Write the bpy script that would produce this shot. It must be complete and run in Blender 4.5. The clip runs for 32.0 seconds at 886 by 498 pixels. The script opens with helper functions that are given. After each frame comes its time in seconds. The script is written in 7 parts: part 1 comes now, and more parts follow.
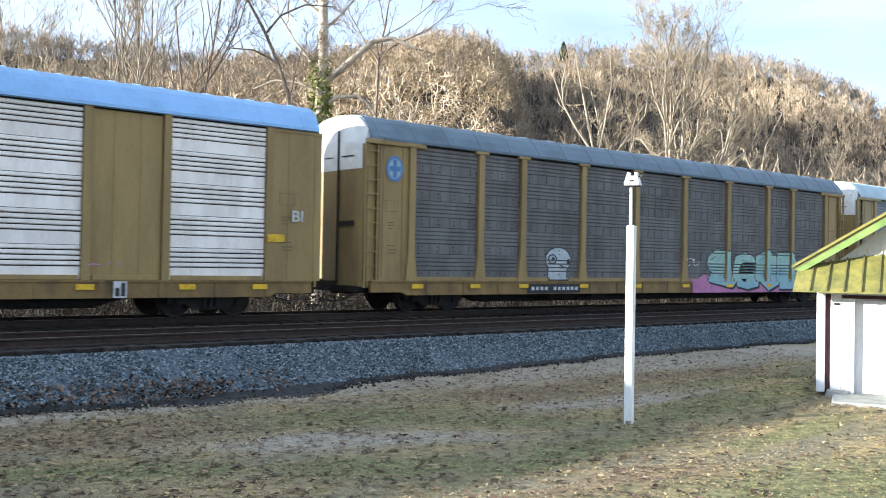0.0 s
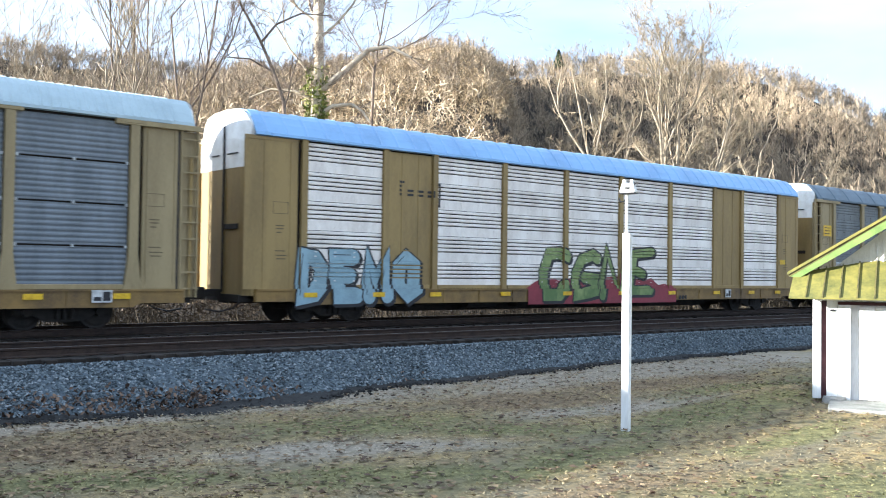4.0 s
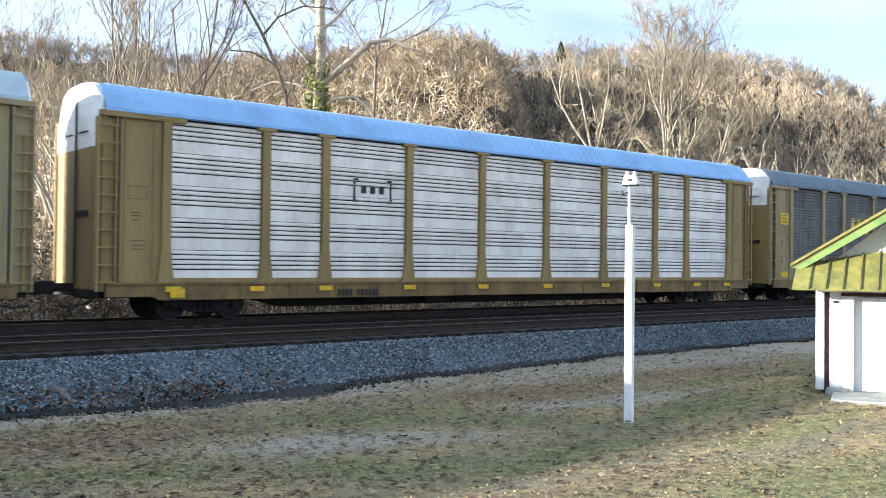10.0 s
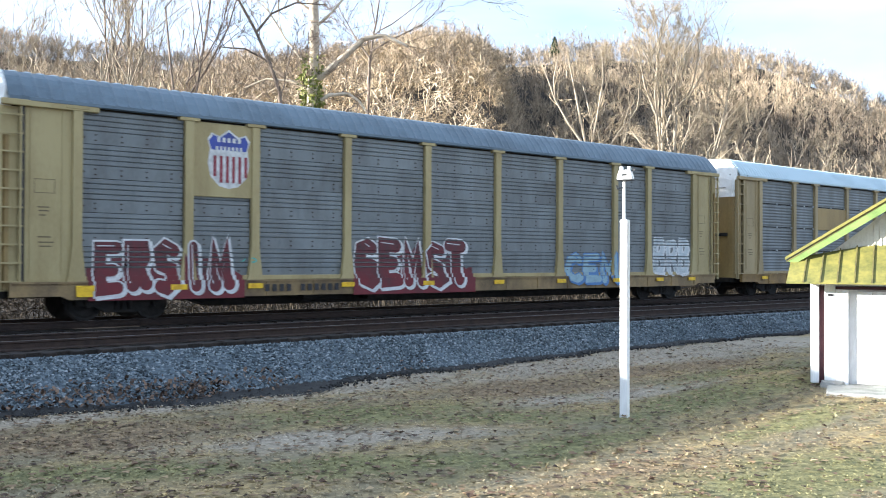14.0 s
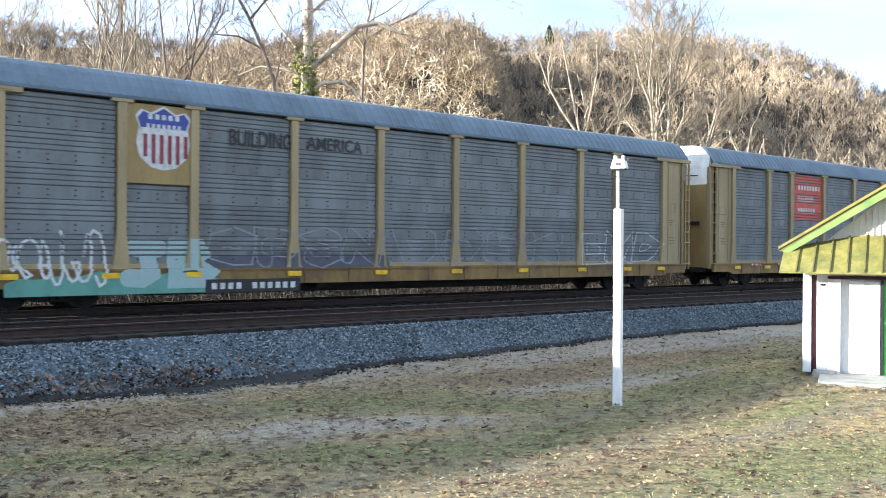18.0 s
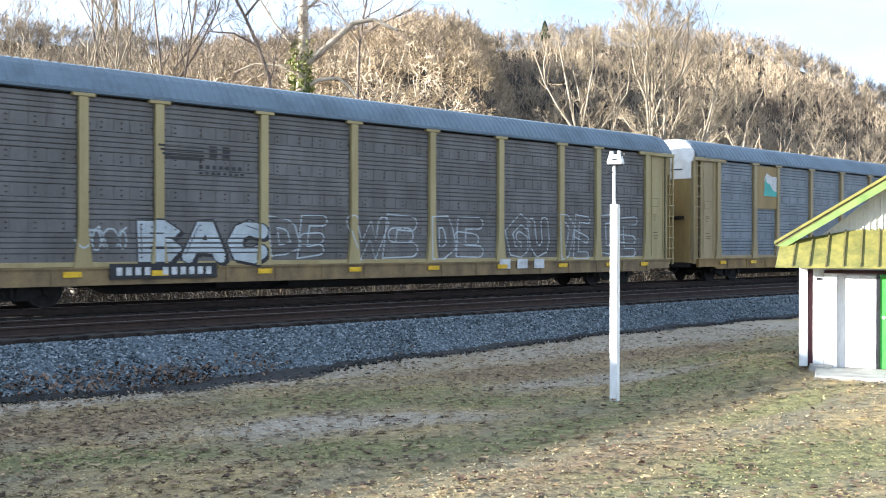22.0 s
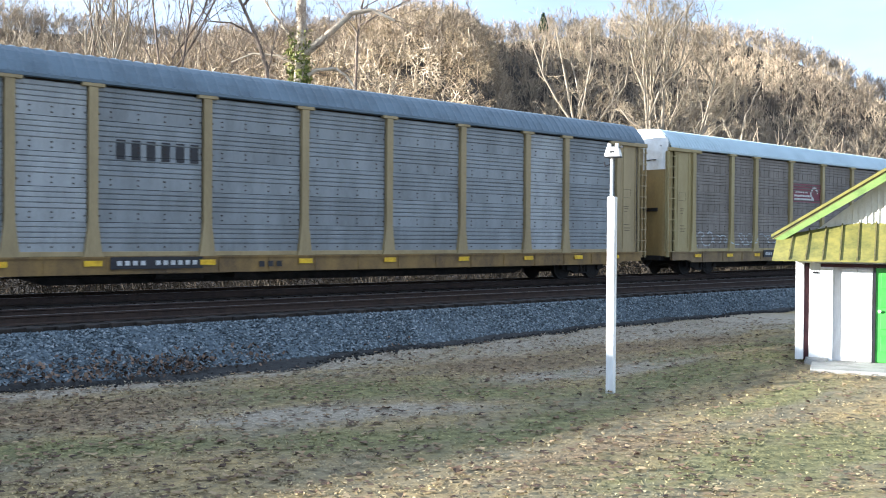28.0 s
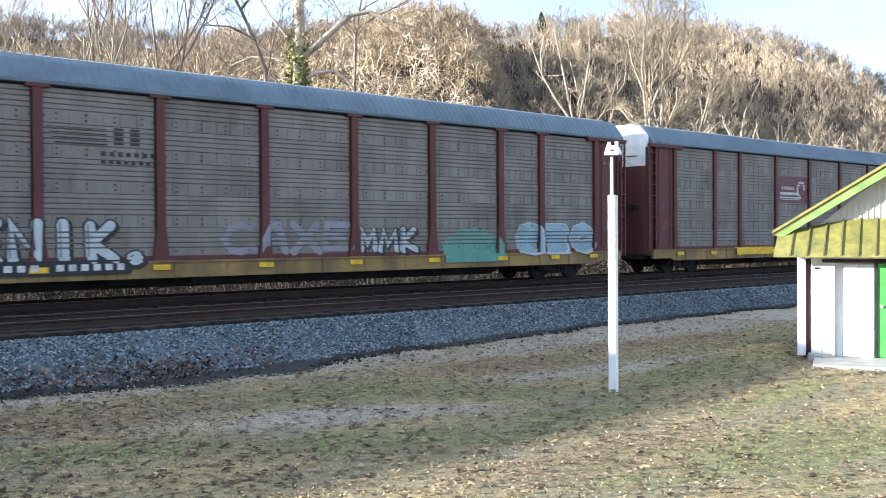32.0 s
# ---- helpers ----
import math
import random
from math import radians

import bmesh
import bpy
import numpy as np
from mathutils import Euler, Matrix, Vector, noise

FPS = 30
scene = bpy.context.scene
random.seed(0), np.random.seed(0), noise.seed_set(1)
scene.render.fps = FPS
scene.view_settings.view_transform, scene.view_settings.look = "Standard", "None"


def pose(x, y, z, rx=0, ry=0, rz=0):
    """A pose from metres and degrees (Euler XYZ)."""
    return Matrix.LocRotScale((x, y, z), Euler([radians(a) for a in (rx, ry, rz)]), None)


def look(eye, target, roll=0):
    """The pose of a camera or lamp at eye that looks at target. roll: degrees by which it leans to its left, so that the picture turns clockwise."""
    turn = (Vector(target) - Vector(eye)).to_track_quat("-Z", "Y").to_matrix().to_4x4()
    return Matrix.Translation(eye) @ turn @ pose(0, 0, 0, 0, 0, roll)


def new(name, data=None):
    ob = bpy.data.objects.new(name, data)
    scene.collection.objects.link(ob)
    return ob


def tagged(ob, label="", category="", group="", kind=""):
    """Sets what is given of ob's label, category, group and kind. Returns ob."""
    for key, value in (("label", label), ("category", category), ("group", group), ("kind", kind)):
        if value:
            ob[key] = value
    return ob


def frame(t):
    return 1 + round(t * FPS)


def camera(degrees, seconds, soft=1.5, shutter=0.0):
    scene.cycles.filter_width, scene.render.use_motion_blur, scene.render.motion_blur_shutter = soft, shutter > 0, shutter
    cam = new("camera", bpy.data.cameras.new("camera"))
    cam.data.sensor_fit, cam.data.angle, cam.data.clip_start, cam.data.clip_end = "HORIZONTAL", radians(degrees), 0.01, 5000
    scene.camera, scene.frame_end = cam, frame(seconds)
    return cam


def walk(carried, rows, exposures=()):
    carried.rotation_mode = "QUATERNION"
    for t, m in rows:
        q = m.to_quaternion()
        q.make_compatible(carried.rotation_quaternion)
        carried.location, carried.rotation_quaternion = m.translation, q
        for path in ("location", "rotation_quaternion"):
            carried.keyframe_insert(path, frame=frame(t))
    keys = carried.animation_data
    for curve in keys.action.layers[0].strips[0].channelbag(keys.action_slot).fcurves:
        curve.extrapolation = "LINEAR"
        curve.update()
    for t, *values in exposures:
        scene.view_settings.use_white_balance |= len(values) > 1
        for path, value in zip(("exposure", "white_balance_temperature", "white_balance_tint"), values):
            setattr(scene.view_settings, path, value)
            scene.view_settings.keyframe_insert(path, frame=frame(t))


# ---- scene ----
cam = camera(49.82, 32.0, soft=1.0, shutter=0.12)
EYE = (0.0, 0.0, 1.487)


def aim(yaw, pitch, roll):
    """Camera pose at EYE: yaw from the track's direction, pitch up, roll to its left, in degrees."""
    a, p = radians(yaw), radians(pitch)
    d = Vector((math.cos(a) * math.cos(p), math.sin(a) * math.cos(p), math.sin(p)))
    return look(EYE, Vector(EYE) + d, roll)


walk(cam, [(t, aim(a, p, r)) for t, a, p, r in (
    (0, 50.114, 0.852, 1.028), (0.5, 50.16, 0.843, 1.054), (1, 50.266, 0.827, 1.235), (1.5, 50.012, 0.956, 1.246),
    (2, 50.009, 1.095, 1.274), (2.5, 49.966, 1.154, 1.031), (3, 49.941, 1.287, 0.583), (3.5, 49.894, 1.319, 0.839),
    (5.5, 49.856, 1.333, 0.428), (6, 49.85, 1.263, 0.313), (6.5, 49.857, 1.232, 0.422), (7, 49.846, 1.249, 0.353),
    (7.5, 49.801, 1.254, 0.365), (8, 49.769, 1.235, 0.336), (8.5, 49.794, 1.177, 0.773), (9, 49.887, 1.09, 0.916),
    (9.5, 49.918, 0.95, 0.665), (10, 50.044, 0.887, 0.625), (10.5, 50.132, 0.912, 0.384), (11, 50.147, 0.906, 0.866),
    (11.5, 50.093, 0.913, 0.868), (12, 50.011, 0.928, 0.749), (12.5, 49.908, 0.906, 0.524), (13, 49.858, 0.824, 0.475),
    (13.5, 49.815, 0.706, 0.261), (14, 49.747, 0.649, 0.239), (14.5, 49.649, 0.604, 0.255), (16.5, 49.519, 0.176, 0.077),
    (17, 49.48, 0, 0.268), (17.5, 49.444, -0.025, 0.332), (18, 49.371, -0.028, 0.399), (18.5, 49.339, -0.002, 0.27),
    (19, 49.306, 0.055, -0.086), (19.5, 49.302, 0.114, -0.131), (20, 49.28, 0.038, -0.166), (20.5, 49.255, -0.07, -0.1),
    (21, 49.225, -0.143, 0.078), (21.5, 49.184, -0.188, 0.208), (22, 49.166, -0.249, 0.089), (22.5, 49.163, -0.305, 0),
    (23, 49.159, -0.376, -0.103), (23.5, 49.165, -0.449, 0.293), (24, 49.142, -0.484, 0.378), (24.5, 49.123, -0.517, 0.368),
    (25, 49.08, -0.505, 0.361), (25.5, 49.068, -0.551, -0.015), (27.5, 49.041, -0.826, 0.399), (28, 48.99, -0.762, 0.417),
    (28.5, 48.929, -0.462, 0.783), (29, 48.785, -0.469, 0.31), (29.5, 48.82, -0.561, -0.031), (30, 48.85, -0.622, -0.134),
    (30.5, 48.929, -0.675, 0.027), (31, 48.979, -0.701, 0.05), (31.5, 49.01, -0.746, -0.273), (32, 49.055, -0.718, -0.345),
)], exposures=[(0, 2.05, 5150, 6), (1, 2.26, 5150, 6), (3, 2.24, 5150, 6), (6, 2.1, 5150, 6), (7, 2.22, 5150, 6), (8, 2.2, 5150, 6), (9, 2.25, 5150, 6), (10, 2.0, 5130, 6), (11, 1.78, 5100, 6), (12, 2.05, 5150, 6), (14, 2.24, 5150, 7), (17, 2.22, 5150, 7), (19, 2.25, 5150, 7), (20, 2.35, 5150, 7), (21, 2.4, 5150, 7), (22, 2.24, 5150, 7), (25, 2.24, 5150, 7), (28, 2.07, 5060, 7), (30, 2.12, 5060, 7), (32, 2.22, 5060, 7)])

# ---- light ----
SUN_AZ, SUN_EL = radians(150.0), radians(12.3)
world = bpy.data.worlds.new("sky")
scene.world = world
world.use_nodes = True
wn = world.node_tree
wn.nodes.clear()
sky = wn.nodes.new("ShaderNodeTexSky")
sky.sky_type, sky.sun_disc = "NISHITA", False
sky.sun_elevation, sky.sun_rotation = SUN_EL, radians(90) - SUN_AZ
sky.air_density, sky.dust_density, sky.ozone_density = 1.0, 1.2, 1.6
bg = wn.nodes.new("ShaderNodeBackground")
bg.inputs["Strength"].default_value = 0.05
# thin high haze that whitens the sky
tc = wn.nodes.new("ShaderNodeTexCoord")
mp = wn.nodes.new("ShaderNodeMapping")
mp.inputs["Scale"].default_value = (1.5, 1.5, 5.0)
nz = wn.nodes.new("ShaderNodeTexNoise")
nz.inputs["Scale"].default_value, nz.inputs["Detail"].default_value = 1.6, 5
rp = wn.nodes.new("ShaderNodeValToRGB")
rp.color_ramp.elements[0].position, rp.color_ramp.elements[1].position = 0.24, 0.50
rp.color_ramp.elements[0].color, rp.color_ramp.elements[1].color = (0.5, 0.5, 0.5, 1), (0.97, 0.97, 0.97, 1)
mx = wn.nodes.new("ShaderNodeMix")
mx.data_type = "RGBA"
mx.inputs[7].default_value = (5.6, 5.82, 6.13, 1)
out = wn.nodes.new("ShaderNodeOutputWorld")
for a, b in ((tc.outputs["Generated"], mp.inputs["Vector"]), (mp.outputs[0], nz.inputs["Vector"]), (nz.outputs[0], rp.inputs[0]),
             (rp.outputs[0], mx.inputs[0]), (sky.outputs[0], mx.inputs[6]), (mx.outputs[2], bg.inputs["Color"]), (bg.outputs[0], out.inputs[0])):
    wn.links.new(a, b)
sun = new("sun", bpy.data.lights.new("sun", "SUN"))
sun.data.energy, sun.data.angle, sun.data.color = 5.0, radians(0.5), (1.0, 0.83, 0.62)
sun_dir = Vector((math.cos(SUN_AZ) * math.cos(SUN_EL), math.sin(SUN_AZ) * math.cos(SUN_EL), math.sin(SUN_EL)))
sun.matrix_world = look(sun_dir * 60, (0, 0, 0))


# ---- materials ----
def material(name, color, dark=None, rough=0.7, metal=0.0, scale=3.0, fine=40.0, bump=0.15, streak=1.0, amount=0.5, coords="Object", vary=0.0, spec=0.4):
    """Two scales of variation between color and dark; streak above 1 draws the pattern out vertically; vary: per-object tone."""
    m = bpy.data.materials.new(name)
    m.use_nodes = True
    nt = m.node_tree
    bs = nt.nodes["Principled BSDF"]
    bs.inputs["Roughness"].default_value, bs.inputs["Metallic"].default_value = rough, metal
    bs.inputs["Specular IOR Level"].default_value = spec
    dark = dark or tuple(c * 0.6 for c in color)
    co = nt.nodes.new("ShaderNodeTexCoord")
    info = nt.nodes.new("ShaderNodeObjectInfo")
    add = nt.nodes.new("ShaderNodeVectorMath")
    add.operation = "MULTIPLY_ADD"
    add.inputs[1].default_value = (1, 1, 1)
    off = nt.nodes.new("ShaderNodeVectorMath")
    off.operation = "SCALE"
    off.inputs[0].default_value = (37.0, 19.0, 11.0)
    nt.links.new(info.outputs["Random"], off.inputs["Scale"])
    nt.links.new(co.outputs[coords], add.inputs[0])
    nt.links.new(off.outputs[0], add.inputs[2])
    mapn = nt.nodes.new("ShaderNodeMapping")
    mapn.inputs["Scale"].default_value = (1, 1, 1 / streak)
    nt.links.new(add.outputs[0], mapn.inputs["Vector"])
    n1 = nt.nodes.new("ShaderNodeTexNoise")
    n1.inputs["Scale"].default_value, n1.inputs["Detail"].default_value, n1.inputs["Roughness"].default_value = scale, 6, 0.65
    n2 = nt.nodes.new("ShaderNodeTexNoise")
    n2.inputs["Scale"].default_value, n2.inputs["Detail"].default_value = fine, 3
    for n in (n1, n2):
        nt.links.new(mapn.outputs[0], n.inputs["Vector"])
    mix = nt.nodes.new("ShaderNodeMath")
    mix.operation = "MULTIPLY_ADD"
    mix.inputs[1].default_value = 0.35
    nt.links.new(n2.outputs[0], mix.inputs[0])
    nt.links.new(n1.outputs[0], mix.inputs[2])
    ramp = nt.nodes.new("ShaderNodeValToRGB")
    ramp.color_ramp.elements[0].position, ramp.color_ramp.elements[1].position = 0.67 - 0.3 * amount, 0.67 + 0.3 * amount * 0.6
    ramp.color_ramp.elements[0].color, ramp.color_ramp.elements[1].color = (*dark, 1), (*color, 1)
    nt.links.new(mix.outputs[0], ramp.inputs[0])
    last = ramp.outputs[0]
    if vary:
        hsv = nt.nodes.new("ShaderNodeHueSaturation")
        mr = nt.nodes.new("ShaderNodeMapRange")
        mr.inputs[3].default_value, mr.inputs[4].default_value = 1 - vary, 1 + vary
        nt.links.new(info.outputs["Random"], mr.inputs[0])
        nt.links.new(mr.outputs[0], hsv.inputs["Value"])
        nt.links.new(last, hsv.inputs["Color"])
        last = hsv.outputs[0]
    nt.links.new(last, bs.inputs["Base Color"])
    if bump:
        bp = nt.nodes.new("ShaderNodeBump")
        bp.inputs["Strength"].default_value, bp.inputs["Distance"].default_value = bump, 0.02
        nt.links.new(mix.outputs[0], bp.inputs["Height"])
        nt.links.new(bp.outputs[0], bs.inputs["Normal"])
    return m


M = {}
M["yellow"] = material("weathered_yellow_paint", (0.302, 0.214, 0.078), (0.187, 0.13, 0.05), 0.55, scale=1.2, streak=5, amount=0.7, bump=0.05)
M["yellow_dirty"] = material("dirty_yellow_paint", (0.28, 0.19, 0.06), (0.07, 0.05, 0.03), 0.65, scale=0.9, streak=2.5, amount=0.8, bump=0.06)
M["khaki"] = material("sun_bleached_ochre_paint", (0.335, 0.265, 0.137), (0.215, 0.166, 0.083), 0.55, scale=1.2, streak=5, amount=0.7, bump=0.05)
M["end_yellow"] = material("grimy_yellow_end_paint", (0.30, 0.212, 0.075), (0.165, 0.115, 0.045), 0.6, scale=1.1, streak=4, amount=0.85, bump=0.06)
M["cream"] = material("faded_yellow_paint", (0.36, 0.30, 0.145), (0.25, 0.195, 0.085), 0.55, scale=1.2, streak=5, amount=0.7, bump=0.05)
M["sill_yellow"] = material("grimy_yellow_sill", (0.245, 0.155, 0.045), (0.06, 0.04, 0.025), 0.6, scale=1.6, streak=2, amount=0.9, bump=0.06)
M["sill_cream"] = material("grimy_faded_sill", (0.25, 0.175, 0.075), (0.065, 0.045, 0.03), 0.6, scale=1.6, streak=2, amount=0.9, bump=0.06)
M["oxide"] = material("oxide_red_paint", (0.10, 0.028, 0.025), (0.055, 0.019, 0.017), 0.6, scale=1.2, streak=4, amount=0.7, bump=0.05)
M["grey"] = material("galvanised_grey_panel", (0.172, 0.188, 0.192), (0.108, 0.112, 0.112), 0.5, 0.15, scale=1.4, streak=4, amount=0.7, bump=0.04, vary=0.08)
M["grey_dark"] = material("sooty_grey_panel", (0.155, 0.148, 0.142), (0.085, 0.078, 0.072), 0.6, 0.1, scale=1.2, streak=4, amount=0.75, bump=0.04, vary=0.08)
M["grey_blue"] = material("blue_grey_panel", (0.19, 0.212, 0.236), (0.125, 0.14, 0.158), 0.5, 0.15, scale=1.4, streak=4, amount=0.6, bump=0.04, vary=0.05)
M["grey_tan"] = material("rust_tinted_grey_panel", (0.215, 0.195, 0.17), (0.13, 0.112, 0.095), 0.55, 0.1, scale=1.2, streak=4, amount=0.7, bump=0.04, vary=0.07)
M["white"] = material("bright_galvanised_panel", (0.86, 0.81, 0.75), (0.66, 0.60, 0.54), 0.5, 0.05, scale=1.5, streak=4, amount=0.6, bump=0.03, vary=0.05)
M["white_tan"] = material("sooty_galvanised_panel", (0.72, 0.655, 0.57), (0.51, 0.45, 0.38), 0.5, 0.05, scale=1.5, streak=4, amount=0.7, bump=0.03, vary=0.06)
M["grey_light"] = material("light_grey_panel", (0.245, 0.262, 0.272), (0.16, 0.17, 0.175), 0.5, 0.15, scale=1.4, streak=4, amount=0.7, bump=0.04, vary=0.08)
M["grey_pale"] = material("pale_grey_panel", (0.34, 0.355, 0.36), (0.24, 0.25, 0.25), 0.5, 0.1, scale=1.4, streak=4, amount=0.6, bump=0.03)
M["roof_grey"] = material("grey_roof_sheet", (0.125, 0.165, 0.205), (0.085, 0.112, 0.14), 0.5, 0.25, scale=0.8, amount=0.5, bump=0.03)
# galvanised sheet with the sky's blue reflection put into its colour
M["roof_blue"] = material("sky_tinted_galvanised_roof", (0.27, 0.43, 0.68), (0.22, 0.35, 0.56), 0.35, 0.5, scale=0.8, amount=0.5, bump=0.03)
M["roof_white"] = material("pale_roof_sheet", (0.43, 0.52, 0.56), (0.35, 0.43, 0.47), 0.45, 0.2, scale=0.8, amount=0.5, bump=0.03)
M["cap_white"] = material("white_end_paint", (0.8, 0.8, 0.78), (0.6, 0.58, 0.54), 0.5, scale=1.5, amount=0.6, bump=0.03)
M["steel_dark"] = material("grimy_steel", (0.025, 0.021, 0.018), (0.01, 0.009, 0.008), 0.75, 0.2, scale=4, bump=0.2)
M["rust"] = material("rusty_steel", (0.04, 0.025, 0.018), (0.018, 0.012, 0.01), 0.8, 0.1, scale=5, bump=0.2)
M["railhead"] = material("worn_rail_head", (0.16, 0.15, 0.145), (0.09, 0.075, 0.065), 0.4, 0.7, scale=3, bump=0.02)
M["tie"] = material("creosoted_timber", (0.028, 0.021, 0.016), (0.011, 0.009, 0.008), 0.9, scale=3, fine=30, bump=0.4, vary=0.3)
M["clip"] = material("pale_steel_clip", (0.5, 0.52, 0.53), (0.35, 0.36, 0.37), 0.5, 0.3, scale=8, bump=0)
M["stencil_ink"] = material("worn_stencil_ink", (0.10, 0.08, 0.045), (0.17, 0.125, 0.06), 0.7, scale=9, amount=0.9, bump=0)
M["tag"] = material("safety_yellow_sheet", (0.7, 0.46, 0.008), (0.5, 0.3, 0.008), 0.45, scale=6, amount=0.4, bump=0)
M["black"] = material("black_paint", (0.02, 0.02, 0.025), (0.012, 0.012, 0.012), 0.5, scale=3, bump=0.02)
M["wpaint"] = material("white_stencil_paint", (0.58, 0.58, 0.57), (0.38, 0.38, 0.37), 0.55, scale=6, amount=0.5, bump=0)
M["red"] = material("faded_red_paint", (0.50, 0.10, 0.06), (0.38, 0.07, 0.05), 0.55, scale=2, amount=0.5, bump=0)
M["navy"] = material("blue_paint", (0.05, 0.07, 0.30), (0.04, 0.05, 0.2), 0.5, scale=2, bump=0)
M["maroon"] = material("maroon_paint", (0.16, 0.03, 0.05), (0.1, 0.02, 0.03), 0.5, scale=2, bump=0)
M["teal"] = material("teal_paint", (0.10, 0.42, 0.36), (0.07, 0.3, 0.26), 0.5, scale=2, bump=0)
SPRAY = {"silver": (0.46, 0.50, 0.52), "ice": (0.28, 0.40, 0.46), "mint": (0.32, 0.46, 0.36), "aqua": (0.2, 0.42, 0.46), "purple": (0.13, 0.07, 0.30), "lilac": (0.34, 0.31, 0.47), "green": (0.10, 0.50, 0.12),
         "lime": (0.48, 0.58, 0.10), "pink": (0.46, 0.18, 0.34), "crimson": (0.22, 0.03, 0.045), "black": (0.018, 0.018, 0.022), "white": (0.6, 0.61, 0.61), "olive": (0.22, 0.28, 0.09), "jade": (0.13, 0.30, 0.24), "blue": (0.10, 0.2, 0.42), "salmon": (0.5, 0.16, 0.13), "greyp": (0.25, 0.25, 0.28)}
for k, c in SPRAY.items():
    M["spray_" + k] = material("spray_" + k, c, tuple(v * 0.72 for v in c), 0.5, scale=2.5, amount=0.6, bump=0)


# ---- mesh helpers ----
class Geo:
    """Gathers vertices and faces of one mesh."""

    def __init__(self):
        self.v, self.f = [], []

    def box(self, x0, x1, y0, y1, z0, z1):
        n = len(self.v)
        self.v += [(x, y, z) for z in (z0, z1) for y in (y0, y1) for x in (x0, x1)]
        self.f += [tuple(n + i for i in q) for q in ((0, 2, 3, 1), (4, 5, 7, 6), (0, 1, 5, 4), (2, 6, 7, 3), (0, 4, 6, 2), (1, 3, 7, 5))]
        return self

    def soft_box(self, x0, x1, y0, y1, z0, z1, c=0.02):
        """A box with chamfered edges along z and at the top and bottom."""
        rings = []
        for z, i in ((z0, c), (z0 + c, 0), (z1 - c, 0), (z1, c)):
            rings.append([(x0 + i + c, y0 + i, z), (x1 - i - c, y0 + i, z), (x1 - i, y0 + i + c, z), (x1 - i, y1 - i - c, z), (x1 - i - c, y1 - i, z), (x0 + i + c, y1 - i, z), (x0 + i, y1 - i - c, z), (x0 + i, y0 + i + c, z)])
        return self.loft(rings)

    def loft(self, rings, closed=True, caps=True):
        n, k = len(self.v), len(rings[0])
        for r in rings:
            self.v += [tuple(p) for p in r]
        for a in range(len(rings) - 1):
            for i in range(k if closed else k - 1):
                j = (i + 1) % k
                self.f.append((n + a * k + i, n + a * k + j, n + (a + 1) * k + j, n + (a + 1) * k + i))
        if caps and closed:
            self.f.append(tuple(n + i for i in reversed(range(k))))
            self.f.append(tuple(n + (len(rings) - 1) * k + i for i in range(k)))
        return self

    def extrude_x(self, x0, x1, profile, closed=True, caps=True):
        """profile: (y, z) points, drawn along x."""
        return self.loft([[(x, y, z) for y, z in profile] for x in (x0, x1)], closed, caps)

    def extrude_y(self, y0, y1, profile, closed=True, caps=True):
        return self.loft([[(x, y, z) for x, z in profile] for y in (y0, y1)], closed, caps)

    def cyl(self, p, q, r, n=8, r2=None):
        p, q = Vector(p), Vector(q)
        w = (q - p).normalized()
        u = w.orthogonal().normalized()
        v = w.cross(u)
        ring = lambda c, rr: [tuple(c + rr * (math.cos(2 * math.pi * i / n) * u + math.sin(2 * math.pi * i / n) * v)) for i in range(n)]
        return self.loft([ring(p, r), ring(q, r if r2 is None else r2)])

    def mesh(self, name, mat):
        me = bpy.data.meshes.new(name)
        me.from_pydata(self.v, [], self.f)
        me.materials.append(mat)
        me.validate()
        me.update()
        return me


def fast_mesh(name, verts, faces, mat, smooth=False):
    """A mesh from numpy arrays: verts (n, 3), faces (m, 3 or 4)."""
    me = bpy.data.meshes.new(name)
    k = faces.shape[1]
    me.vertices.add(len(verts))
    me.vertices.foreach_set("co", np.ascontiguousarray(verts, dtype=np.float32).ravel())
    me.loops.add(faces.size)
    me.loops.foreach_set("vertex_index", np.ascontiguousarray(faces, dtype=np.int32).ravel())
    me.polygons.add(len(faces))
    me.polygons.foreach_set("loop_start", np.arange(0, faces.size, k, dtype=np.int32))
    me.polygons.foreach_set("use_smooth", np.full(len(faces), smooth))
    me.materials.append(mat)
    me.update(calc_edges=True)
    return me


def part(name, me, parent, label="", at=None):
    ob = new(name, me)
    ob.parent = parent
    if at is not None:
        ob.location = at
    return tagged(ob, label) if label else ob


def thing(name, label, category, group="", kind="", at=(0, 0, 0), me=None):
    ob = new(name, me)
    ob.location = at
    return tagged(ob, label, category, group, kind)


# ---- terrain ----
LAWN = -0.9
TRACK_Y, NEAR_Y = 23.6, 18.7


def sstep(x, a, b):
    t = np.clip((x - a) / (b - a), 0, 1)
    return t * t * (3 - 2 * t)


def wave(x, y, s):
    return np.sin(x * s + 1.3) * np.cos(y * s * 0.83 + 0.4) + 0.5 * np.sin(x * s * 2.3 + y * s * 1.7)


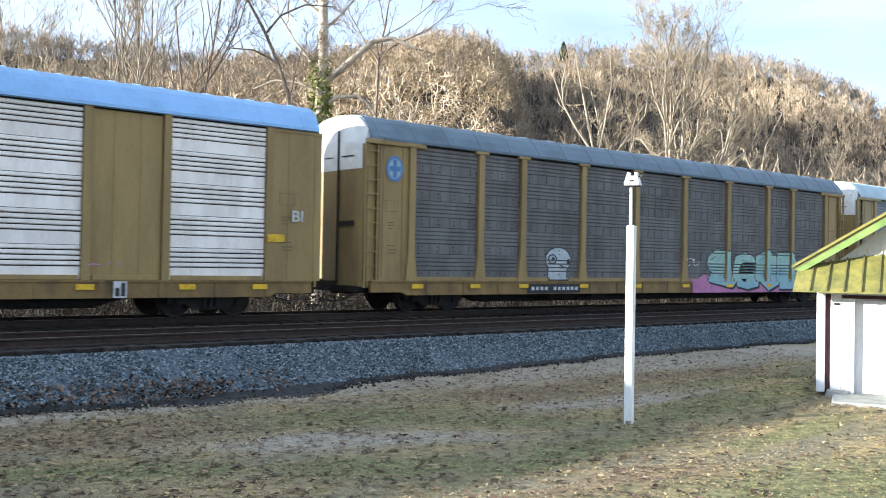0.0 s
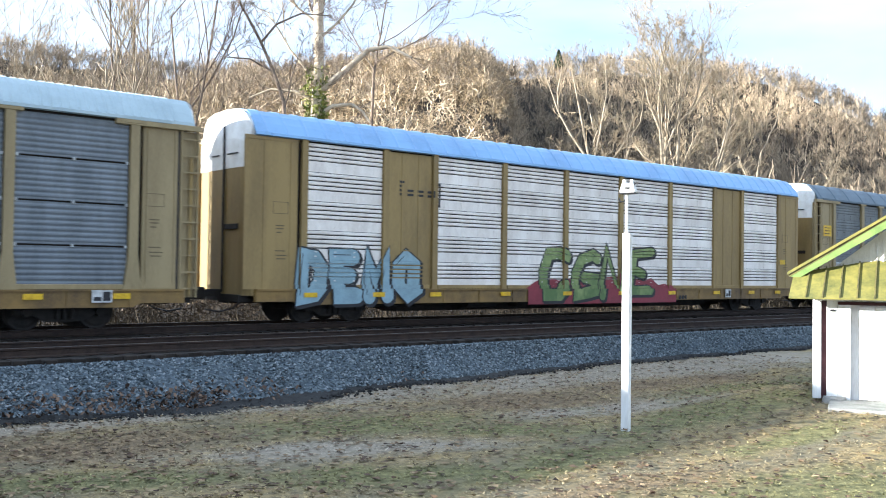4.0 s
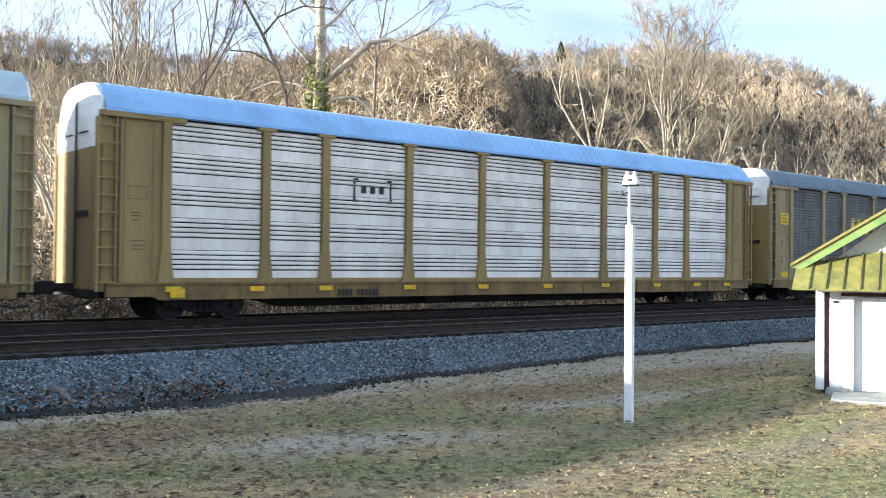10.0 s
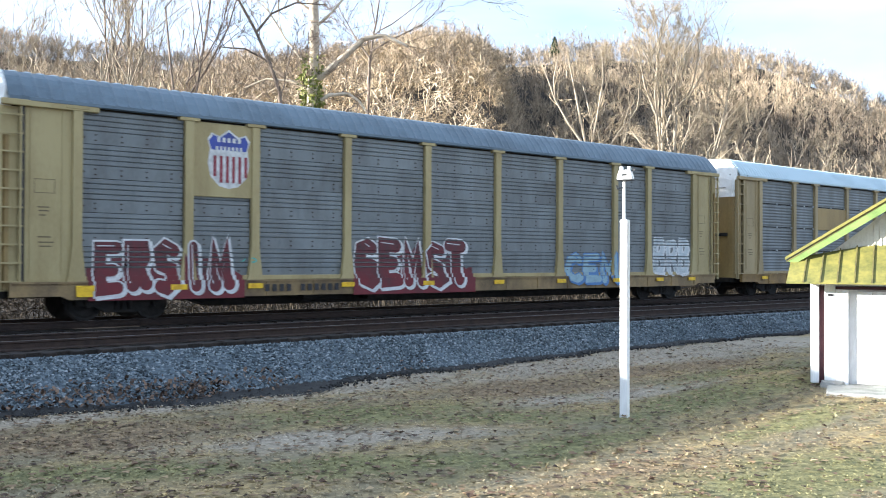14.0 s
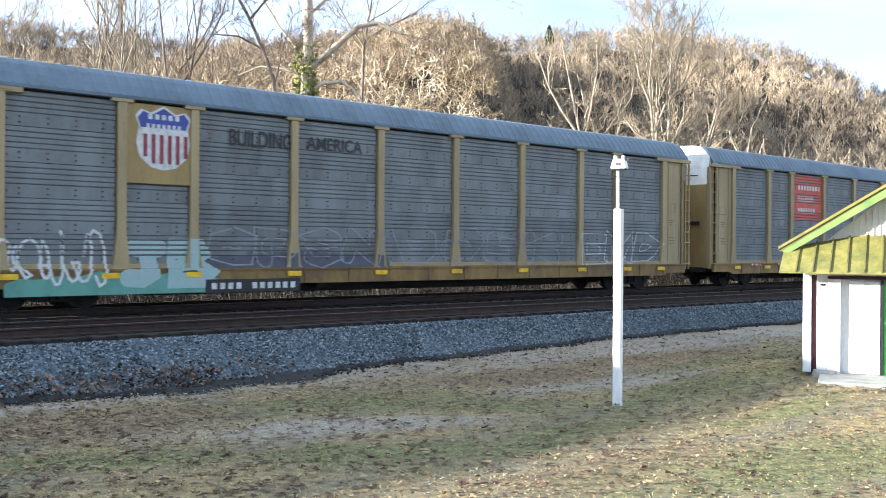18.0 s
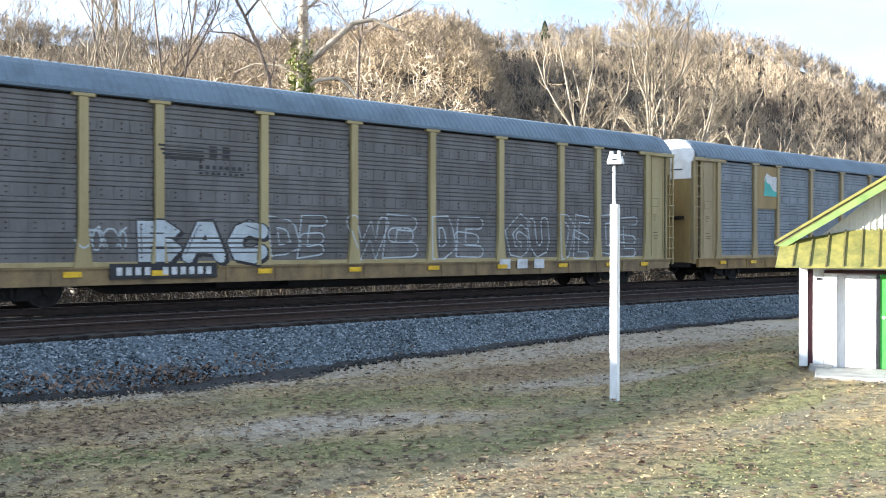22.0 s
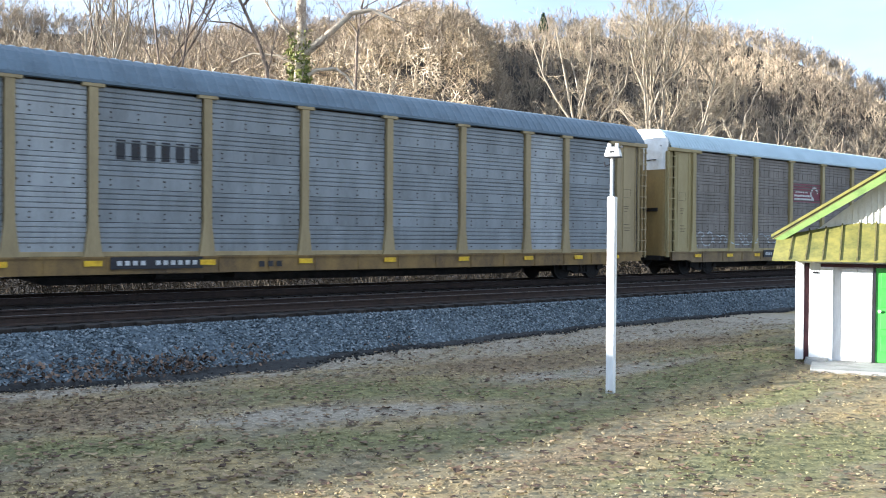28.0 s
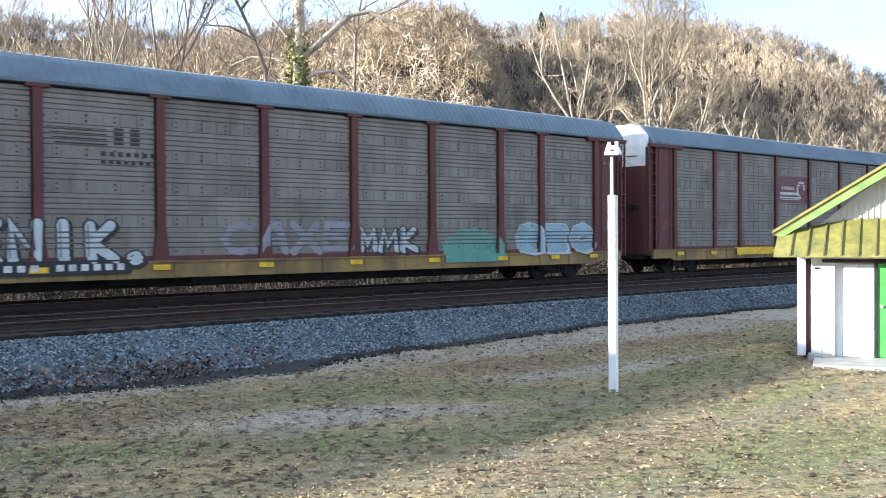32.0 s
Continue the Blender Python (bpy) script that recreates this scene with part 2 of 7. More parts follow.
RIDGE_AZ, RIDGE_EL = [0, 15, 22, 25, 27.4, 29.8, 32.8, 36, 39, 42, 44, 47, 55, 62, 70, 76, 84, 100, 130, 180, 360], [4, 5.3, 7.4, 8.7, 10.1, 11.1, 11.9, 12.3, 12.3, 12.2, 12.1, 11.9, 11.6, 11.6, 11.8, 11.9, 10, 6, 3, 3, 4]
SPUR_AZ, SPUR_EL = [0, 20, 33, 40, 43, 44.5, 46, 47.3, 51, 53, 56, 60, 66, 74, 80, 88, 120, 180, 360], [1, 1.5, 2.0, 2.2, 3.2, 5.5, 9.3, 11.6, 12.1, 11.7, 11.1, 10.3, 9.4, 8.6, 5, 2, 1, 1, 1]


def height(x, y):
    """Ground height: lawn, then the brushy spur and the long wooded ridge behind it."""
    x, y = np.asarray(x, float), np.asarray(y, float)
    r = np.hypot(x, y)
    az = np.degrees(np.arctan2(y, x)) % 360
    spur = sstep(r, 62, 225) * 225 * np.tan(np.radians(np.interp(az, SPUR_AZ, SPUR_EL)))
    u = np.clip((r - 140) / 122, 0, 1)
    ridge = (0.35 * u * u * (3 - 2 * u) + 0.65 * u ** 1.3) * 262 * np.tan(np.radians(np.interp(az, RIDGE_AZ, RIDGE_EL)))
    hill = np.maximum(spur, ridge) * sstep(y, 34, 60)
    hill = hill + sstep(hill, 2, 15) * (1.3 * wave(x, y, 0.03) + 0.55 * wave(x, y, 0.11))
    hill = hill * (1 - 0.4 * sstep(r, 450, 1500))
    rise = 0.2 * (1 - sstep(np.hypot(x - 17.3, y - 7.3), 2.0, 5.6))
    return LAWN + hill + rise + 0.035 * wave(x, y, 0.35) * (1 - sstep(y, 14, 16))


def noise_mask(nt, co, scale, stretch, lo, hi, detail=5, rough=0.65):
    """A soft 0 to 1 patch mask laid over the plan."""
    mp = nt.nodes.new("ShaderNodeMapping")
    mp.inputs["Scale"].default_value = stretch
    n = nt.nodes.new("ShaderNodeTexNoise")
    n.inputs["Scale"].default_value, n.inputs["Detail"].default_value, n.inputs["Roughness"].default_value = scale, detail, rough
    mr = nt.nodes.new("ShaderNodeMapRange")
    mr.inputs[1].default_value, mr.inputs[2].default_value = lo, hi
    nt.links.new(co, mp.inputs[0])
    nt.links.new(mp.outputs[0], n.inputs["Vector"])
    nt.links.new(n.outputs[0], mr.inputs[0])
    return mr.outputs[0]


def blend(nt, fac, a, b):
    mx = nt.nodes.new("ShaderNodeMix")
    mx.data_type = "RGBA"
    for i, v in ((0, fac), (6, a), (7, b)):
        if isinstance(v, tuple):
            mx.inputs[i].default_value = (*v, 1)
        else:
            nt.links.new(v, mx.inputs[i])
    return mx.outputs[2]


# drawn-out patches of the lawn: middle, bearing, half length, half width
GREEN_PATCHES = [(8.53, 11.80, -19, 1.7, 0.75), (9.75, 10.25, -28, 1.0, 0.45), (3.99, 10.55, -30, 1.4, 0.5), (6.5, 9.03, -25, 1.3, 0.45), (14.3, 9.4, 4, 3.6, 0.7), (9.9, 5.35, -12, 2.4, 0.75), (8.8, 8.2, 9, 1.9, 0.4), (12.6, 7.2, 2, 1.6, 0.3), (18.5, 11.2, 3, 3.0, 0.6)]
PALE_PATCHES = [(10.25, 15.0, 8, 3.9, 0.8), (20.0, 15.0, 3, 8.5, 1.5), (6.96, 10.60, -27, 2.0, 0.55), (5.2, 14.5, -2, 2.2, 0.35), (13.6, 10.9, -6, 2.4, 0.5)]
BROWN_PATCHES = [(4.78, 12.80, -19, 1.7, 0.9), (12.66, 12.6, -10, 2.0, 0.8), (17.0, 12.9, 2, 3.0, 0.7), (8.2, 6.6, 5, 1.4, 0.5)]


def patch_mask(nt, co, patches, ragged):
    """0 to 1 mask of ragged drawn-out patches."""
    total = None
    for x, y, bearing, long_, wide in patches:
        mp = nt.nodes.new("ShaderNodeMapping")
        mp.vector_type = "TEXTURE"
        mp.inputs["Location"].default_value, mp.inputs["Rotation"].default_value, mp.inputs["Scale"].default_value = (x, y, 0), (0, 0, radians(bearing)), (long_, wide, 1e3)
        nt.links.new(co, mp.inputs[0])
        ln = nt.nodes.new("ShaderNodeVectorMath")
        ln.operation = "LENGTH"
        nt.links.new(mp.outputs[0], ln.inputs[0])
        add = nt.nodes.new("ShaderNodeMath")
        add.operation = "MULTIPLY_ADD"
        add.inputs[1].default_value = -1.6
        nt.links.new(ragged, add.inputs[0])
        nt.links.new(ln.outputs["Value"], add.inputs[2])
        mr = nt.nodes.new("ShaderNodeMapRange")
        mr.inputs[1].default_value, mr.inputs[2].default_value, mr.inputs[3].default_value, mr.inputs[4].default_value = -0.15, 0.7, 1, 0
        nt.links.new(add.outputs[0], mr.inputs[0])
        if total is None:
            total = mr.outputs[0]
        else:
            mx = nt.nodes.new("ShaderNodeMath")
            mx.operation = "MAXIMUM"
            nt.links.new(total, mx.inputs[0])
            nt.links.new(mr.outputs[0], mx.inputs[1])
            total = mx.outputs[0]
    return total


def lawn_colour(nt, tone=1.13):
    """Grey-tan dormant turf with worn pale bands along the line, brown litter and bands that are still green."""
    co = nt.nodes.new("ShaderNodeTexCoord").outputs["Object"]
    t = lambda *c: tuple(v * tone for v in c)
    ragged = noise_mask(nt, co, 1.1, (0.8, 1.3, 0.2), 0.25, 0.75, 6, 0.7)
    tan = blend(nt, noise_mask(nt, co, 5.5, (1, 1, 0.2), 0.36, 0.66, 6, 0.78), t(0.13, 0.108, 0.07), t(0.40, 0.305, 0.145))
    tan = blend(nt, noise_mask(nt, co, 0.7, (0.5, 1.2, 0.2), 0.42, 0.62, 5, 0.7), tan, t(0.175, 0.155, 0.105))
    pale = blend(nt, noise_mask(nt, co, 11, (1, 1, 0.2), 0.34, 0.7, 5, 0.75), t(0.23, 0.20, 0.155), t(0.36, 0.315, 0.245))
    brown = blend(nt, noise_mask(nt, co, 8, (1, 1, 0.2), 0.36, 0.68, 5, 0.75), t(0.10, 0.08, 0.056), t(0.30, 0.222, 0.128))
    green = blend(nt, noise_mask(nt, co, 7, (1, 1, 0.2), 0.35, 0.7, 5, 0.75), t(0.092, 0.093, 0.048), t(0.268, 0.242, 0.11))
    col = blend(nt, patch_mask(nt, co, PALE_PATCHES, ragged), tan, pale)
    col = blend(nt, patch_mask(nt, co, BROWN_PATCHES, ragged), col, brown)
    col = blend(nt, noise_mask(nt, co, 1.4, (0.6, 1.1, 0.2), 0.58, 0.78, 5, 0.7), col, green)
    return blend(nt, patch_mask(nt, co, GREEN_PATCHES, ragged), col, green)


def ground_material():
    m = material("dormant_lawn", (0.31, 0.26, 0.19), (0.15, 0.125, 0.085), 0.95, scale=1.3, fine=26, bump=0.6, amount=0.8, spec=0.1)
    nt = m.node_tree
    bs = nt.nodes["Principled BSDF"]
    co = nt.nodes.new("ShaderNodeTexCoord")
    turf = lawn_colour(nt)
    # leaf litter where the woods begin, its colour darkened for the shade there
    sx = nt.nodes.new("ShaderNodeSeparateXYZ")
    nt.links.new(co.outputs["Object"], sx.inputs[0])
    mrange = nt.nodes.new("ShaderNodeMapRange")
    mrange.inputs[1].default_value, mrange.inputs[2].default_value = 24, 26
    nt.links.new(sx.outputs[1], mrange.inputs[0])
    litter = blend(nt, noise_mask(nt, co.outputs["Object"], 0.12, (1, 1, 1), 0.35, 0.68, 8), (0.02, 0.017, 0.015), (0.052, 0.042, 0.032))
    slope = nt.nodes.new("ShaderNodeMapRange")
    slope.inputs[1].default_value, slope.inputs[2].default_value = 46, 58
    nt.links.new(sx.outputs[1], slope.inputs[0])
    # floor of the wooded slope, coloured dark for shaded gaps between stems
    shaded_floor = blend(nt, noise_mask(nt, co.outputs["Object"], 0.09, (1, 1, 1), 0.35, 0.68, 8), (0.03, 0.026, 0.023), (0.085, 0.068, 0.05))
    nt.links.new(blend(nt, mrange.outputs[0], turf, blend(nt, slope.outputs[0], litter, shaded_floor)), bs.inputs["Base Color"])
    return m


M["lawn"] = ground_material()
gx = np.unique(np.concatenate([np.arange(-8, 48, 0.5), np.arange(48, 200, 4), np.arange(200, 520, 12), np.arange(-60, -8, 4), np.geomspace(520, 2600, 14), -np.geomspace(60, 2600, 16)]))
gy = np.unique(np.concatenate([np.arange(-6, 20, 0.5), np.arange(20, 44, 3), np.arange(44, 220, 4), np.arange(220, 520, 12), np.arange(-40, -6, 4), np.geomspace(520, 2600, 14), -np.geomspace(40, 2600, 14)]))
GX, GY = np.meshgrid(gx, gy)
idx = np.arange(GX.size).reshape(GX.shape)
quads = np.stack([idx[:-1, :-1], idx[:-1, 1:], idx[1:, 1:], idx[1:, :-1]], -1).reshape(-1, 4)
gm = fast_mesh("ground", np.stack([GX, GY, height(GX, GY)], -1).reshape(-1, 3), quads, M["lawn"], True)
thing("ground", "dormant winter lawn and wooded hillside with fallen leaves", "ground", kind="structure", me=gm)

# ballast bed of the two tracks, with an uneven foot
M["ballast"] = material("crushed_stone", (0.10, 0.125, 0.148), (0.03, 0.036, 0.043), 0.9, scale=9, fine=28, bump=1.0, amount=0.9, spec=0.2)
rng = np.random.default_rng(3)
bx = np.concatenate([np.arange(-300, -6, 6.0), np.arange(-6, 60, 0.4), np.arange(60, 420, 6.0)])
foot = np.interp(bx, [-300, 4, 7, 9, 10.5, 14, 19, 26, 31, 420], [15.2, 15.2, 14.8, 15.0, 15.5, 15.8, 16.4, 16.6, 16.5, 16.5]) + 0.10 * np.sin(bx * 1.7) + 0.07 * np.sin(bx * 4.1 + 1)
ring = []
for x, f0 in zip(bx, foot):
    j = rng.normal(0, 0.008, 8)
    ring.append([(x, f0 - 0.25, LAWN - 0.06), (x, f0, LAWN + 0.07 + j[0]), (x, (f0 + 17.1) / 2, -0.55 + j[1]), (x, 17.15, -0.27 + j[2]), (x, 18.7, -0.25), (x, 21.2, -0.27), (x, 23.6, -0.25), (x, 25.3, -0.28 + j[3]), (x, 27.6, LAWN - 0.02)])
thing("ballast", "grey crushed-stone ballast bed under two railway tracks", "ballast", kind="structure", me=Geo().loft(ring, closed=False).mesh("ballast", M["ballast"]))
# dark strip of cinders at the foot
M["cinder"] = material("black_cinders", (0.024, 0.023, 0.022), (0.008, 0.008, 0.008), 0.95, scale=4, fine=22, bump=0.8)
dv, df = [], []
for i, (x, f0) in enumerate(zip(bx, foot)):
    w = 0.28 + 0.2 * math.sin(x * 0.9) + 0.1 * math.sin(x * 2.9)
    w = max(w * (1.25 if x < 10 else 0.6), 0.05)
    dv += [(x, f0 - 0.13 - w, LAWN + 0.012 + 0.035 * float(wave(x, f0 - 0.13 - w, 0.35))), (x, f0 + 0.10, LAWN + 0.10)]
dv = np.array(dv)
ii = np.arange(len(bx) - 1) * 2
thing("cinder_strip", "dark cinder strip along the foot of the ballast", "gravel", kind="structure", me=fast_mesh("cinder_strip", dv, np.stack([ii, ii + 2, ii + 3, ii + 1], -1), M["cinder"]))


def scatter_stones(name, label, xs, ys, zs, sizes, mat, seed):
    """Loose stones as squashed octahedra, one mesh."""
    g = np.random.default_rng(seed)
    n = len(xs)
    oct_v = np.array([(1, 0, 0), (-1, 0, 0), (0, 1, 0), (0, -1, 0), (0, 0, 1), (0, 0, -1)], float)
    oct_f = np.array([(0, 2, 4), (2, 1, 4), (1, 3, 4), (3, 0, 4), (2, 0, 5), (1, 2, 5), (3, 1, 5), (0, 3, 5)])
    v = oct_v[None] * (sizes[:, None, None] * g.uniform(0.55, 1.2, (n, 6, 1)))
    a = g.uniform(0, 6.28, n)
    c, s = np.cos(a), np.sin(a)
    vx, vy = v[..., 0] * c[:, None] - v[..., 1] * s[:, None], v[..., 0] * s[:, None] + v[..., 1] * c[:, None]
    vz = v[..., 2] * 0.75 + 0.3 * vx * g.uniform(-1, 1, (n, 1))
    vv = np.stack([vx + xs[:, None], vy + ys[:, None], vz + zs[:, None]], -1).reshape(-1, 3)
    ff = (oct_f[None] + 6 * np.arange(n)[:, None, None]).reshape(-1, 3)
    return thing(name, label, "gravel", kind="stuff", me=fast_mesh(name, vv, ff, mat))


def island_material(name, ramp, rough=0.9, spec=0.2):
    """Tone picked per loose piece."""
    m = bpy.data.materials.new(name)
    m.use_nodes = True
    nt = m.node_tree
    bs = nt.nodes["Principled BSDF"]
    bs.inputs["Roughness"].default_value, bs.inputs["Specular IOR Level"].default_value = rough, spec
    g = nt.nodes.new("ShaderNodeNewGeometry")
    cr = nt.nodes.new("ShaderNodeValToRGB")
    cr.color_ramp.interpolation = "LINEAR"
    while len(cr.color_ramp.elements) < len(ramp):
        cr.color_ramp.elements.new(0.5)
    for e, (p, c) in zip(cr.color_ramp.elements, ramp):
        e.position, e.color = p, (*c, 1)
    nt.links.new(g.outputs["Random Per Island"], cr.inputs[0])
    nt.links.new(cr.outputs[0], bs.inputs["Base Color"])
    return m


M["stones"] = island_material("ballast_stones", [(0, (0.03, 0.036, 0.04)), (0.5, (0.105, 0.125, 0.138)), (0.85, (0.175, 0.2, 0.216)), (1, (0.27, 0.29, 0.305))])
n = 30000
u = rng.uniform(0, 1, n) ** 1.3
sx_ = 2.5 + u * 45
v01 = rng.uniform(0, 1, n)
fy = np.interp(sx_, bx, foot)
sy_ = fy + v01 * (17.35 - fy)
sz_ = np.where(sy_ < (fy + 17.1) / 2, np.interp((sy_ - fy) / ((17.1 - fy) / 2), [0, 1], [LAWN + 0.07, -0.55]), np.interp((sy_ - (fy + 17.1) / 2) / ((17.15 - fy) / 2), [0, 1], [-0.55, -0.27]))
scatter_stones("ballast_stone_layer", "loose grey crushed stones on the ballast shoulder", sx_, sy_, sz_ + 0.005, rng.uniform(0.022, 0.05, n), M["stones"], 5)

n = 1600
cx_ = rng.uniform(2.5, 30, n)
scatter_stones("cinder_clods", "black cinder clods and grit along the ballast foot", cx_, np.interp(cx_, bx, foot) + rng.normal(-0.22, 0.16, n), np.full(n, LAWN + 0.04), rng.uniform(0.015, 0.055, n), M["cinder"], 6)

# oily dark top of the bed between and along the rails
M["bed_top"] = material("oil_stained_bed", (0.03, 0.023, 0.018), (0.012, 0.01, 0.008), 0.95, scale=3, fine=24, bump=0.9)
for y0, y1 in ((17.55, 19.85), (22.45, 24.75)):
    thing("track_bed", "oil-stained dark ballast between the rails", "ballast", kind="structure", me=Geo().box(-330, 430, y0, y1, -0.34, -0.192).mesh("track_bed", M["bed_top"]))

# ---- tracks: ties and rails ----
tie_me = Geo().soft_box(-0.115, 0.115, -1.3, 1.3, -0.36, -0.18, 0.015).mesh("tie", M["tie"])
plate_me = Geo().box(-0.09, 0.09, -0.18, 0.18, -0.18, -0.165).mesh("tie_plate", M["rust"])
RAIL = [(-0.075, -0.17), (0.075, -0.17), (0.075, -0.155), (0.012, -0.13), (0.012, -0.045), (0.036, -0.03), (0.036, -0.006), (0.026, 0), (-0.026, 0), (-0.036, -0.006), (-0.036, -0.03), (-0.012, -0.045), (-0.012, -0.13), (-0.075, -0.155)]
rail_me = Geo().extrude_x(-330, 430, RAIL).mesh("rail", M["rust"])
head_me = Geo().extrude_x(-330, 430, [(-0.024, 0.001), (0.024, 0.001), (0.024, 0.004), (-0.024, 0.004)]).mesh("running_surface", M["railhead"])
for name, ty in (("near", NEAR_Y), ("far", TRACK_Y)):
    tr = thing("railway_track", "rusty steel rails on dark creosoted timber ties", "track", group="railway tracks", kind="structure", at=(0, ty, 0))
    for s in (-0.755, 0.755):
        rl = part("rail", rail_me, tr, at=(0, s, 0))
        part("running_surface", head_me, rl, "worn bright top of the rail")
    # ties in view one by one, the rest of the line joined
    x = -1.0
    while x < 52 if name == "near" else x < 12:
        part("tie", tie_me, tr, at=(x + random.uniform(-0.02, 0.02), random.uniform(-0.05, 0.05), random.uniform(-0.012, 0.008)))
        x += 0.508
    rest = Geo()
    for k in range(-330, 840):
        xx = k * 0.508
        if not (-1.3 < xx < x - 0.3):
            rest.box(xx - 0.115, xx + 0.115, -1.3, 1.3, -0.36, -0.18)
    tagged(part("far_ties", rest.mesh("far_ties", M["tie"]), tr), kind="stuff")


# ---- leaves and straw on the lawn ----
def flakes(name, label, n, x0, x1, y0, y1, size, mat, seed, tilt, aspect, power=1.0):
    """Small flat pieces strewn on the lawn, one mesh."""
    g = np.random.default_rng(seed)
    xs = x0 + (x1 - x0) * g.uniform(0, 1, n) ** power
    ys = y0 + (y1 - y0) * g.uniform(0, 1, n) ** 0.8
    keep = (ys < np.interp(xs, bx, foot) - 0.1) & (np.degrees(np.arctan2(ys, xs)) > 20) & (np.degrees(np.arctan2(ys, xs)) < 82)
    xs, ys = xs[keep], ys[keep]
    n = len(xs)
    a, s = g.uniform(0, 6.28, n), g.uniform(size[0], size[1], n)
    tx, ty = g.normal(0, tilt, n), g.normal(0, tilt, n)
    corners = np.array([(-0.5, -0.18), (0.0, -0.5), (0.5, -0.1), (0.35, 0.4), (-0.3, 0.45)]) * np.array([1, aspect])
    u_ = corners[None, :, 0] * s[:, None] * g.uniform(0.7, 1.3, (n, 5))
    v_ = corners[None, :, 1] * s[:, None]
    X_ = xs[:, None] + u_ * np.cos(a)[:, None] - v_ * np.sin(a)[:, None]
    Y_ = ys[:, None] + u_ * np.sin(a)[:, None] + v_ * np.cos(a)[:, None]
    Z_ = height(xs, ys)[:, None] + 0.012 + np.abs(u_ * tx[:, None] + v_ * ty[:, None]) + 0.01 * g.uniform(0, 1, (n, 1))
    vv = np.stack([X_, Y_, Z_], -1).reshape(-1, 3)
    return thing(name, label, "leaves", kind="stuff", me=fast_mesh(name, vv, np.arange(5 * n).reshape(n, 5), mat))


def tinted_by_piece(name, colour, lo, hi, rough=0.9):
    """A material of patchy colour whose loose pieces differ in brightness."""
    m = bpy.data.materials.new(name)
    m.use_nodes = True
    nt = m.node_tree
    bs = nt.nodes["Principled BSDF"]
    bs.inputs["Roughness"].default_value, bs.inputs["Specular IOR Level"].default_value = rough, 0.15
    g = nt.nodes.new("ShaderNodeNewGeometry")
    mr = nt.nodes.new("ShaderNodeMapRange")
    mr.inputs[3].default_value, mr.inputs[4].default_value = lo, hi
    hsv = nt.nodes.new("ShaderNodeHueSaturation")
    nt.links.new(g.outputs["Random Per Island"], mr.inputs[0])
    nt.links.new(mr.outputs[0], hsv.inputs["Value"])
    nt.links.new(colour(nt), hsv.inputs["Color"])
    nt.links.new(hsv.outputs[0], bs.inputs["Base Color"])
    return m


M["leaf"] = island_material("dry_leaves", [(0, (0.04, 0.026, 0.018)), (0.4, (0.13, 0.085, 0.055)), (0.8, (0.24, 0.17, 0.095)), (1, (0.36, 0.27, 0.155))], 0.8)
M["leaf_rust"] = island_material("rusty_leaves", [(0, (0.035, 0.024, 0.018)), (0.5, (0.09, 0.06, 0.042)), (1, (0.19, 0.13, 0.09))], 0.8)
M["straw"] = tinted_by_piece("dead_grass", lawn_colour, 0.72, 1.55)
flakes("fallen_leaves", "dry brown and tan fallen leaves on the lawn", 9500, 1.5, 26, 3.5, 16.5, (0.05, 0.125), M["leaf"], 41, 0.3, 0.8, 1.3)
flakes("grass_tufts", "short dead grass stubble with green blades", 95000, 1.5, 24, 3.5, 16.5, (0.025, 0.08), M["straw"], 42, 0.45, 0.28, 1.25)


def leaf_drift(n, seed):
    """Rusty leaves blown against the foot of the ballast."""
    g = np.random.default_rng(seed)
    cx = g.choice([4.6, 5.3, 6.3, 7.1, 7.5, 8.8, 12.0], n, p=[0.16, 0.14, 0.2, 0.14, 0.2, 0.1, 0.06])
    xs = cx + g.normal(0, 0.45, n)
    f0 = np.interp(xs, bx, foot)
    up = np.clip(g.normal(0.3, 0.3, n), -0.15, 1.2)
    zs = LAWN + 0.09 + np.clip(up, 0, 1) * 0.28 + g.uniform(0, 0.05, n)
    a, s = g.uniform(0, 6.28, n), g.uniform(0.03, 0.075, n)
    c = np.array([(-0.5, -0.2), (0.0, -0.5), (0.5, -0.1), (0.35, 0.4), (-0.3, 0.45)])
    u_, v_ = c[None, :, 0] * s[:, None], c[None, :, 1] * s[:, None]
    X_ = xs[:, None] + u_ * np.cos(a)[:, None] - v_ * np.sin(a)[:, None]
    Y_ = (f0 + up)[:, None] + u_ * np.sin(a)[:, None] + v_ * np.cos(a)[:, None]
    Z_ = zs[:, None] + u_ * g.normal(0, 0.6, (n, 1)) + v_ * (0.28 + g.normal(0, 0.5, (n, 1)))
    return np.stack([X_, Y_, Z_], -1).reshape(-1, 3)


vv = leaf_drift(950, 43)
thing("leaf_drift", "rusty brown leaves drifted against the ballast foot", "leaves", kind="stuff", me=fast_mesh("leaf_drift", vv, np.arange(len(vv)).reshape(-1, 5), M["leaf_rust"]))


# ---- the train: enclosed car carriers ----
END_A, END_B = -0.08, 27.2
CAR_PITCH, CAR_LEN, AXLES, WHEEL_R = 28.575, 27.0, (2.1, 3.75, 23.25, 24.9), 0.42
POSTS = (1.66, 4.40, 6.25, 9.15, 12.05, 14.95, 17.85, 20.75, 22.68, 25.50)
P_Z0, P_Z1, P_Y = 0.96, 4.94, -1.43
_cache = {}


def cached(key, build):
    if key not in _cache:
        _cache[key] = build()
    return _cache[key]


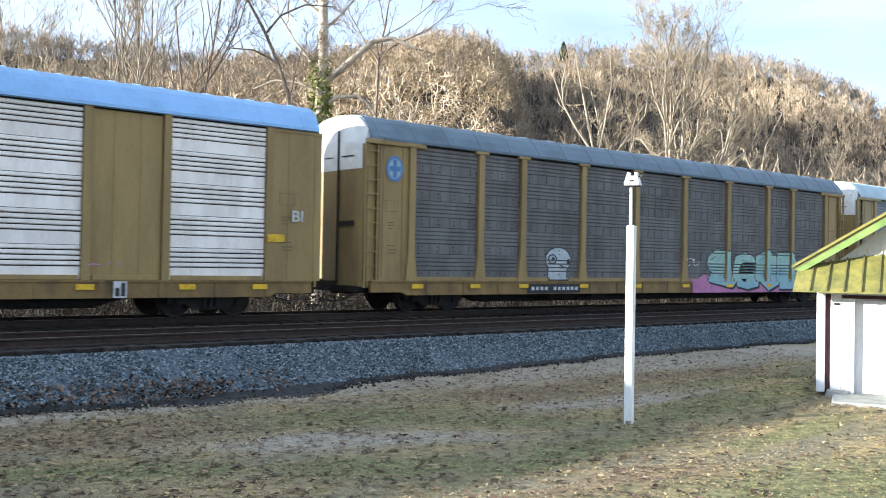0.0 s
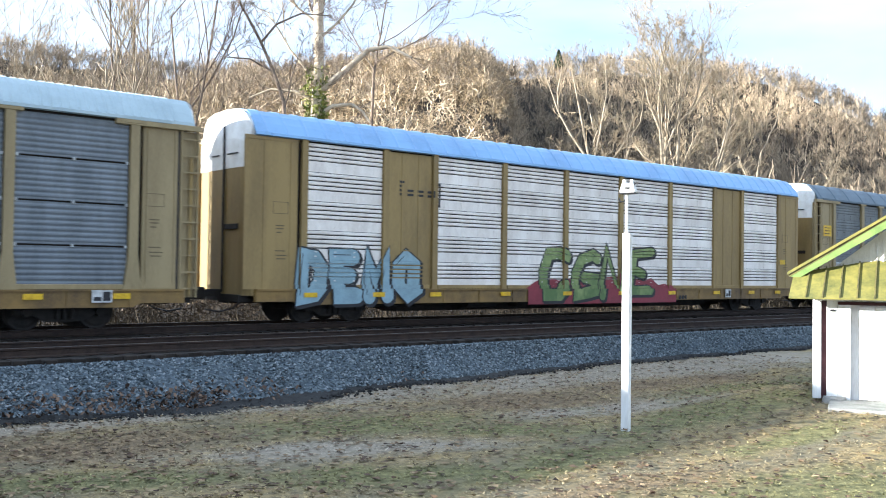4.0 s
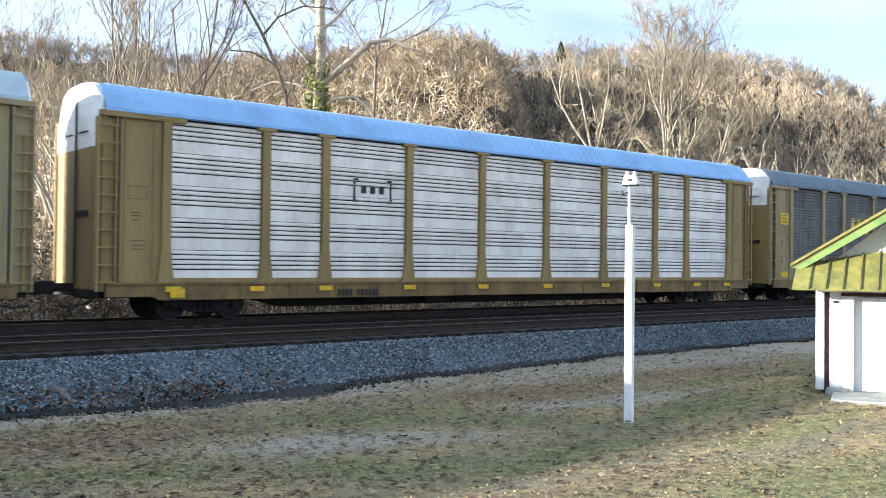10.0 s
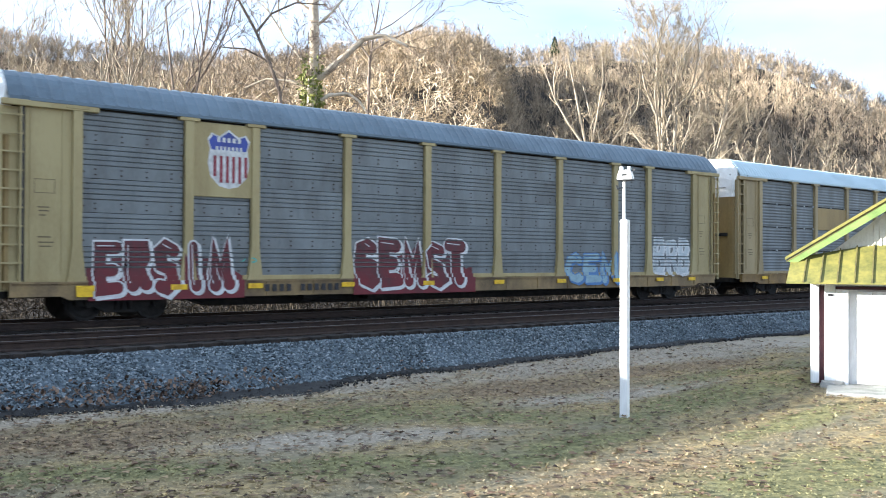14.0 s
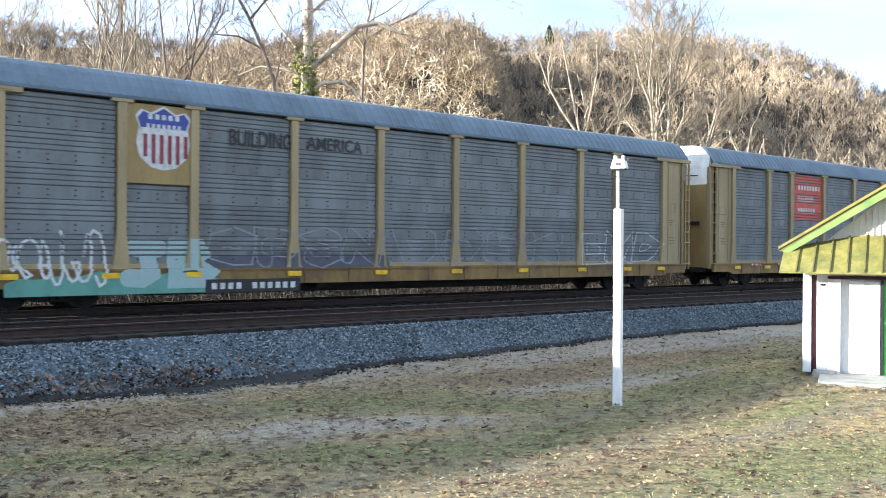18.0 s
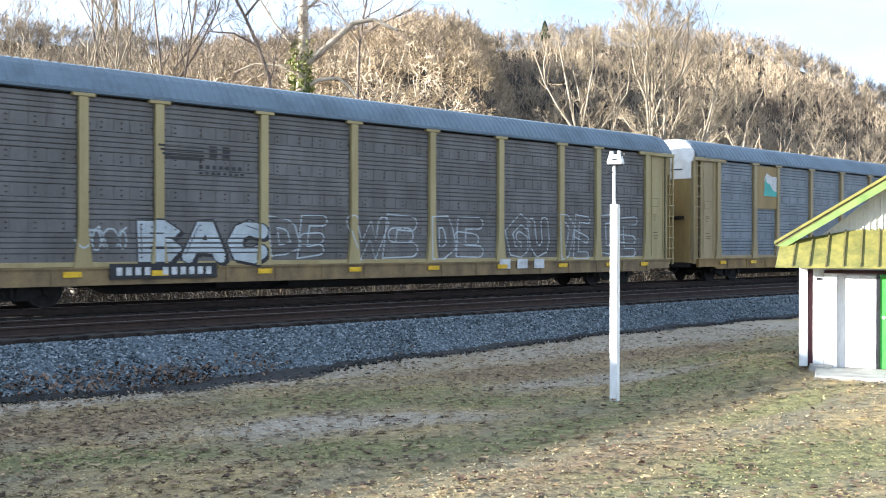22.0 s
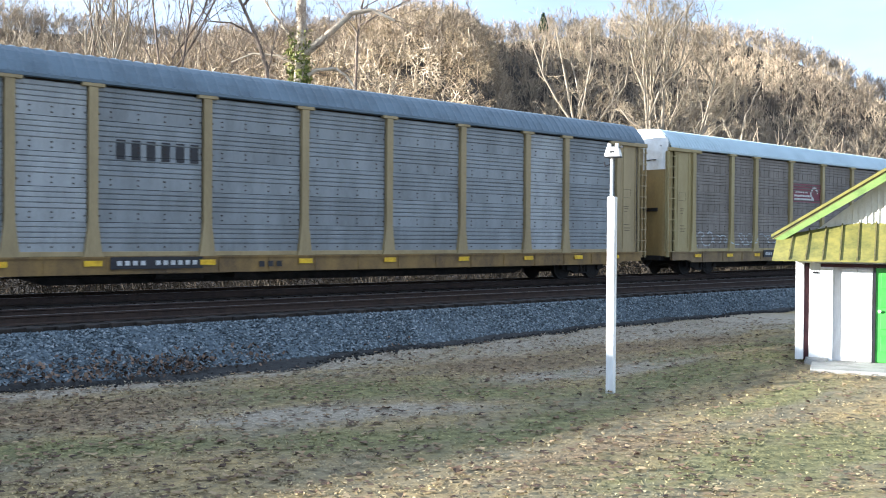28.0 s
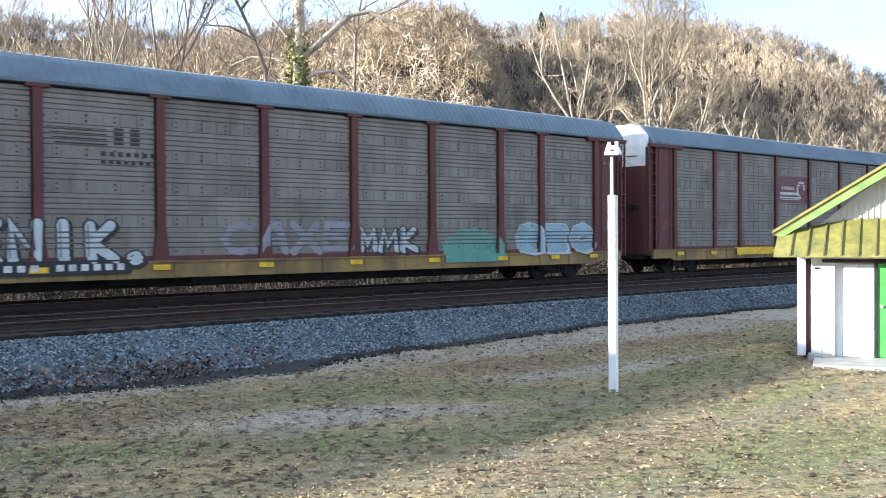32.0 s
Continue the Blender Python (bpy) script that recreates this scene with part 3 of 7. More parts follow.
def rib_profile(kind):
    """(depth, height) outline of one pressed panel; depth is outwards."""
    if kind == "A":
        h, pts = (P_Z1 - P_Z0) / 5, [(0.0, 0.004), (0.0, 0.298)]
        for i in range(4):
            z = 0.30 + i * 0.122
            pts += [(-0.03, z + 0.002), (-0.03, z + 0.028), (0.012, z + 0.045), (0.012, z + 0.108), (-0.012, z + 0.120)]
        return h, pts + [(0.0, h - 0.004)]
    h, pts = (P_Z1 - P_Z0) / 4, [(-0.03, 0.0), (-0.03, 0.012), (0.0, 0.016), (0.0, 0.06)]
    for i in range(7):
        z = 0.07 + i * 0.126
        pts += [(0.0, z), (0.014, z + 0.035), (0.014, z + 0.065), (-0.004, z + 0.1), (-0.004, z + 0.118)]
    return h, pts + [(0.0, h - 0.022), (-0.03, h - 0.018), (-0.03, h)]


def rib_depth(kind, z):
    """Outward depth of the panel face at height z above the rail."""
    h, pts = rib_profile(kind)
    return float(np.interp((z - P_Z0) % h, [p[1] for p in pts], [p[0] for p in pts]))


def panel_mesh(kind, width, mat):
    def build():
        g = Geo()
        if kind == "A":
            dp = 0.014 if mat.startswith("white") else 0.009
            h, slot = (P_Z1 - P_Z0) / 5, {"white": 0.028, "white_tan": 0.017}.get(mat, 0.007)
            g.extrude_x(0, width, [(0.0, 0.006), (0.0, 0.30), (0.03, 0.30), (0.03, 0.006)])
            for i in range(4):
                z = 0.30 + i * 0.122 + slot
                g.extrude_x(0, width, [(0.6 * dp, z), (-dp, z + 0.02), (-dp, z + 0.122 - slot - 0.014), (0.6 * dp, z + 0.122 - slot), (0.03, z + 0.122 - slot), (0.03, z)])
            if mat in ("grey_dark", "grey_tan"):
                for bxx in np.arange(0.2, width - 0.1, 0.4):
                    g.box(bxx, bxx + 0.003, -0.0125, 0.0, 0.02, 0.78)
            first_bolt = len(g.f)
            for bxx in np.linspace(0.28, width - 0.32, max(2, round(width / 0.8)) + 1):
                g.box(bxx, bxx + 0.045, -0.014, 0.0, 0.2, 0.232)
                g.box(bxx, bxx + 0.045, -0.014, 0.0, 0.075, 0.107)
            for bxx in (0.02, width - 0.05):
                g.box(bxx, bxx + 0.03, -0.014, 0.0, 0.13, 0.17)
        else:
            h, pts = rib_profile(kind)
            pts = [(-0.012, 0.018), (0.0, 0.026)] + [(d, z) for d, z in pts if 0.05 <= z <= h - 0.04] + [(0.0, h - 0.026), (-0.012, h - 0.018)]
            g.extrude_x(0, width, [(-d, z) for d, z in pts], closed=False)
            first_bolt = len(g.f)
            for bxx in (0.0, width / 2 - 0.03, width - 0.06):
                g.box(bxx, bxx + 0.06, -0.04, -0.0, -0.035, 0.035)
        me = g.mesh("panel", M[mat])
        me.materials.append(M[mat] if mat.startswith("white") else M["rust"] if kind == "A" else M["clip"])
        for k in range(first_bolt, len(me.polygons)):
            me.polygons[k].material_index = 1
        return me
    return cached(("panel", kind, width, mat), build)


def wheelset_mesh():
    def build():
        g = Geo()
        ringf = lambda y, r, n=20: [(r * math.cos(2 * math.pi * i / n), y, r * math.sin(2 * math.pi * i / n)) for i in range(n)]
        for s in (-1, 1):
            rr = [(s * 0.80, 0.12), (s * 0.82, 0.30), (s * 0.80, 0.36), (s * 0.81, 0.42), (s * 0.70, 0.425), (s * 0.69, 0.452), (s * 0.66, 0.45), (s * 0.68, 0.36), (s * 0.69, 0.28), (s * 0.66, 0.12)]
            g.loft([ringf(y, r) for y, r in rr])
        g.cyl((0, -0.95, 0), (0, 0.95, 0), 0.08, 10)
        for s in (-1, 1):
            for a in (0, 2.09, 4.19):
                g.box(0.05 * math.cos(a) - 0.02, 0.05 * math.cos(a) + 0.02, s * 0.95 - 0.01, s * 0.95 + 0.01, 0.05 * math.sin(a) - 0.02, 0.05 * math.sin(a) + 0.02)
        return g.mesh("wheelset", M["steel_dark"])
    return cached("wheelset", build)


def sideframe_mesh():
    def build():
        out = [(-1.12, 0.36), (-1.12, 0.56), (-0.95, 0.62), (-0.6, 0.60), (-0.38, 0.72), (0.38, 0.72), (0.6, 0.60), (0.95, 0.62), (1.12, 0.56), (1.12, 0.36), (0.7, 0.36), (0.42, 0.2), (-0.42, 0.2), (-0.7, 0.36)]
        g = Geo().extrude_y(-0.07, 0.07, out)
        for xx in (-0.16, 0.0, 0.16):
            g.cyl((xx, -0.1, 0.26), (xx, -0.1, 0.6), 0.06, 8)
        for xx in (-0.825, 0.825):
            g.cyl((xx, -0.13, 0.42), (xx, 0.0, 0.42), 0.11, 10)
        return g.mesh("side_frame", M["steel_dark"])
    return cached("sideframe", build)


def roof_mesh(mat, step):
    def build():
        prof = [(-1.53, 5.0), (-1.52, 5.08), (-1.36, 5.33), (-1.16, 5.56), (-0.95, 5.70), (-0.6, 5.77), (0, 5.80)]
        prof = prof + [(-y, z) for y, z in prof[-2::-1]]
        low = [(y * 0.97, z - 0.03) for y, z in reversed(prof)]
        up = [(y * 1.01, z + 0.022) if 0 < k < len(prof) - 1 else (y, z) for k, (y, z) in enumerate(prof)]
        flat, raised = prof + low, up + low
        rings = [[(0.15, y, z) for y, z in flat]]
        xx, rib = 0.4, min(0.12, step * 0.4)
        while xx < CAR_LEN - 0.4:
            for dx, shape in ((0, flat), (rib * 0.5, raised), (rib, flat)):
                rings.append([(xx + dx, y, z) for y, z in shape])
            xx += step
        rings.append([(CAR_LEN, y, z) for y, z in flat])
        return Geo().loft(rings).mesh("roof", M[mat])
    return cached(("roof", mat, step), build)


def post_mesh(mat):
    def build():
        g = Geo().extrude_y(-0.11, 0.02, [(-0.25, 0.94), (0.25, 0.94), (0.20, 1.05), (0.11, 1.8), (0.11, 4.93), (-0.11, 4.93), (-0.11, 1.8), (-0.20, 1.05)])
        return g.mesh("side_post", M[mat])
    return cached(("post", mat), build)


def slim_post_mesh(mat):
    def build():
        return Geo().extrude_y(-0.09, 0.02, [(-0.10, 0.94), (0.10, 0.94), (0.09, 4.99), (-0.09, 4.99)]).mesh("side_post", M[mat])
    return cached(("slim", mat), build)


def ladder_mesh(mat):
    def build():
        g = Geo().box(0.0, 0.045, -0.07, 0.0, 0.75, 4.85).box(0.43, 0.475, -0.07, 0.0, 0.75, 4.85).box(0.045, 0.43, 0.05, 0.06, 0.75, 4.85)
        for i in range(10):
            z = 0.95 + i * 0.41
            g.box(-0.01, 0.5, -0.085, -0.05, z, z + 0.035)
        return g.mesh("ladder", M[mat])
    return cached(("ladder", mat), build)


def end_meshes(mat, cap):
    """Curved end doors: lower coloured leaves and the white upper end, for the end at x = 0."""
    def build():
        def plan(y0, y1, n=7):
            pts = []
            for i in range(n):
                y = y0 + (y1 - y0) * i / (n - 1)
                t = max(abs(y) - 1.15, 0) / 0.3
                pts.append((0.03 + 0.16 * t * t, y))
            return pts
        res = []
        for y0, y1 in ((-1.45, -0.24), (-0.19, 1.45)):
            p = plan(y0, y1)
            res.append(Geo().loft([[(x, y, z) for x, y in p] + [(x + 0.08, y, z) for x, y in reversed(p)] for z in (0.78, 4.2)]).mesh("end_door", M[mat]))
        p = plan(-1.37, 1.37, 21)
        top = lambda y: float(np.interp(abs(y), [0, 0.6, 0.92, 1.12, 1.32, 1.5], [5.78, 5.75, 5.69, 5.56, 5.34, 5.08]))
        g = Geo()
        lo = [(x - 0.012, y, 4.15) for x, y in p]
        hi = [(x - 0.012 + 0.10, y, top(y)) for x, y in p]
        n = len(p)
        g.loft([lo + [(x + 0.2, y, z) for x, y, z in reversed(lo)], [(a[0], a[1], (a[2] + b[2]) / 2) for a, b in zip(lo, hi)] + [(a[0] + 0.2, a[1], (a[2] + b[2]) / 2) for a, b in reversed(list(zip(lo, hi)))], hi + [(x + 0.16, y, z) for x, y, z in reversed(hi)]])
        res.append(g.mesh("upper_end", M[cap]))
        return res
    return cached(("end", mat, cap), build)


def sill_mesh(mat):
    def build():
        g = Geo().extrude_y(-0.06, 0.06, [(0.2, 0.62), (1.3, 0.62), (1.5, 0.53), (CAR_LEN - 1.5, 0.53), (CAR_LEN - 1.3, 0.62), (CAR_LEN - 0.2, 0.62), (CAR_LEN - 0.2, 0.95), (0.2, 0.95)])
        g.box(0.2, CAR_LEN - 0.2, -0.1, -0.06, 0.91, 0.955)
        for xx in np.arange(2.2, 26, 1.45):
            g.box(xx, xx + 0.05, -0.085, -0.06, 0.56, 0.91)
        return g.mesh("side_sill", M[mat])
    return cached(("sill", mat), build)


def decal_mesh(verts2d, faces, kind, mat, base=None):
    """Paint laid on the ribbed side: flat outline (x, z) cut at each rib and post and set on the surface."""
    bm = bmesh.new()
    vs = [bm.verts.new((x, 0, z)) for x, z in verts2d]
    for f in faces:
        bm.faces.new([vs[i] for i in f])
    xs = [v[0] for v in verts2d]
    zs = [v[1] for v in verts2d]
    h, pts = rib_profile(kind)
    cuts = set()
    for k in range(6):
        for d, z in pts:
            zz = P_Z0 + k * h + z
            if min(zs) < zz < max(zs):
                cuts.add(round(zz, 3))
    if base is None:
        for zz in sorted(cuts):
            bmesh.ops.bisect_plane(bm, geom=bm.verts[:] + bm.edges[:] + bm.faces[:], plane_co=(0, 0, zz), plane_no=(0, 0, 1))
        bmesh.ops.bisect_plane(bm, geom=bm.verts[:] + bm.edges[:] + bm.faces[:], plane_co=(0, 0, 0.957), plane_no=(0, 0, 1))
        bmesh.ops.bisect_plane(bm, geom=bm.verts[:] + bm.edges[:] + bm.faces[:], plane_co=(0, 0, 1.074), plane_no=(0, 0, 1))
        for px in POSTS:
            for e in (-0.116, 0.116):
                if min(xs) < px + e < max(xs):
                    bmesh.ops.bisect_plane(bm, geom=bm.verts[:] + bm.edges[:] + bm.faces[:], plane_co=(px + e, 0, 0), plane_no=(1, 0, 0))
    bmesh.ops.split_edges(bm, edges=bm.edges[:])
    for f in bm.faces:
        c = f.calc_center_median()
        near_post = any(abs(c.x - px) < 0.116 for px in POSTS)
        for v in f.verts:
            if base is not None:
                v.co.y = base
            elif v.co.z < 0.9571 and c.z < 0.957:
                v.co.y = -1.5 - 0.105
            elif near_post:
                v.co.y = P_Y - 0.114
            elif c.z < 1.074:
                v.co.y = P_Y - 0.066
            elif not (POSTS[0] < c.x < POSTS[-1]):
                v.co.y = P_Y - 0.03
            else:
                v.co.y = P_Y - rib_depth(kind, v.co.z) - 0.006
    bmesh.ops.remove_doubles(bm, verts=bm.verts[:], dist=0.0001)
    me = bpy.data.meshes.new("paint")
    bm.to_mesh(me)
    bm.free()
    me.materials.append(mat)
    return me


def car_carrier(label, frame_mat, panel_mat, kind, roof_mat, roof_step=1.3, sill_mat=None, cap="cap_white", slim=False, bilevel=False, posts_mat=None, odd_bay=None):
    """One enclosed car carrier; local x runs from its leading end, y = 0 on the track's centre, z = 0 on the rails."""
    sill_mat = sill_mat or {"yellow": "sill_yellow", "khaki": "sill_yellow", "cream": "sill_cream"}[frame_mat]
    posts_mat = posts_mat or frame_mat
    car = thing("car_carrier", label, "railcar", group="car carriers in the train")
    # solid dark box in place of the shaded inside, seen through slots and joints
    inner = cached("inner", lambda: Geo().box(0.5, CAR_LEN - 0.3, -1.37, 1.37, 0.7, 5.0).mesh("inner_rack", M["steel_dark"]))
    part("inner_rack", inner, car)
    part("roof", roof_mesh(roof_mat, roof_step), car)
    for s in (-1, 1):
        sl = part("side_sill", sill_mesh(sill_mat), car, at=(0, -1.5, 0) if s < 0 else (CAR_LEN, 1.5, 0))
        if s > 0:
            sl.rotation_euler = (0, 0, math.pi)
    part("centre_sill", cached("csill", lambda: Geo().box(0.1, CAR_LEN - 0.1, -0.35, 0.35, 0.55, 0.8).extrude_y(-0.25, 0.25, [(4.6, 0.56), (CAR_LEN - 4.6, 0.56), (CAR_LEN - 5.6, 0.24), (5.6, 0.24)]).mesh("centre_sill", M["steel_dark"])), car)
    # ends
    d1, d2, up = end_meshes("oxide" if frame_mat == "oxide" else "end_yellow", cap)
    for e in (0, 1):
        at, rot = ((END_A, 0, 0), 0) if e == 0 else ((END_B, 0, 0), math.pi)
        for nm, me in (("end_door", d1), ("end_door", d2), ("upper_end", up)):
            o = part(nm, me, car, "white painted upper end" if nm == "upper_end" else "", at)
            o.rotation_euler = (0, 0, rot)
        o = part("door_rod", cached("rod", lambda: Geo().box(-0.03, 0.0, -0.245, -0.185, 0.85, 5.3).box(-0.035, 0.0, -1.05, -0.32, 2.52, 2.66).box(-0.015, 0.02, -0.95, -0.4, 4.52, 4.55).box(-0.015, 0.02, 0.1, 0.5, 4.52, 4.55).mesh("door_rod", M["steel_dark"])), car, "dark end door rods and marks", at)
        o.rotation_euler = (0, 0, rot)
        if roof_mat == "roof_white":
            o = part("dark_plate", cached("dark_plate", lambda: Geo().box(0.05, 0.12, -1.15, -0.7, 4.98, 5.1).mesh("dark_plate", M["black"])), car, "black plate on the white upper end", at)
            o.rotation_euler = (0, 0, rot)
        for s in () if bilevel else (-1, 1):
            back = part("ladder_plate", cached(("ladder_plate", frame_mat), lambda: Geo().soft_box(-0.01, 0.47, 0.07, 0.085, 0.96, 4.85, 0.004).mesh("ladder_plate", M[frame_mat])), car)
            o = part("ladder", ladder_mesh(frame_mat), car)
            if e == 0:
                o.location, o.rotation_euler = ((END_A + 0.05, -1.44, 0), (0, 0, 0)) if s < 0 else ((END_A + 0.525, 1.44, 0), (0, 0, math.pi))
            else:
                o.location, o.rotation_euler = ((END_B - 0.525, -1.44, 0), (0, 0, 0)) if s < 0 else ((END_B - 0.05, 1.44, 0), (0, 0, math.pi))
            back.location, back.rotation_euler = o.location, o.rotation_euler
        # stencil box, small notice lines and the dark slot beside the ladder
        bx0 = 0.72 if e == 0 else CAR_LEN - 1.18
        part("stencil_box", cached("sbox", lambda: Geo().box(0, 0.46, -0.004, 0, 0, 0.014).box(0, 0.46, -0.004, 0, 0.306, 0.32).box(0, 0.014, -0.004, 0, 0.014, 0.306).box(0.446, 0.46, -0.004, 0, 0.014, 0.306).mesh("stencil_box", M["stencil_ink"])), car, "thin dark outlined stencil box", at=(bx0, -1.456, 2.95))
        for k, (sz, sw) in enumerate(((2.62, 0.26), (2.54, 0.22), (2.44, 0.14), (1.95, 0.3), (1.83, 0.34), (1.74, 0.28))):
            part("stencil_line", cached(("sline", sw), lambda: Geo().box(0, sw, -0.004, 0, 0, 0.03).mesh("stencil_line", M["stencil_ink"])), car, at=(bx0 + 0.08 + 0.02 * (k % 3), -1.456, sz))
        if not bilevel:
            part("dark_slot", cached("slot", lambda: Geo().box(0, 0.05, -0.012, 0.05, 0.9, 4.86).mesh("dark_slot", M["black"])), car, "dark slot between the ladder and the end plate", at=(0.46 if e == 0 else CAR_LEN - 0.39, -1.445, 0))
        # plain end plate beside the ladder, and the beam over it
        for s in (-1, 1):
            if bilevel:
                o = part("end_plate", cached(("wide_plate", frame_mat), lambda: Geo().soft_box(0, 1.6, 0.0, 0.06, 0.94, 4.98, 0.01).box(0.55, 0.57, -0.012, 0, 0.96, 4.96).box(1.36, 1.38, -0.012, 0, 0.96, 4.96).box(0.0, 1.6, -0.02, 0, 4.88, 4.96).mesh("end_plate", M[frame_mat])), car, at=(-0.13 if e == 0 else CAR_LEN - 1.47, -1.455, 0) if s < 0 else (1.47 if e == 0 else CAR_LEN + 0.13, 1.455, 0))
                if s > 0:
                    o.rotation_euler = (0, 0, math.pi)
                continue
            x0 = 0.52 if e == 0 else CAR_LEN - 1.28
            o = part("end_plate", cached(("plate", frame_mat), lambda: Geo().soft_box(0, 1.03, 0.0, 0.06, 0.94, 4.95, 0.01).box(0.1, 0.12, -0.02, 0, 1.1, 4.9).box(0.8, 0.82, -0.02, 0, 1.1, 4.9).box(0.02, 0.87, -0.015, 0, 0.98, 1.02).mesh("end_plate", M[frame_mat])), car, at=(x0, -1.455, 0) if s < 0 else (x0 + 0.89, 1.455, 0))
            if s > 0:
                o.rotation_euler = (0, 0, math.pi)
            o = part("end_beam", cached(("beam", frame_mat), lambda: Geo().soft_box(0, 2.15, -0.05, 0.08, 4.86, 5.0, 0.015).mesh("end_beam", M[frame_mat])), car, at=(0.0 if e == 0 else CAR_LEN - 1.98, -1.5, 0) if s < 0 else (2.15 if e == 0 else CAR_LEN + 0.17, 1.5, 0))
            if s > 0:
                o.rotation_euler = (0, 0, math.pi)
        xc = -0.42 if e == 0 else CAR_LEN + 0.42
        part("coupler", cached("coupler", lambda: Geo().box(-0.42, 0.6, -0.1, 0.1, 0.72, 0.92).soft_box(-0.42, -0.1, -0.16, 0.16, 0.66, 0.98, 0.03).box(0.3, 0.6, -1.2, 1.2, 0.62, 0.8).mesh("coupler", M["steel_dark"])), car, at=(xc, 0, 0)).rotation_euler = (0, 0, 0 if e == 0 else math.pi)
        hose = Geo()
        pts = [(0.35, -0.45, 0.6), (0.1, -0.5, 0.42), (-0.25, -0.4, 0.33), (-0.6, -0.3, 0.4)]
        for a, b in zip(pts, pts[1:]):
            hose.cyl(a, b, 0.025, 6)
        part("air_hose", cached("hose", lambda: hose.mesh("air_hose", M["black"])), car, at=(0, 0, 0) if e == 0 else (CAR_LEN, 0, 0)).rotation_euler = (0, 0, 0 if e == 0 else math.pi)
    for s in (-1, 1):
        part("eave_strip", cached(("eave", roof_mat), lambda: Geo().soft_box(0.6, CAR_LEN - 0.6, -0.03, 0.03, 4.985, 5.075, 0.008).mesh("eave_strip", M[roof_mat])), car, at=(0, s * 1.53, 0))
    # side panels between posts
    rows = 5 if kind == "A" else 4
    h = (P_Z1 - P_Z0) / rows
    for i, (a, b) in enumerate(zip(POSTS, POSTS[1:])):
        plain = bilevel and i in (1, 7)
        w = round(b - a - (0.22 if slim else 0.27), 3)
        for s in (-1, 1):
            if plain:
                o = part("plain_panel", cached(("plain", w, frame_mat), lambda: Geo().soft_box(0, w, 0, 0.05, P_Z0, P_Z1, 0.01).box(w * 0.3, w * 0.3 + 0.02, -0.012, 0, P_Z0, P_Z1).box(w * 0.68, w * 0.68 + 0.02, -0.012, 0, P_Z0, P_Z1).mesh("plain_panel", M[frame_mat])), car, at=((a + b - w) / 2, P_Y - 0.01, 0) if s < 0 else ((a + b + w) / 2, -P_Y + 0.01, 0))
                if s > 0:
                    o.rotation_euler = (0, 0, math.pi)
            elif s < 0:
                for k in range(rows):
                    part("panel", panel_mesh(kind, w, "grey_pale" if odd_bay and i in odd_bay else panel_mat), car, at=((a + b - w) / 2, P_Y, P_Z0 + k * h))
            else:
                o = part("panel", cached(("back", w, panel_mat), lambda: Geo().soft_box(0, w, 0, 0.03, P_Z0, P_Z1, 0.01).mesh("panel", M[panel_mat])), car, at=((a + b + w) / 2, -P_Y, 0))
                o.rotation_euler = (0, 0, math.pi)
        o = part("kick_plate", cached(("kick", w, frame_mat), lambda: Geo().soft_box(0.05, w - 0.05, -0.06, 0.0, 0.956, 1.07, 0.008).mesh("kick_plate", M[frame_mat])), car, at=((a + b - w) / 2, P_Y, 0))
    pm = slim_post_mesh(posts_mat) if slim else post_mesh(posts_mat)
    cap_me = cached(("pcap", posts_mat), lambda: Geo().soft_box(-0.27, 0.27, -0.13, 0.02, 4.9, 4.99, 0.012).mesh("post_cap", M[posts_mat]))
    for px in POSTS:
        for s in (-1, 1):
            o = part("side_post", pm, car, at=(px, s * 1.43, 0))
            o.rotation_euler = (0, 0, 0 if s < 0 else math.pi)
            if s < 0 and not slim:
                part("post_cap", cap_me, o)
    # yellow safety sheets along the sill
    tag = cached("tag", lambda: Geo().box(0, 0.42, -0.012, 0, 0.73, 0.86).mesh("reflector", M["tag"]))
    for px in (1.62, 3.9, 6.0, 8.9, 11.8, 14.7, 17.6, 20.5, 23.0, 25.0):
        part("reflector", tag, car, "yellow safety sheet", at=(px, -1.61, 0))
    # trucks
    for xc in (2.925, 24.075):
        for s in (-1, 1):
            o = part("side_frame", sideframe_mesh(), car, at=(xc, s * 1.0, 0))
            o.rotation_euler = (0, 0, 0 if s < 0 else math.pi)
        part("bolster", cached("bolster", lambda: Geo().box(-0.2, 0.2, -0.95, 0.95, 0.4, 0.66).mesh("bolster", M["steel_dark"])), car, at=(xc, 0, 0))
    for ax in AXLES:
        part("wheelset", wheelset_mesh(), car, at=(ax, 0, WHEEL_R))
    part("brake_rigging", cached("brake", lambda: Geo().cyl((8.0, -0.9, 0.5), (9.3, -0.9, 0.5), 0.16, 10).box(10.2, 10.8, -1.0, -0.6, 0.36, 0.62).cyl((4.5, -0.5, 0.45), (22, -0.5, 0.45), 0.02, 6).mesh("brake_rigging", M["steel_dark"])), car)
    return car


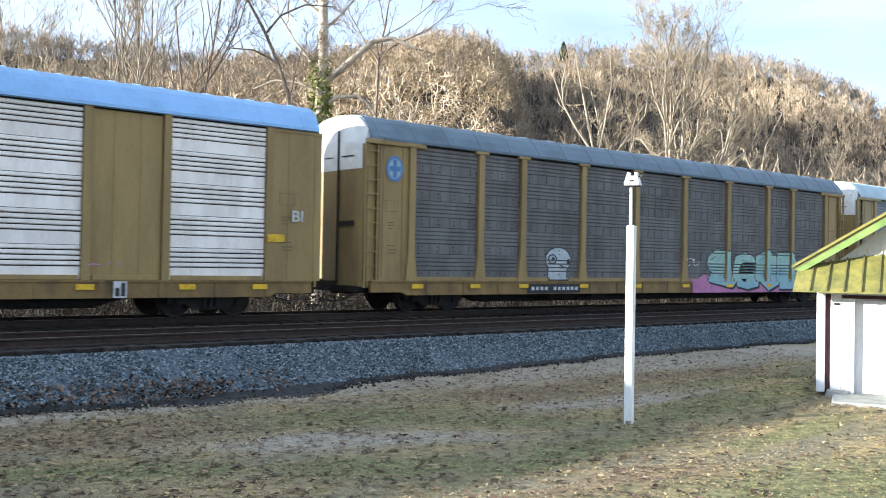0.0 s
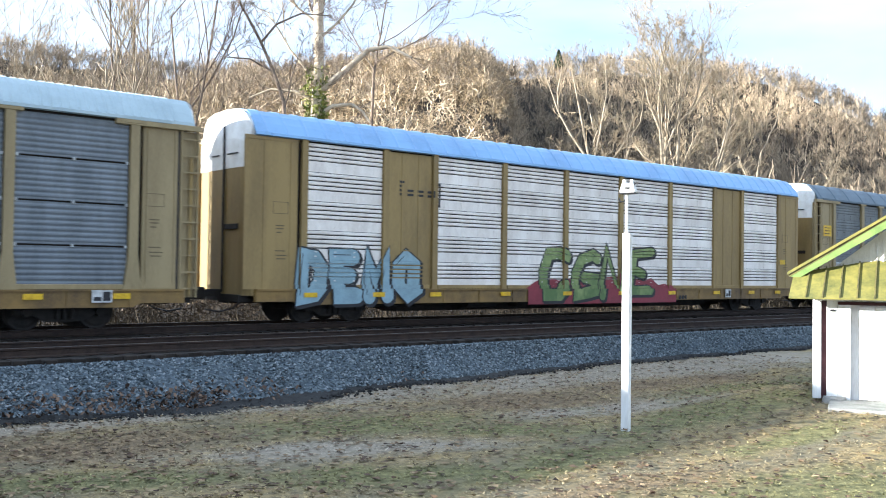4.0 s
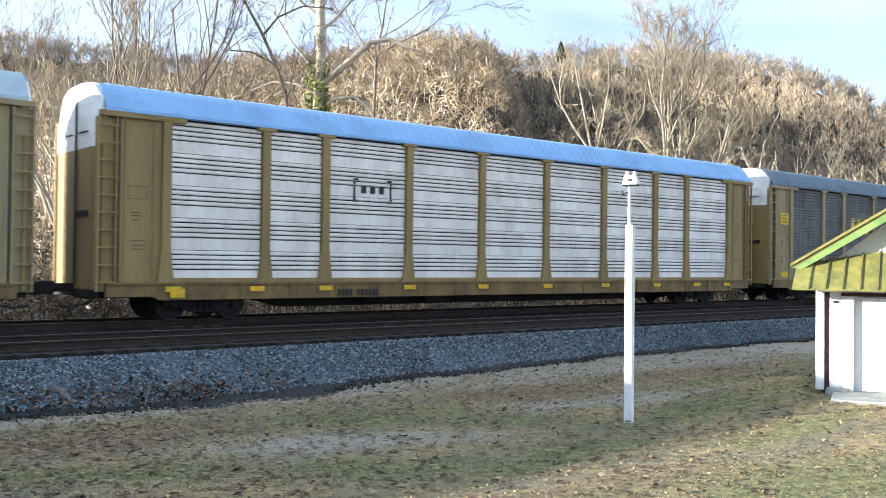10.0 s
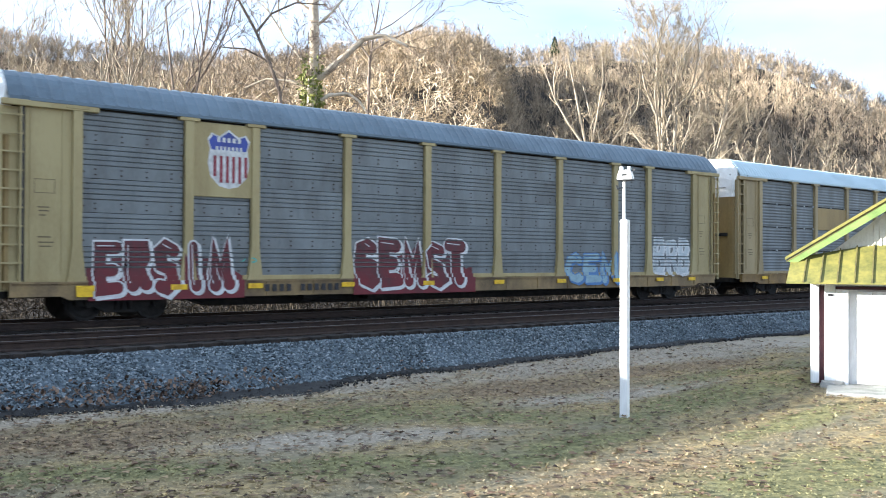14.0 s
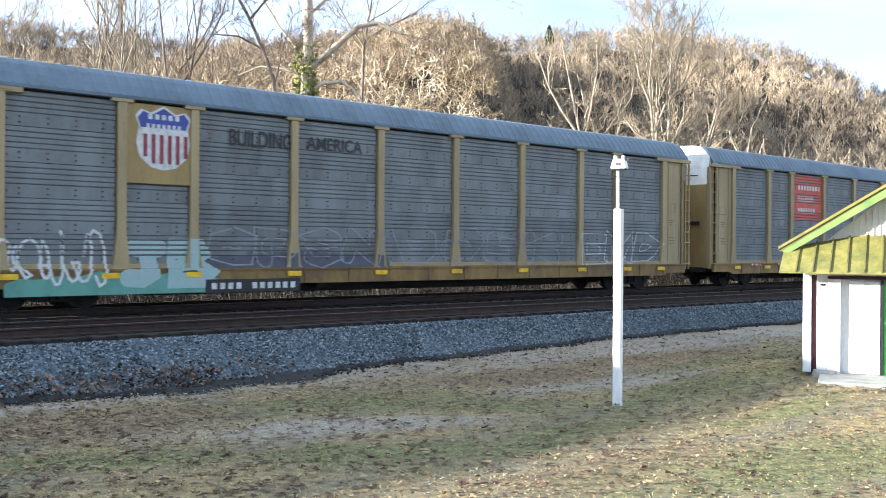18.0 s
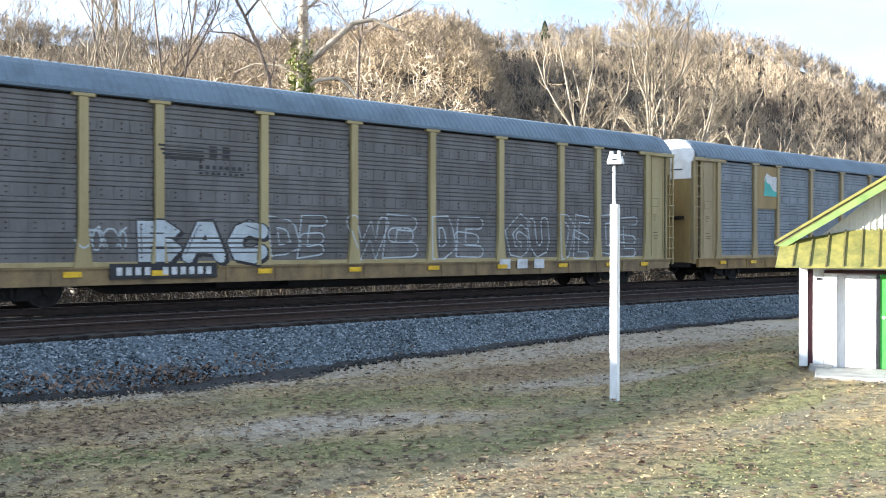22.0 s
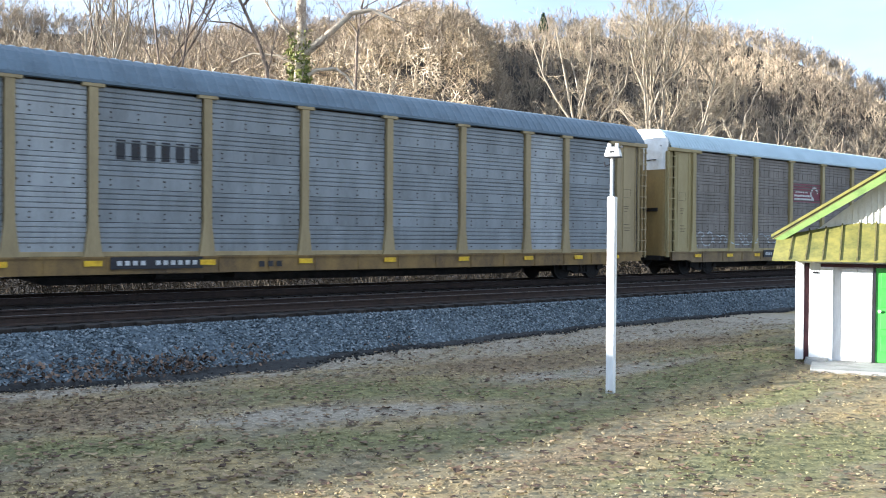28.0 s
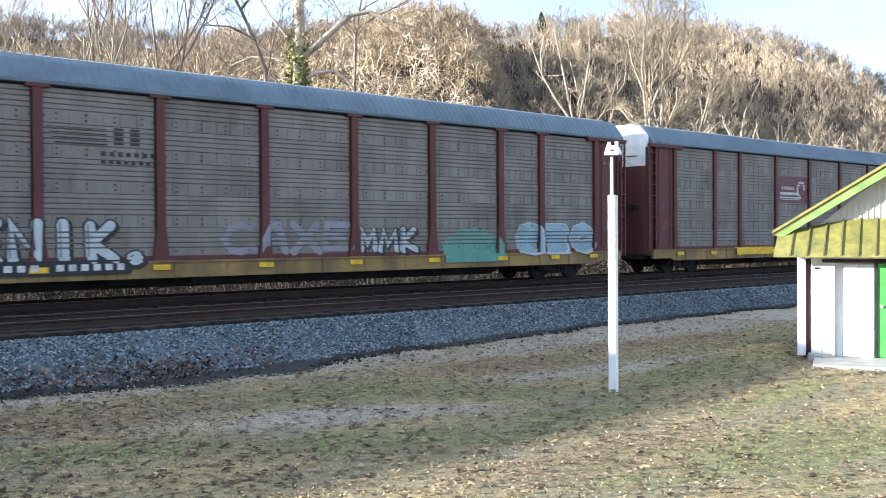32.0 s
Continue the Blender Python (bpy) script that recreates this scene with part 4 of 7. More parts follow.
CARS = []
FLEET = [
    # label, frame, panels, rib kind, roof, options
    # unseen car ahead, added to carry the train's shadow across the lawn
    ("yellow car carrier with pale grey ribbed panels", "khaki", "grey", "A", "roof_grey", {}),
    ("yellow bi-level car carrier with bright galvanised panels and plain yellow bays", "yellow", "white", "A", "roof_blue", dict(bilevel=True, slim=True, roof_step=0.62)),
    ("weathered yellow car carrier with mint and pink graffiti", "yellow", "grey_dark", "A", "roof_grey", {}),
    ("yellow car carrier with blue-grey jointed panels and a pale roof", "khaki", "grey_blue", "B", "roof_white", dict(roof_step=0.21)),
    ("yellow bi-level car carrier with bright panels and bubble graffiti", "yellow", "white", "A", "roof_blue", dict(bilevel=True, slim=True, roof_step=0.62)),
    ("weathered yellow car carrier with grey panels and silver graffiti", "khaki", "grey", "A", "roof_grey", {}),
    ("yellow car carrier with blue-grey panels and purple and green graffiti", "khaki", "grey_blue", "B", "roof_white", dict(roof_step=0.21)),
    ("clean yellow car carrier with bright galvanised louvred panels", "yellow", "white", "A", "roof_blue", dict(roof_step=0.3)),
    ("yellow car carrier with dark grey panels and white graffiti", "khaki", "grey_dark", "A", "roof_grey", dict(roof_step=0.3)),
    ("faded yellow car carrier with shield emblem and crimson graffiti", "cream", "grey", "A", "roof_grey", dict(roof_step=0.3)),
    ("yellow car carrier with grey jointed panels and blue-purple graffiti", "khaki", "grey", "B", "roof_white", dict(roof_step=0.21)),
    ("yellow car carrier with pale panels, a shield emblem and washed-out graffiti", "khaki", "grey", "A", "roof_grey", dict(roof_step=0.3)),
    ("yellow car carrier with grey panels and a red sign square", "khaki", "grey", "A", "roof_grey", dict(roof_step=0.3)),
    ("faded yellow car carrier with brown-stained dark panels and white graffiti", "cream", "grey_dark", "A", "roof_grey", dict(roof_step=0.21)),
    ("yellow car carrier with grey panels, a map emblem and white graffiti", "khaki", "grey_blue", "A", "roof_grey", dict(roof_step=0.3)),
    ("yellow car carrier with bright galvanised panels and turquoise graffiti", "yellow", "white_tan", "A", "roof_blue", dict(roof_step=1.3)),
    ("yellow car carrier with pale grey panels and dark lettering bars", "khaki", "grey_light", "A", "roof_grey", dict(roof_step=0.3, odd_bay=(1, 7))),
    ("faded yellow car carrier with rusty grey panels and a white roof", "cream", "grey_tan", "A", "roof_white", dict(roof_step=0.21)),
    ("oxide red car carrier with tan-grey panels and block graffiti", "oxide", "grey_tan", "A", "roof_grey", dict(roof_step=0.21, sill_mat="yellow_dirty")),
    ("oxide red car carrier with tan-grey louvred panels", "oxide", "grey_tan", "A", "roof_grey", dict(roof_step=0.21, sill_mat="yellow_dirty", slim=True)),
    ("oxide red car carrier with plain tan-grey panels", "oxide", "grey_tan", "A", "roof_grey", dict(sill_mat="yellow_dirty")),
]
for label, fm, pm_, kd, rf, opt in FLEET:
    CARS.append(car_carrier(label, fm, pm_, kd, rf, **opt))


# ---- paint on the cars: emblems, boards and graffiti ----
M["spray_navyfade"] = material("spray_navyfade", (0.085, 0.09, 0.115), (0.065, 0.07, 0.09), 0.6, scale=2, bump=0)
M["spray_teal"] = M["teal"]


def fading_spray(name, low, high, z0, z1):
    """Two spray colours that run into each other unevenly from the foot of a piece to its top."""
    m = material("spray_" + name, high, None, 0.5, scale=2.5, bump=0)
    nt = m.node_tree
    co = nt.nodes.new("ShaderNodeTexCoord").outputs["Object"]
    sx = nt.nodes.new("ShaderNodeSeparateXYZ")
    nt.links.new(co, sx.inputs[0])
    up = nt.nodes.new("ShaderNodeMapRange")
    up.inputs[1].default_value, up.inputs[2].default_value, up.inputs[3].default_value, up.inputs[4].default_value = z0, z1, -0.3, 0.8
    nt.links.new(sx.outputs[2], up.inputs[0])
    mixed = nt.nodes.new("ShaderNodeMath")
    mixed.operation, mixed.use_clamp = "ADD", True
    nt.links.new(up.outputs[0], mixed.inputs[0])
    nt.links.new(noise_mask(nt, co, 1.3, (1, 1, 1), 0.35, 0.65, 3), mixed.inputs[1])
    worn = blend(nt, noise_mask(nt, co, 9, (1, 1, 0.4), 0.4, 0.75, 4), blend(nt, mixed.outputs[0], low, high), tuple(0.9 * v for v in low))
    nt.links.new(worn, nt.nodes["Principled BSDF"].inputs["Base Color"])
    M["spray_" + name] = m


for nm_, lo_, hi_ in (("mintfade", (0.24, 0.40, 0.50), (0.36, 0.50, 0.36)), ("olivefade", (0.10, 0.16, 0.05), (0.27, 0.33, 0.12)), ("purplefade", (0.10, 0.06, 0.26), (0.21, 0.11, 0.40)),
                      ("crimsonfade", (0.13, 0.013, 0.02), (0.062, 0.02, 0.024)), ("bluefade", (0.15, 0.07, 0.30), (0.10, 0.34, 0.50)), ("lilacfade", (0.20, 0.16, 0.42), (0.46, 0.46, 0.58)),
                      ("icefade", (0.30, 0.42, 0.40), (0.33, 0.40, 0.41)), ("aquafade", (0.16, 0.40, 0.50), (0.22, 0.42, 0.36))):
    fading_spray(nm_, lo_, hi_, 0.6, 2.2)
# strokes of block letters in a unit box
STROKES = {
    "A": [[(0.05, 0), (0.4, 1), (0.6, 1), (0.95, 0)], [(0.2, 0.35), (0.8, 0.35)]],
    "B": [[(0.1, 0), (0.1, 1), (0.65, 1), (0.85, 0.78), (0.6, 0.53), (0.9, 0.28), (0.7, 0), (0.1, 0)], [(0.1, 0.53), (0.6, 0.53)]],
    "C": [[(0.9, 0.85), (0.6, 1), (0.25, 0.9), (0.08, 0.5), (0.25, 0.1), (0.6, 0), (0.9, 0.15)]],
    "D": [[(0.1, 0), (0.1, 1), (0.55, 0.97), (0.88, 0.7), (0.88, 0.3), (0.55, 0.03), (0.1, 0)]],
    "E": [[(0.9, 1), (0.1, 1), (0.1, 0), (0.9, 0)], [(0.1, 0.5), (0.75, 0.5)]],
    "F": [[(0.9, 1), (0.1, 1), (0.1, 0)], [(0.1, 0.52), (0.75, 0.52)]],
    "G": [[(0.9, 0.85), (0.6, 1), (0.2, 0.88), (0.08, 0.5), (0.2, 0.1), (0.6, 0), (0.92, 0.12), (0.92, 0.46), (0.58, 0.46)]],
    "H": [[(0.1, 0), (0.1, 1)], [(0.9, 0), (0.9, 1)], [(0.1, 0.5), (0.9, 0.5)]],
    "I": [[(0.5, 0), (0.5, 1)]],
    "J": [[(0.35, 1), (0.95, 1)], [(0.7, 1), (0.7, 0.2), (0.45, 0), (0.1, 0.1)]],
    "K": [[(0.15, 0), (0.15, 1)], [(0.9, 1), (0.15, 0.45), (0.95, 0)]],
    "L": [[(0.15, 1), (0.15, 0), (0.9, 0)]],
    "M": [[(0.05, 0), (0.12, 1), (0.5, 0.35), (0.88, 1), (0.95, 0)]],
    "N": [[(0.1, 0), (0.1, 1), (0.9, 0), (0.9, 1)]],
    "O": [[(0.5, 1), (0.12, 0.8), (0.08, 0.25), (0.5, 0), (0.9, 0.22), (0.9, 0.78), (0.5, 1)]],
    "P": [[(0.12, 0), (0.12, 1), (0.7, 1), (0.9, 0.75), (0.7, 0.45), (0.12, 0.45)]],
    "R": [[(0.12, 0), (0.12, 1), (0.7, 1), (0.88, 0.76), (0.65, 0.5), (0.12, 0.5)], [(0.5, 0.5), (0.95, 0)]],
    "S": [[(0.9, 0.9), (0.45, 1), (0.12, 0.8), (0.25, 0.58), (0.8, 0.42), (0.9, 0.15), (0.5, 0), (0.08, 0.1)]],
    "T": [[(0.0, 1), (1.0, 1)], [(0.5, 1), (0.5, 0)]],
    "U": [[(0.1, 1), (0.1, 0.25), (0.4, 0), (0.7, 0.05), (0.9, 0.3), (0.9, 1)]],
    "W": [[(0.0, 1), (0.22, 0), (0.5, 0.7), (0.78, 0), (1.0, 1)]],
    "X": [[(0.08, 0), (0.92, 1)], [(0.08, 1), (0.92, 0)]],
    "Z": [[(0.1, 1), (0.9, 1), (0.1, 0), (0.92, 0)]],
    "2": [[(0.05, 0.75), (0.3, 1), (0.75, 0.95), (0.85, 0.65), (0.1, 0.0), (0.95, 0.0)]],
    ".": [[(0.35, 0.02), (0.55, 0.02)]],
}


def stroke_sides(line, w):
    """Left and right side of a stroke of half width w, mitred at its bends; closed where its ends meet."""
    pts = [line[0]] + [b for a, b in zip(line, line[1:]) if math.dist(a, b) > 1e-4]
    closed = len(pts) > 3 and math.dist(pts[0], pts[-1]) < 1e-3
    dirs = [((b[0] - a[0]) / math.dist(a, b), (b[1] - a[1]) / math.dist(a, b)) for a, b in zip(pts, pts[1:])]
    left, right = [], []
    for k, (x, z) in enumerate(pts):
        d0 = dirs[k - 1] if k else (dirs[-1] if closed else dirs[0])
        d1 = dirs[k] if k < len(dirs) else (dirs[0] if closed else dirs[-1])
        nx, nz = -(d0[1] + d1[1]), d0[0] + d1[0]
        size = math.hypot(nx, nz)
        if size < 0.2:
            nx, nz, reach = -d0[1], d0[0], 1.0
        else:
            nx, nz, reach = nx / size, nz / size, min(2 / size, 1.5)
        left.append((x + nx * w * reach, z + nz * w * reach))
        right.append((x - nx * w * reach, z - nz * w * reach))
    return pts, dirs, closed, left, right


def round_end(p, d, w):
    a = math.atan2(d[1], d[0])
    return [(p[0] + w * math.cos(a + t), p[1] + w * math.sin(a + t)) for t in np.linspace(-math.pi / 2, math.pi / 2, 7)]


def ribbon(line, w):
    """Polygons of one painted stroke with round ends."""
    pts, dirs, closed, left, right = stroke_sides(line, w)
    polys = [[right[k], right[k + 1], left[k + 1], left[k]] for k in range(len(pts) - 1)]
    if not closed:
        polys += [round_end(pts[-1], dirs[-1], w), round_end(pts[0], (-dirs[0][0], -dirs[0][1]), w)]
    return polys


def stroke_outline(line, w):
    """The closed lines round a fat stroke."""
    pts, dirs, closed, left, right = stroke_sides(line, w)
    if closed:
        return [left, right]
    loop = right + round_end(pts[-1], dirs[-1], w)[1:-1] + left[::-1] + round_end(pts[0], (-dirs[0][0], -dirs[0][1]), w)[1:-1]
    return [loop + loop[:1]]


def kind_of(car):
    return FLEET[CARS.index(car)][3]


def lay(name, car, polys, mat, lift=0.0, flat=False, label=""):
    """Paint polygons (x, z) on a car's near side as one part."""
    vs, fs = [], []
    for p in polys:
        fs.append(list(range(len(vs), len(vs) + len(p))))
        vs += p
    me = decal_mesh(vs, fs, kind_of(car), mat, base=P_Y - 0.05 - lift if flat else None)
    if lift and not flat:
        for v in me.vertices:
            v.co.y -= lift
    me.name = name
    return part(name, me, car, label)


def quad(x0, x1, z0, z1):
    return [(x0, z0), (x1, z0), (x1, z1), (x0, z1)]


def lay_strokes(name, car, strokes, mat, lift, label=""):
    """A coat of paint, one part for each stroke (a list of polygons); each lies over the one before."""
    for k, polys in enumerate(strokes):
        lay(name, car, polys, mat, lift + 0.0004 * k, label=label)


def piece(car, x0, x1, z0, z1, fill, letters, edge, seed, fat_by=0.17, slant=0.0, loose=0.05):
    """Graffiti in fat strokes, each letter filled, rimmed and shaded in another colour; without a fill, an outline alone."""
    g = random.Random(seed)
    n = len(letters)
    w, h = (x1 - x0) / n, z1 - z0
    rim = 0.022 + 0.014 * h
    for i, letter in enumerate(letters):
        gx0, tall = x0 + i * w - 0.04 * w, h * g.uniform(0.9, 1.0)
        base = z0 + (h - tall) * g.uniform(0, 1)
        fat = min(w, h) * fat_by * g.uniform(0.9, 1.12)
        wide, inset = w * 1.08, fat * 1.05
        lean = slant + g.uniform(-0.05, 0.05)
        lines = []
        for line in STROKES[letter]:
            pts = [(min(max(px + g.uniform(-loose, loose), -0.02), 1.02), min(max(pz + g.uniform(-loose, loose), 0), 1)) for px, pz in line]
            if line[0] == line[-1]:
                pts[-1] = pts[0]
            lines.append([(gx0 + inset * 0.8 + px * (wide - 1.6 * inset) + lean * (pz - 0.5) * tall, base + inset + pz * (tall - 2 * inset)) for px, pz in pts])
        lift = 0.0045 * i
        if not fill:
            lay_strokes("graffiti_line", car, [ribbon(o, 0.02) for l in lines for o in stroke_outline(l, fat)], M["spray_" + edge], lift, "spray-painted outline graffiti")
            continue
        if edge:
            lay_strokes("graffiti_edge", car, [ribbon([(x + 0.06, z - 0.05) for x, z in l], fat) for l in lines] + [ribbon(l, fat) for l in lines], M["spray_" + edge], lift)
        lay_strokes("graffiti_fill", car, [ribbon(l, fat - (rim if edge else 0)) for l in lines], M["spray_" + fill], lift + 0.0026, "faded spray-painted graffiti")
        if edge and fat > 0.12:
            lay_strokes("graffiti_line", car, [ribbon([(x - fat * 0.35, z + fat * 0.25) for x, z in lines[0][:2]], 0.012)], M["spray_" + edge], lift + 0.004)


def cloud(car, x0, x1, z0, z1, col):
    """A soft-edged patch of spray behind a piece."""
    g = random.Random(int(x0 * 100))
    m, top = 18, []
    for i in range(m + 1):
        f = i / m
        top.append((x0 + (x1 - x0) * f, z1 - (z1 - z0) * (0.12 + 0.35 * abs(2 * f - 1) ** 3 + g.uniform(0, 0.22))))
    lay("graffiti_patch", car, [quad(a[0], b[0], z0, z0 + 0.01)[:2] + [b, a] for a, b in zip(top, top[1:])], M["spray_" + col], -0.002, label="patch of spray paint behind the graffiti")


def scribble(car, x0, x1, z0, z1, col, n):
    """Thin sprayed loops of handwriting that cannot be read."""
    g = random.Random(int(x0 * 100) + n)
    n = max(2, round(n * 0.5))
    w, h = (x1 - x0) / n, z1 - z0
    line = []
    for i in range(n):
        amp, ph, r, turn = g.uniform(0.35, 1.0), g.uniform(0, 6.28), g.uniform(0.25, 0.7), g.choice((-1, 1)) * g.uniform(0.6, 1.1)
        line = line[-1:]
        for k in range(9):
            t = 2 * math.pi * k / 9 * turn + ph
            line.append((x0 + (i + 0.5 + (k - 4.5) / 14 + r * math.sin(t)) * w, z0 + h * (0.5 - 0.48 * amp * math.cos(t))))
        lay("scrawl", car, ribbon(line, max(0.016, min(0.032, h * 0.026))), M["spray_" + col], 0.001, label="thin spray-painted scrawl")


def sheet(car, x0, x1, z0, z1, mat):
    lay("small_sign", car, [quad(x0, x1, z0, z1)], M[mat], 0.02)


def placard(car, x0, x1, z0, z1):
    b = part("placard", Geo().box(x0, x1, -1.625, -1.605, z0, z1).mesh("placard", M["wpaint"]), car, "white and black consolidated stencil panel")
    part("stencil", Geo().box(x0 + 0.04, (x0 + x1) / 2 - 0.02, -1.63, -1.625, z0 + 0.04, z1 - 0.16).box((x0 + x1) / 2 + 0.02, x1 - 0.04, -1.63, -1.625, z0 + 0.04, z1 - 0.04).mesh("stencil", M["black"]), b)


def row_of_bars(x0, x1, z0, z1, n, gaps=()):
    w = (x1 - x0) / n
    return [quad(x0 + i * w + w * 0.2, x0 + (i + 1) * w - w * 0.2, z0, z1) for i in range(n) if i not in gaps]


def plates(name, parent, quads, y0, y1, mat):
    """Small raised bars, each a part of its own."""
    for q in quads:
        part(name, Geo().box(q[0][0], q[1][0], y0, y1, q[0][1], q[2][1]).mesh(name, M[mat]), parent)


def lay_each(name, car, polys, mat, lift=0.0):
    for p in polys:
        lay(name, car, [p], mat, lift)


def number_board(car, x0, x1, z0, z1):
    b = part("number_board", Geo().box(x0, x1, -1.618, -1.602, z0, z1).mesh("number_board", M["black"]), car, "black board with white number bars")
    plates("number_mark", b, row_of_bars(x0 + 0.12, x1 - 0.12, z0 + 0.09, z1 - 0.09, 11, (4,)), -1.623, -1.618, "wpaint")


def number_bars(car, x0, x1, z0, z1):
    plates("number_mark", car, row_of_bars(x0, x1, z0 + 0.03, z1 - 0.03, 11, (4,)), -1.61, -1.602, "black")


def bars(car, x0, x1, z0, z1, mat, rows, n):
    if z1 < 1.1:
        plates("lettering_mark", car, row_of_bars(x0, x1, z0 + 0.02, z1 - 0.02, n), -1.612, -1.602, mat)
    else:
        lay_each("lettering_mark", car, row_of_bars(x0, x1, z0, z1, n), M[mat], 0.002)


def text_mesh(word, x0, x1, z0, z1, mat):
    cu = bpy.data.curves.new("word", "FONT")
    cu.body, cu.size, cu.offset = word, 1.0, 0.012
    tmp = bpy.data.objects.new("word", cu)
    me = bpy.data.meshes.new_from_object(tmp)
    co = np.array([v.co for v in me.vertices])
    lo, hi = co.min(0), co.max(0)
    for v in me.vertices:
        v.co = (x0 + (v.co.x - lo[0]) / (hi[0] - lo[0]) * (x1 - x0), 0, z0 + (v.co.y - lo[1]) / (hi[1] - lo[1]) * (z1 - z0))
    me.materials.clear()
    me.materials.append(mat)
    bpy.data.objects.remove(tmp)
    return me


def lettering(car, x0, x1, z0, z1, word):
    me = text_mesh(word, x0, x1, z0, z1, M["black"])
    for v in me.vertices:
        v.co.y = P_Y - 0.045
    part("lettering", me, car, "dark painted slogan lettering")


def words(car, x0, x1, z0, z1, word):
    """Hand-sprayed words that can be read."""
    me = text_mesh(word, x0, x1, z0, z1, M["spray_white"])
    for v in me.vertices:
        v.co.y = P_Y - 0.024
    part("sprayed_words", me, car, "white hand-sprayed words")


def stencil(car, x0, x1, z0, z1, word):
    me = text_mesh(word, x0, x1, z0, z1, M["wpaint"])
    for v in me.vertices:
        v.co.y = -1.52
    part("lettering", me, car, "white stencil letters")


def notice(car, x0, x1, z0, z1):
    b = part("notice", Geo().box(x0, x1, -1.485, -1.478, z0, z1).mesh("notice", M["tag"]), car, "yellow notice with dark bars")
    g = Geo()
    for i in range(3):
        z = z1 - 0.1 - i * (z1 - z0 - 0.1) / 3
        g.box(x0 + 0.08 + 0.05 * (i % 2), x1 - 0.10, -1.49, -1.485, z - 0.03, z)
    part("notice_mark", g.mesh("notice_mark", M["black"]), b)


def bracket_sign(car, x0, x1, z0, z1, plate):
    if plate:
        lay("sign_plate", car, [quad(x0, x1, z0, z1)], M[plate], 0.0, label="white sign panel")
    w, h = x1 - x0, z1 - z0
    t, i, j = 0.07, w * (0.24 if plate else 0.02), h * (0.2 if plate else 0.05)
    polys = []
    for s in (0, 1):
        f = (lambda v: x0 + v) if s == 0 else (lambda v: x1 - v)
        a = lambda p, q, r, u: [(min(f(p), f(q)), r), (max(f(p), f(q)), r), (max(f(p), f(q)), u), (min(f(p), f(q)), u)]
        polys += [a(i, i + t, z0 + j, z1 - j), a(i + t, i + t * 2.5, z1 - j - t, z1 - j), a(i + t, i + t * 2.5, z0 + j, z0 + j + t)]
    polys += row_of_bars(x0 + i + t * 3, x1 - i - t * 3, z0 + h * 0.4, z0 + h * 0.65, 3)
    polys += row_of_bars(x0 + w * 0.35, x1 - w * 0.35, z0 + h * 0.06, z0 + h * 0.12, 4, (1,))
    lay_each("sign_mark", car, polys, M["black"], 0.003)


def roundel(car, x0, x1, z0, z1):
    cx, cz, r = (x0 + x1) / 2, (z0 + z1) / 2, (z1 - z0) / 2
    disc = lambda rr: [(cx + rr * 0.8 * math.cos(a), cz + rr * math.sin(a)) for a in np.linspace(0, 6.28, 25)[:-1]]
    lay("emblem", car, [disc(r)], M["spray_blue"], 0.02, label="round blue emblem with a pale cross")
    lay("emblem_ring", car, [disc(r * 0.78)], M["spray_ice"], 0.024)
    lay("emblem_cross", car, [quad(cx - r * 0.55, cx + r * 0.55, cz - 0.07, cz + 0.07), quad(cx - 0.07, cx + 0.07, cz + 0.07, cz + r * 0.7), quad(cx - 0.07, cx + 0.07, cz - r * 0.7, cz - 0.07)], M["spray_blue"], 0.028)


def blob_head(car, x0, x1, z0, z1):
    cx, cz, w, h = (x0 + x1) / 2, (z0 + z1) / 2, (x1 - x0) / 2, (z1 - z0) / 2
    ell = lambda ax, az, a, b, n=22: [(ax + a * math.cos(t), az + b * math.sin(t)) for t in np.linspace(0, 6.28, n + 1)[:-1]]
    lay("graffiti_edge", car, [ell(cx, cz + 0.2 * h, w, 0.8 * h), quad(cx - 0.8 * w, cx + 0.7 * w, z0, cz + 0.2 * h)], M["spray_black"], 0.0)
    lay("graffiti_fill", car, [ell(cx, cz + 0.2 * h, 0.92 * w, 0.72 * h), quad(cx - 0.72 * w, cx + 0.62 * w, z0 + 0.04, cz)], M["spray_silver"], 0.003, label="silver spray-painted round shape")
    lay("graffiti_line", car, [ell(cx - 0.45 * w, cz + 0.25 * h, 0.36 * w, 0.3 * h, 14)], M["spray_black"], 0.006)
    lay("graffiti_line", car, [ell(cx - 0.45 * w, cz + 0.25 * h, 0.26 * w, 0.22 * h, 14)], M["spray_silver"], 0.009)
    lay("graffiti_line", car, [ell(cx - 0.4 * w, cz + 0.28 * h, 0.12 * w, 0.1 * h, 10), ell(cx + 0.75 * w, cz + 0.1 * h, 0.13 * w, 0.2 * h, 10)] + ribbon([(cx + 0.1 * w, cz - 0.1 * h), (cx + 0.4 * w, cz - 0.2 * h)], 0.02), M["spray_black"], 0.012)


def stripe_sign(car, x0, x1, z0, z1):
    lay("sign_plate", car, [quad(x0, x1, z0, z1)], M["wpaint"], 0.0, label="white sign panel with orange and dark stripes")
    w, h = x1 - x0, z1 - z0
    sl = lambda a, b: [(x0 + 0.05 * w, z0 + a * h), (x0 + 0.95 * w, z0 + a * h), (x0 + 0.95 * w, z0 + b * h), (x0 + 0.14 * w, z0 + b * h)]
    lay("sign_stripe", car, [sl(0.6, 0.74)], M["spray_salmon"], 0.003)
    lay("sign_stripe", car, [sl(0.48, 0.56)], M["red"], 0.003)
    lay("sign_stripe", car, [sl(0.3, 0.36)], M["black"], 0.003)


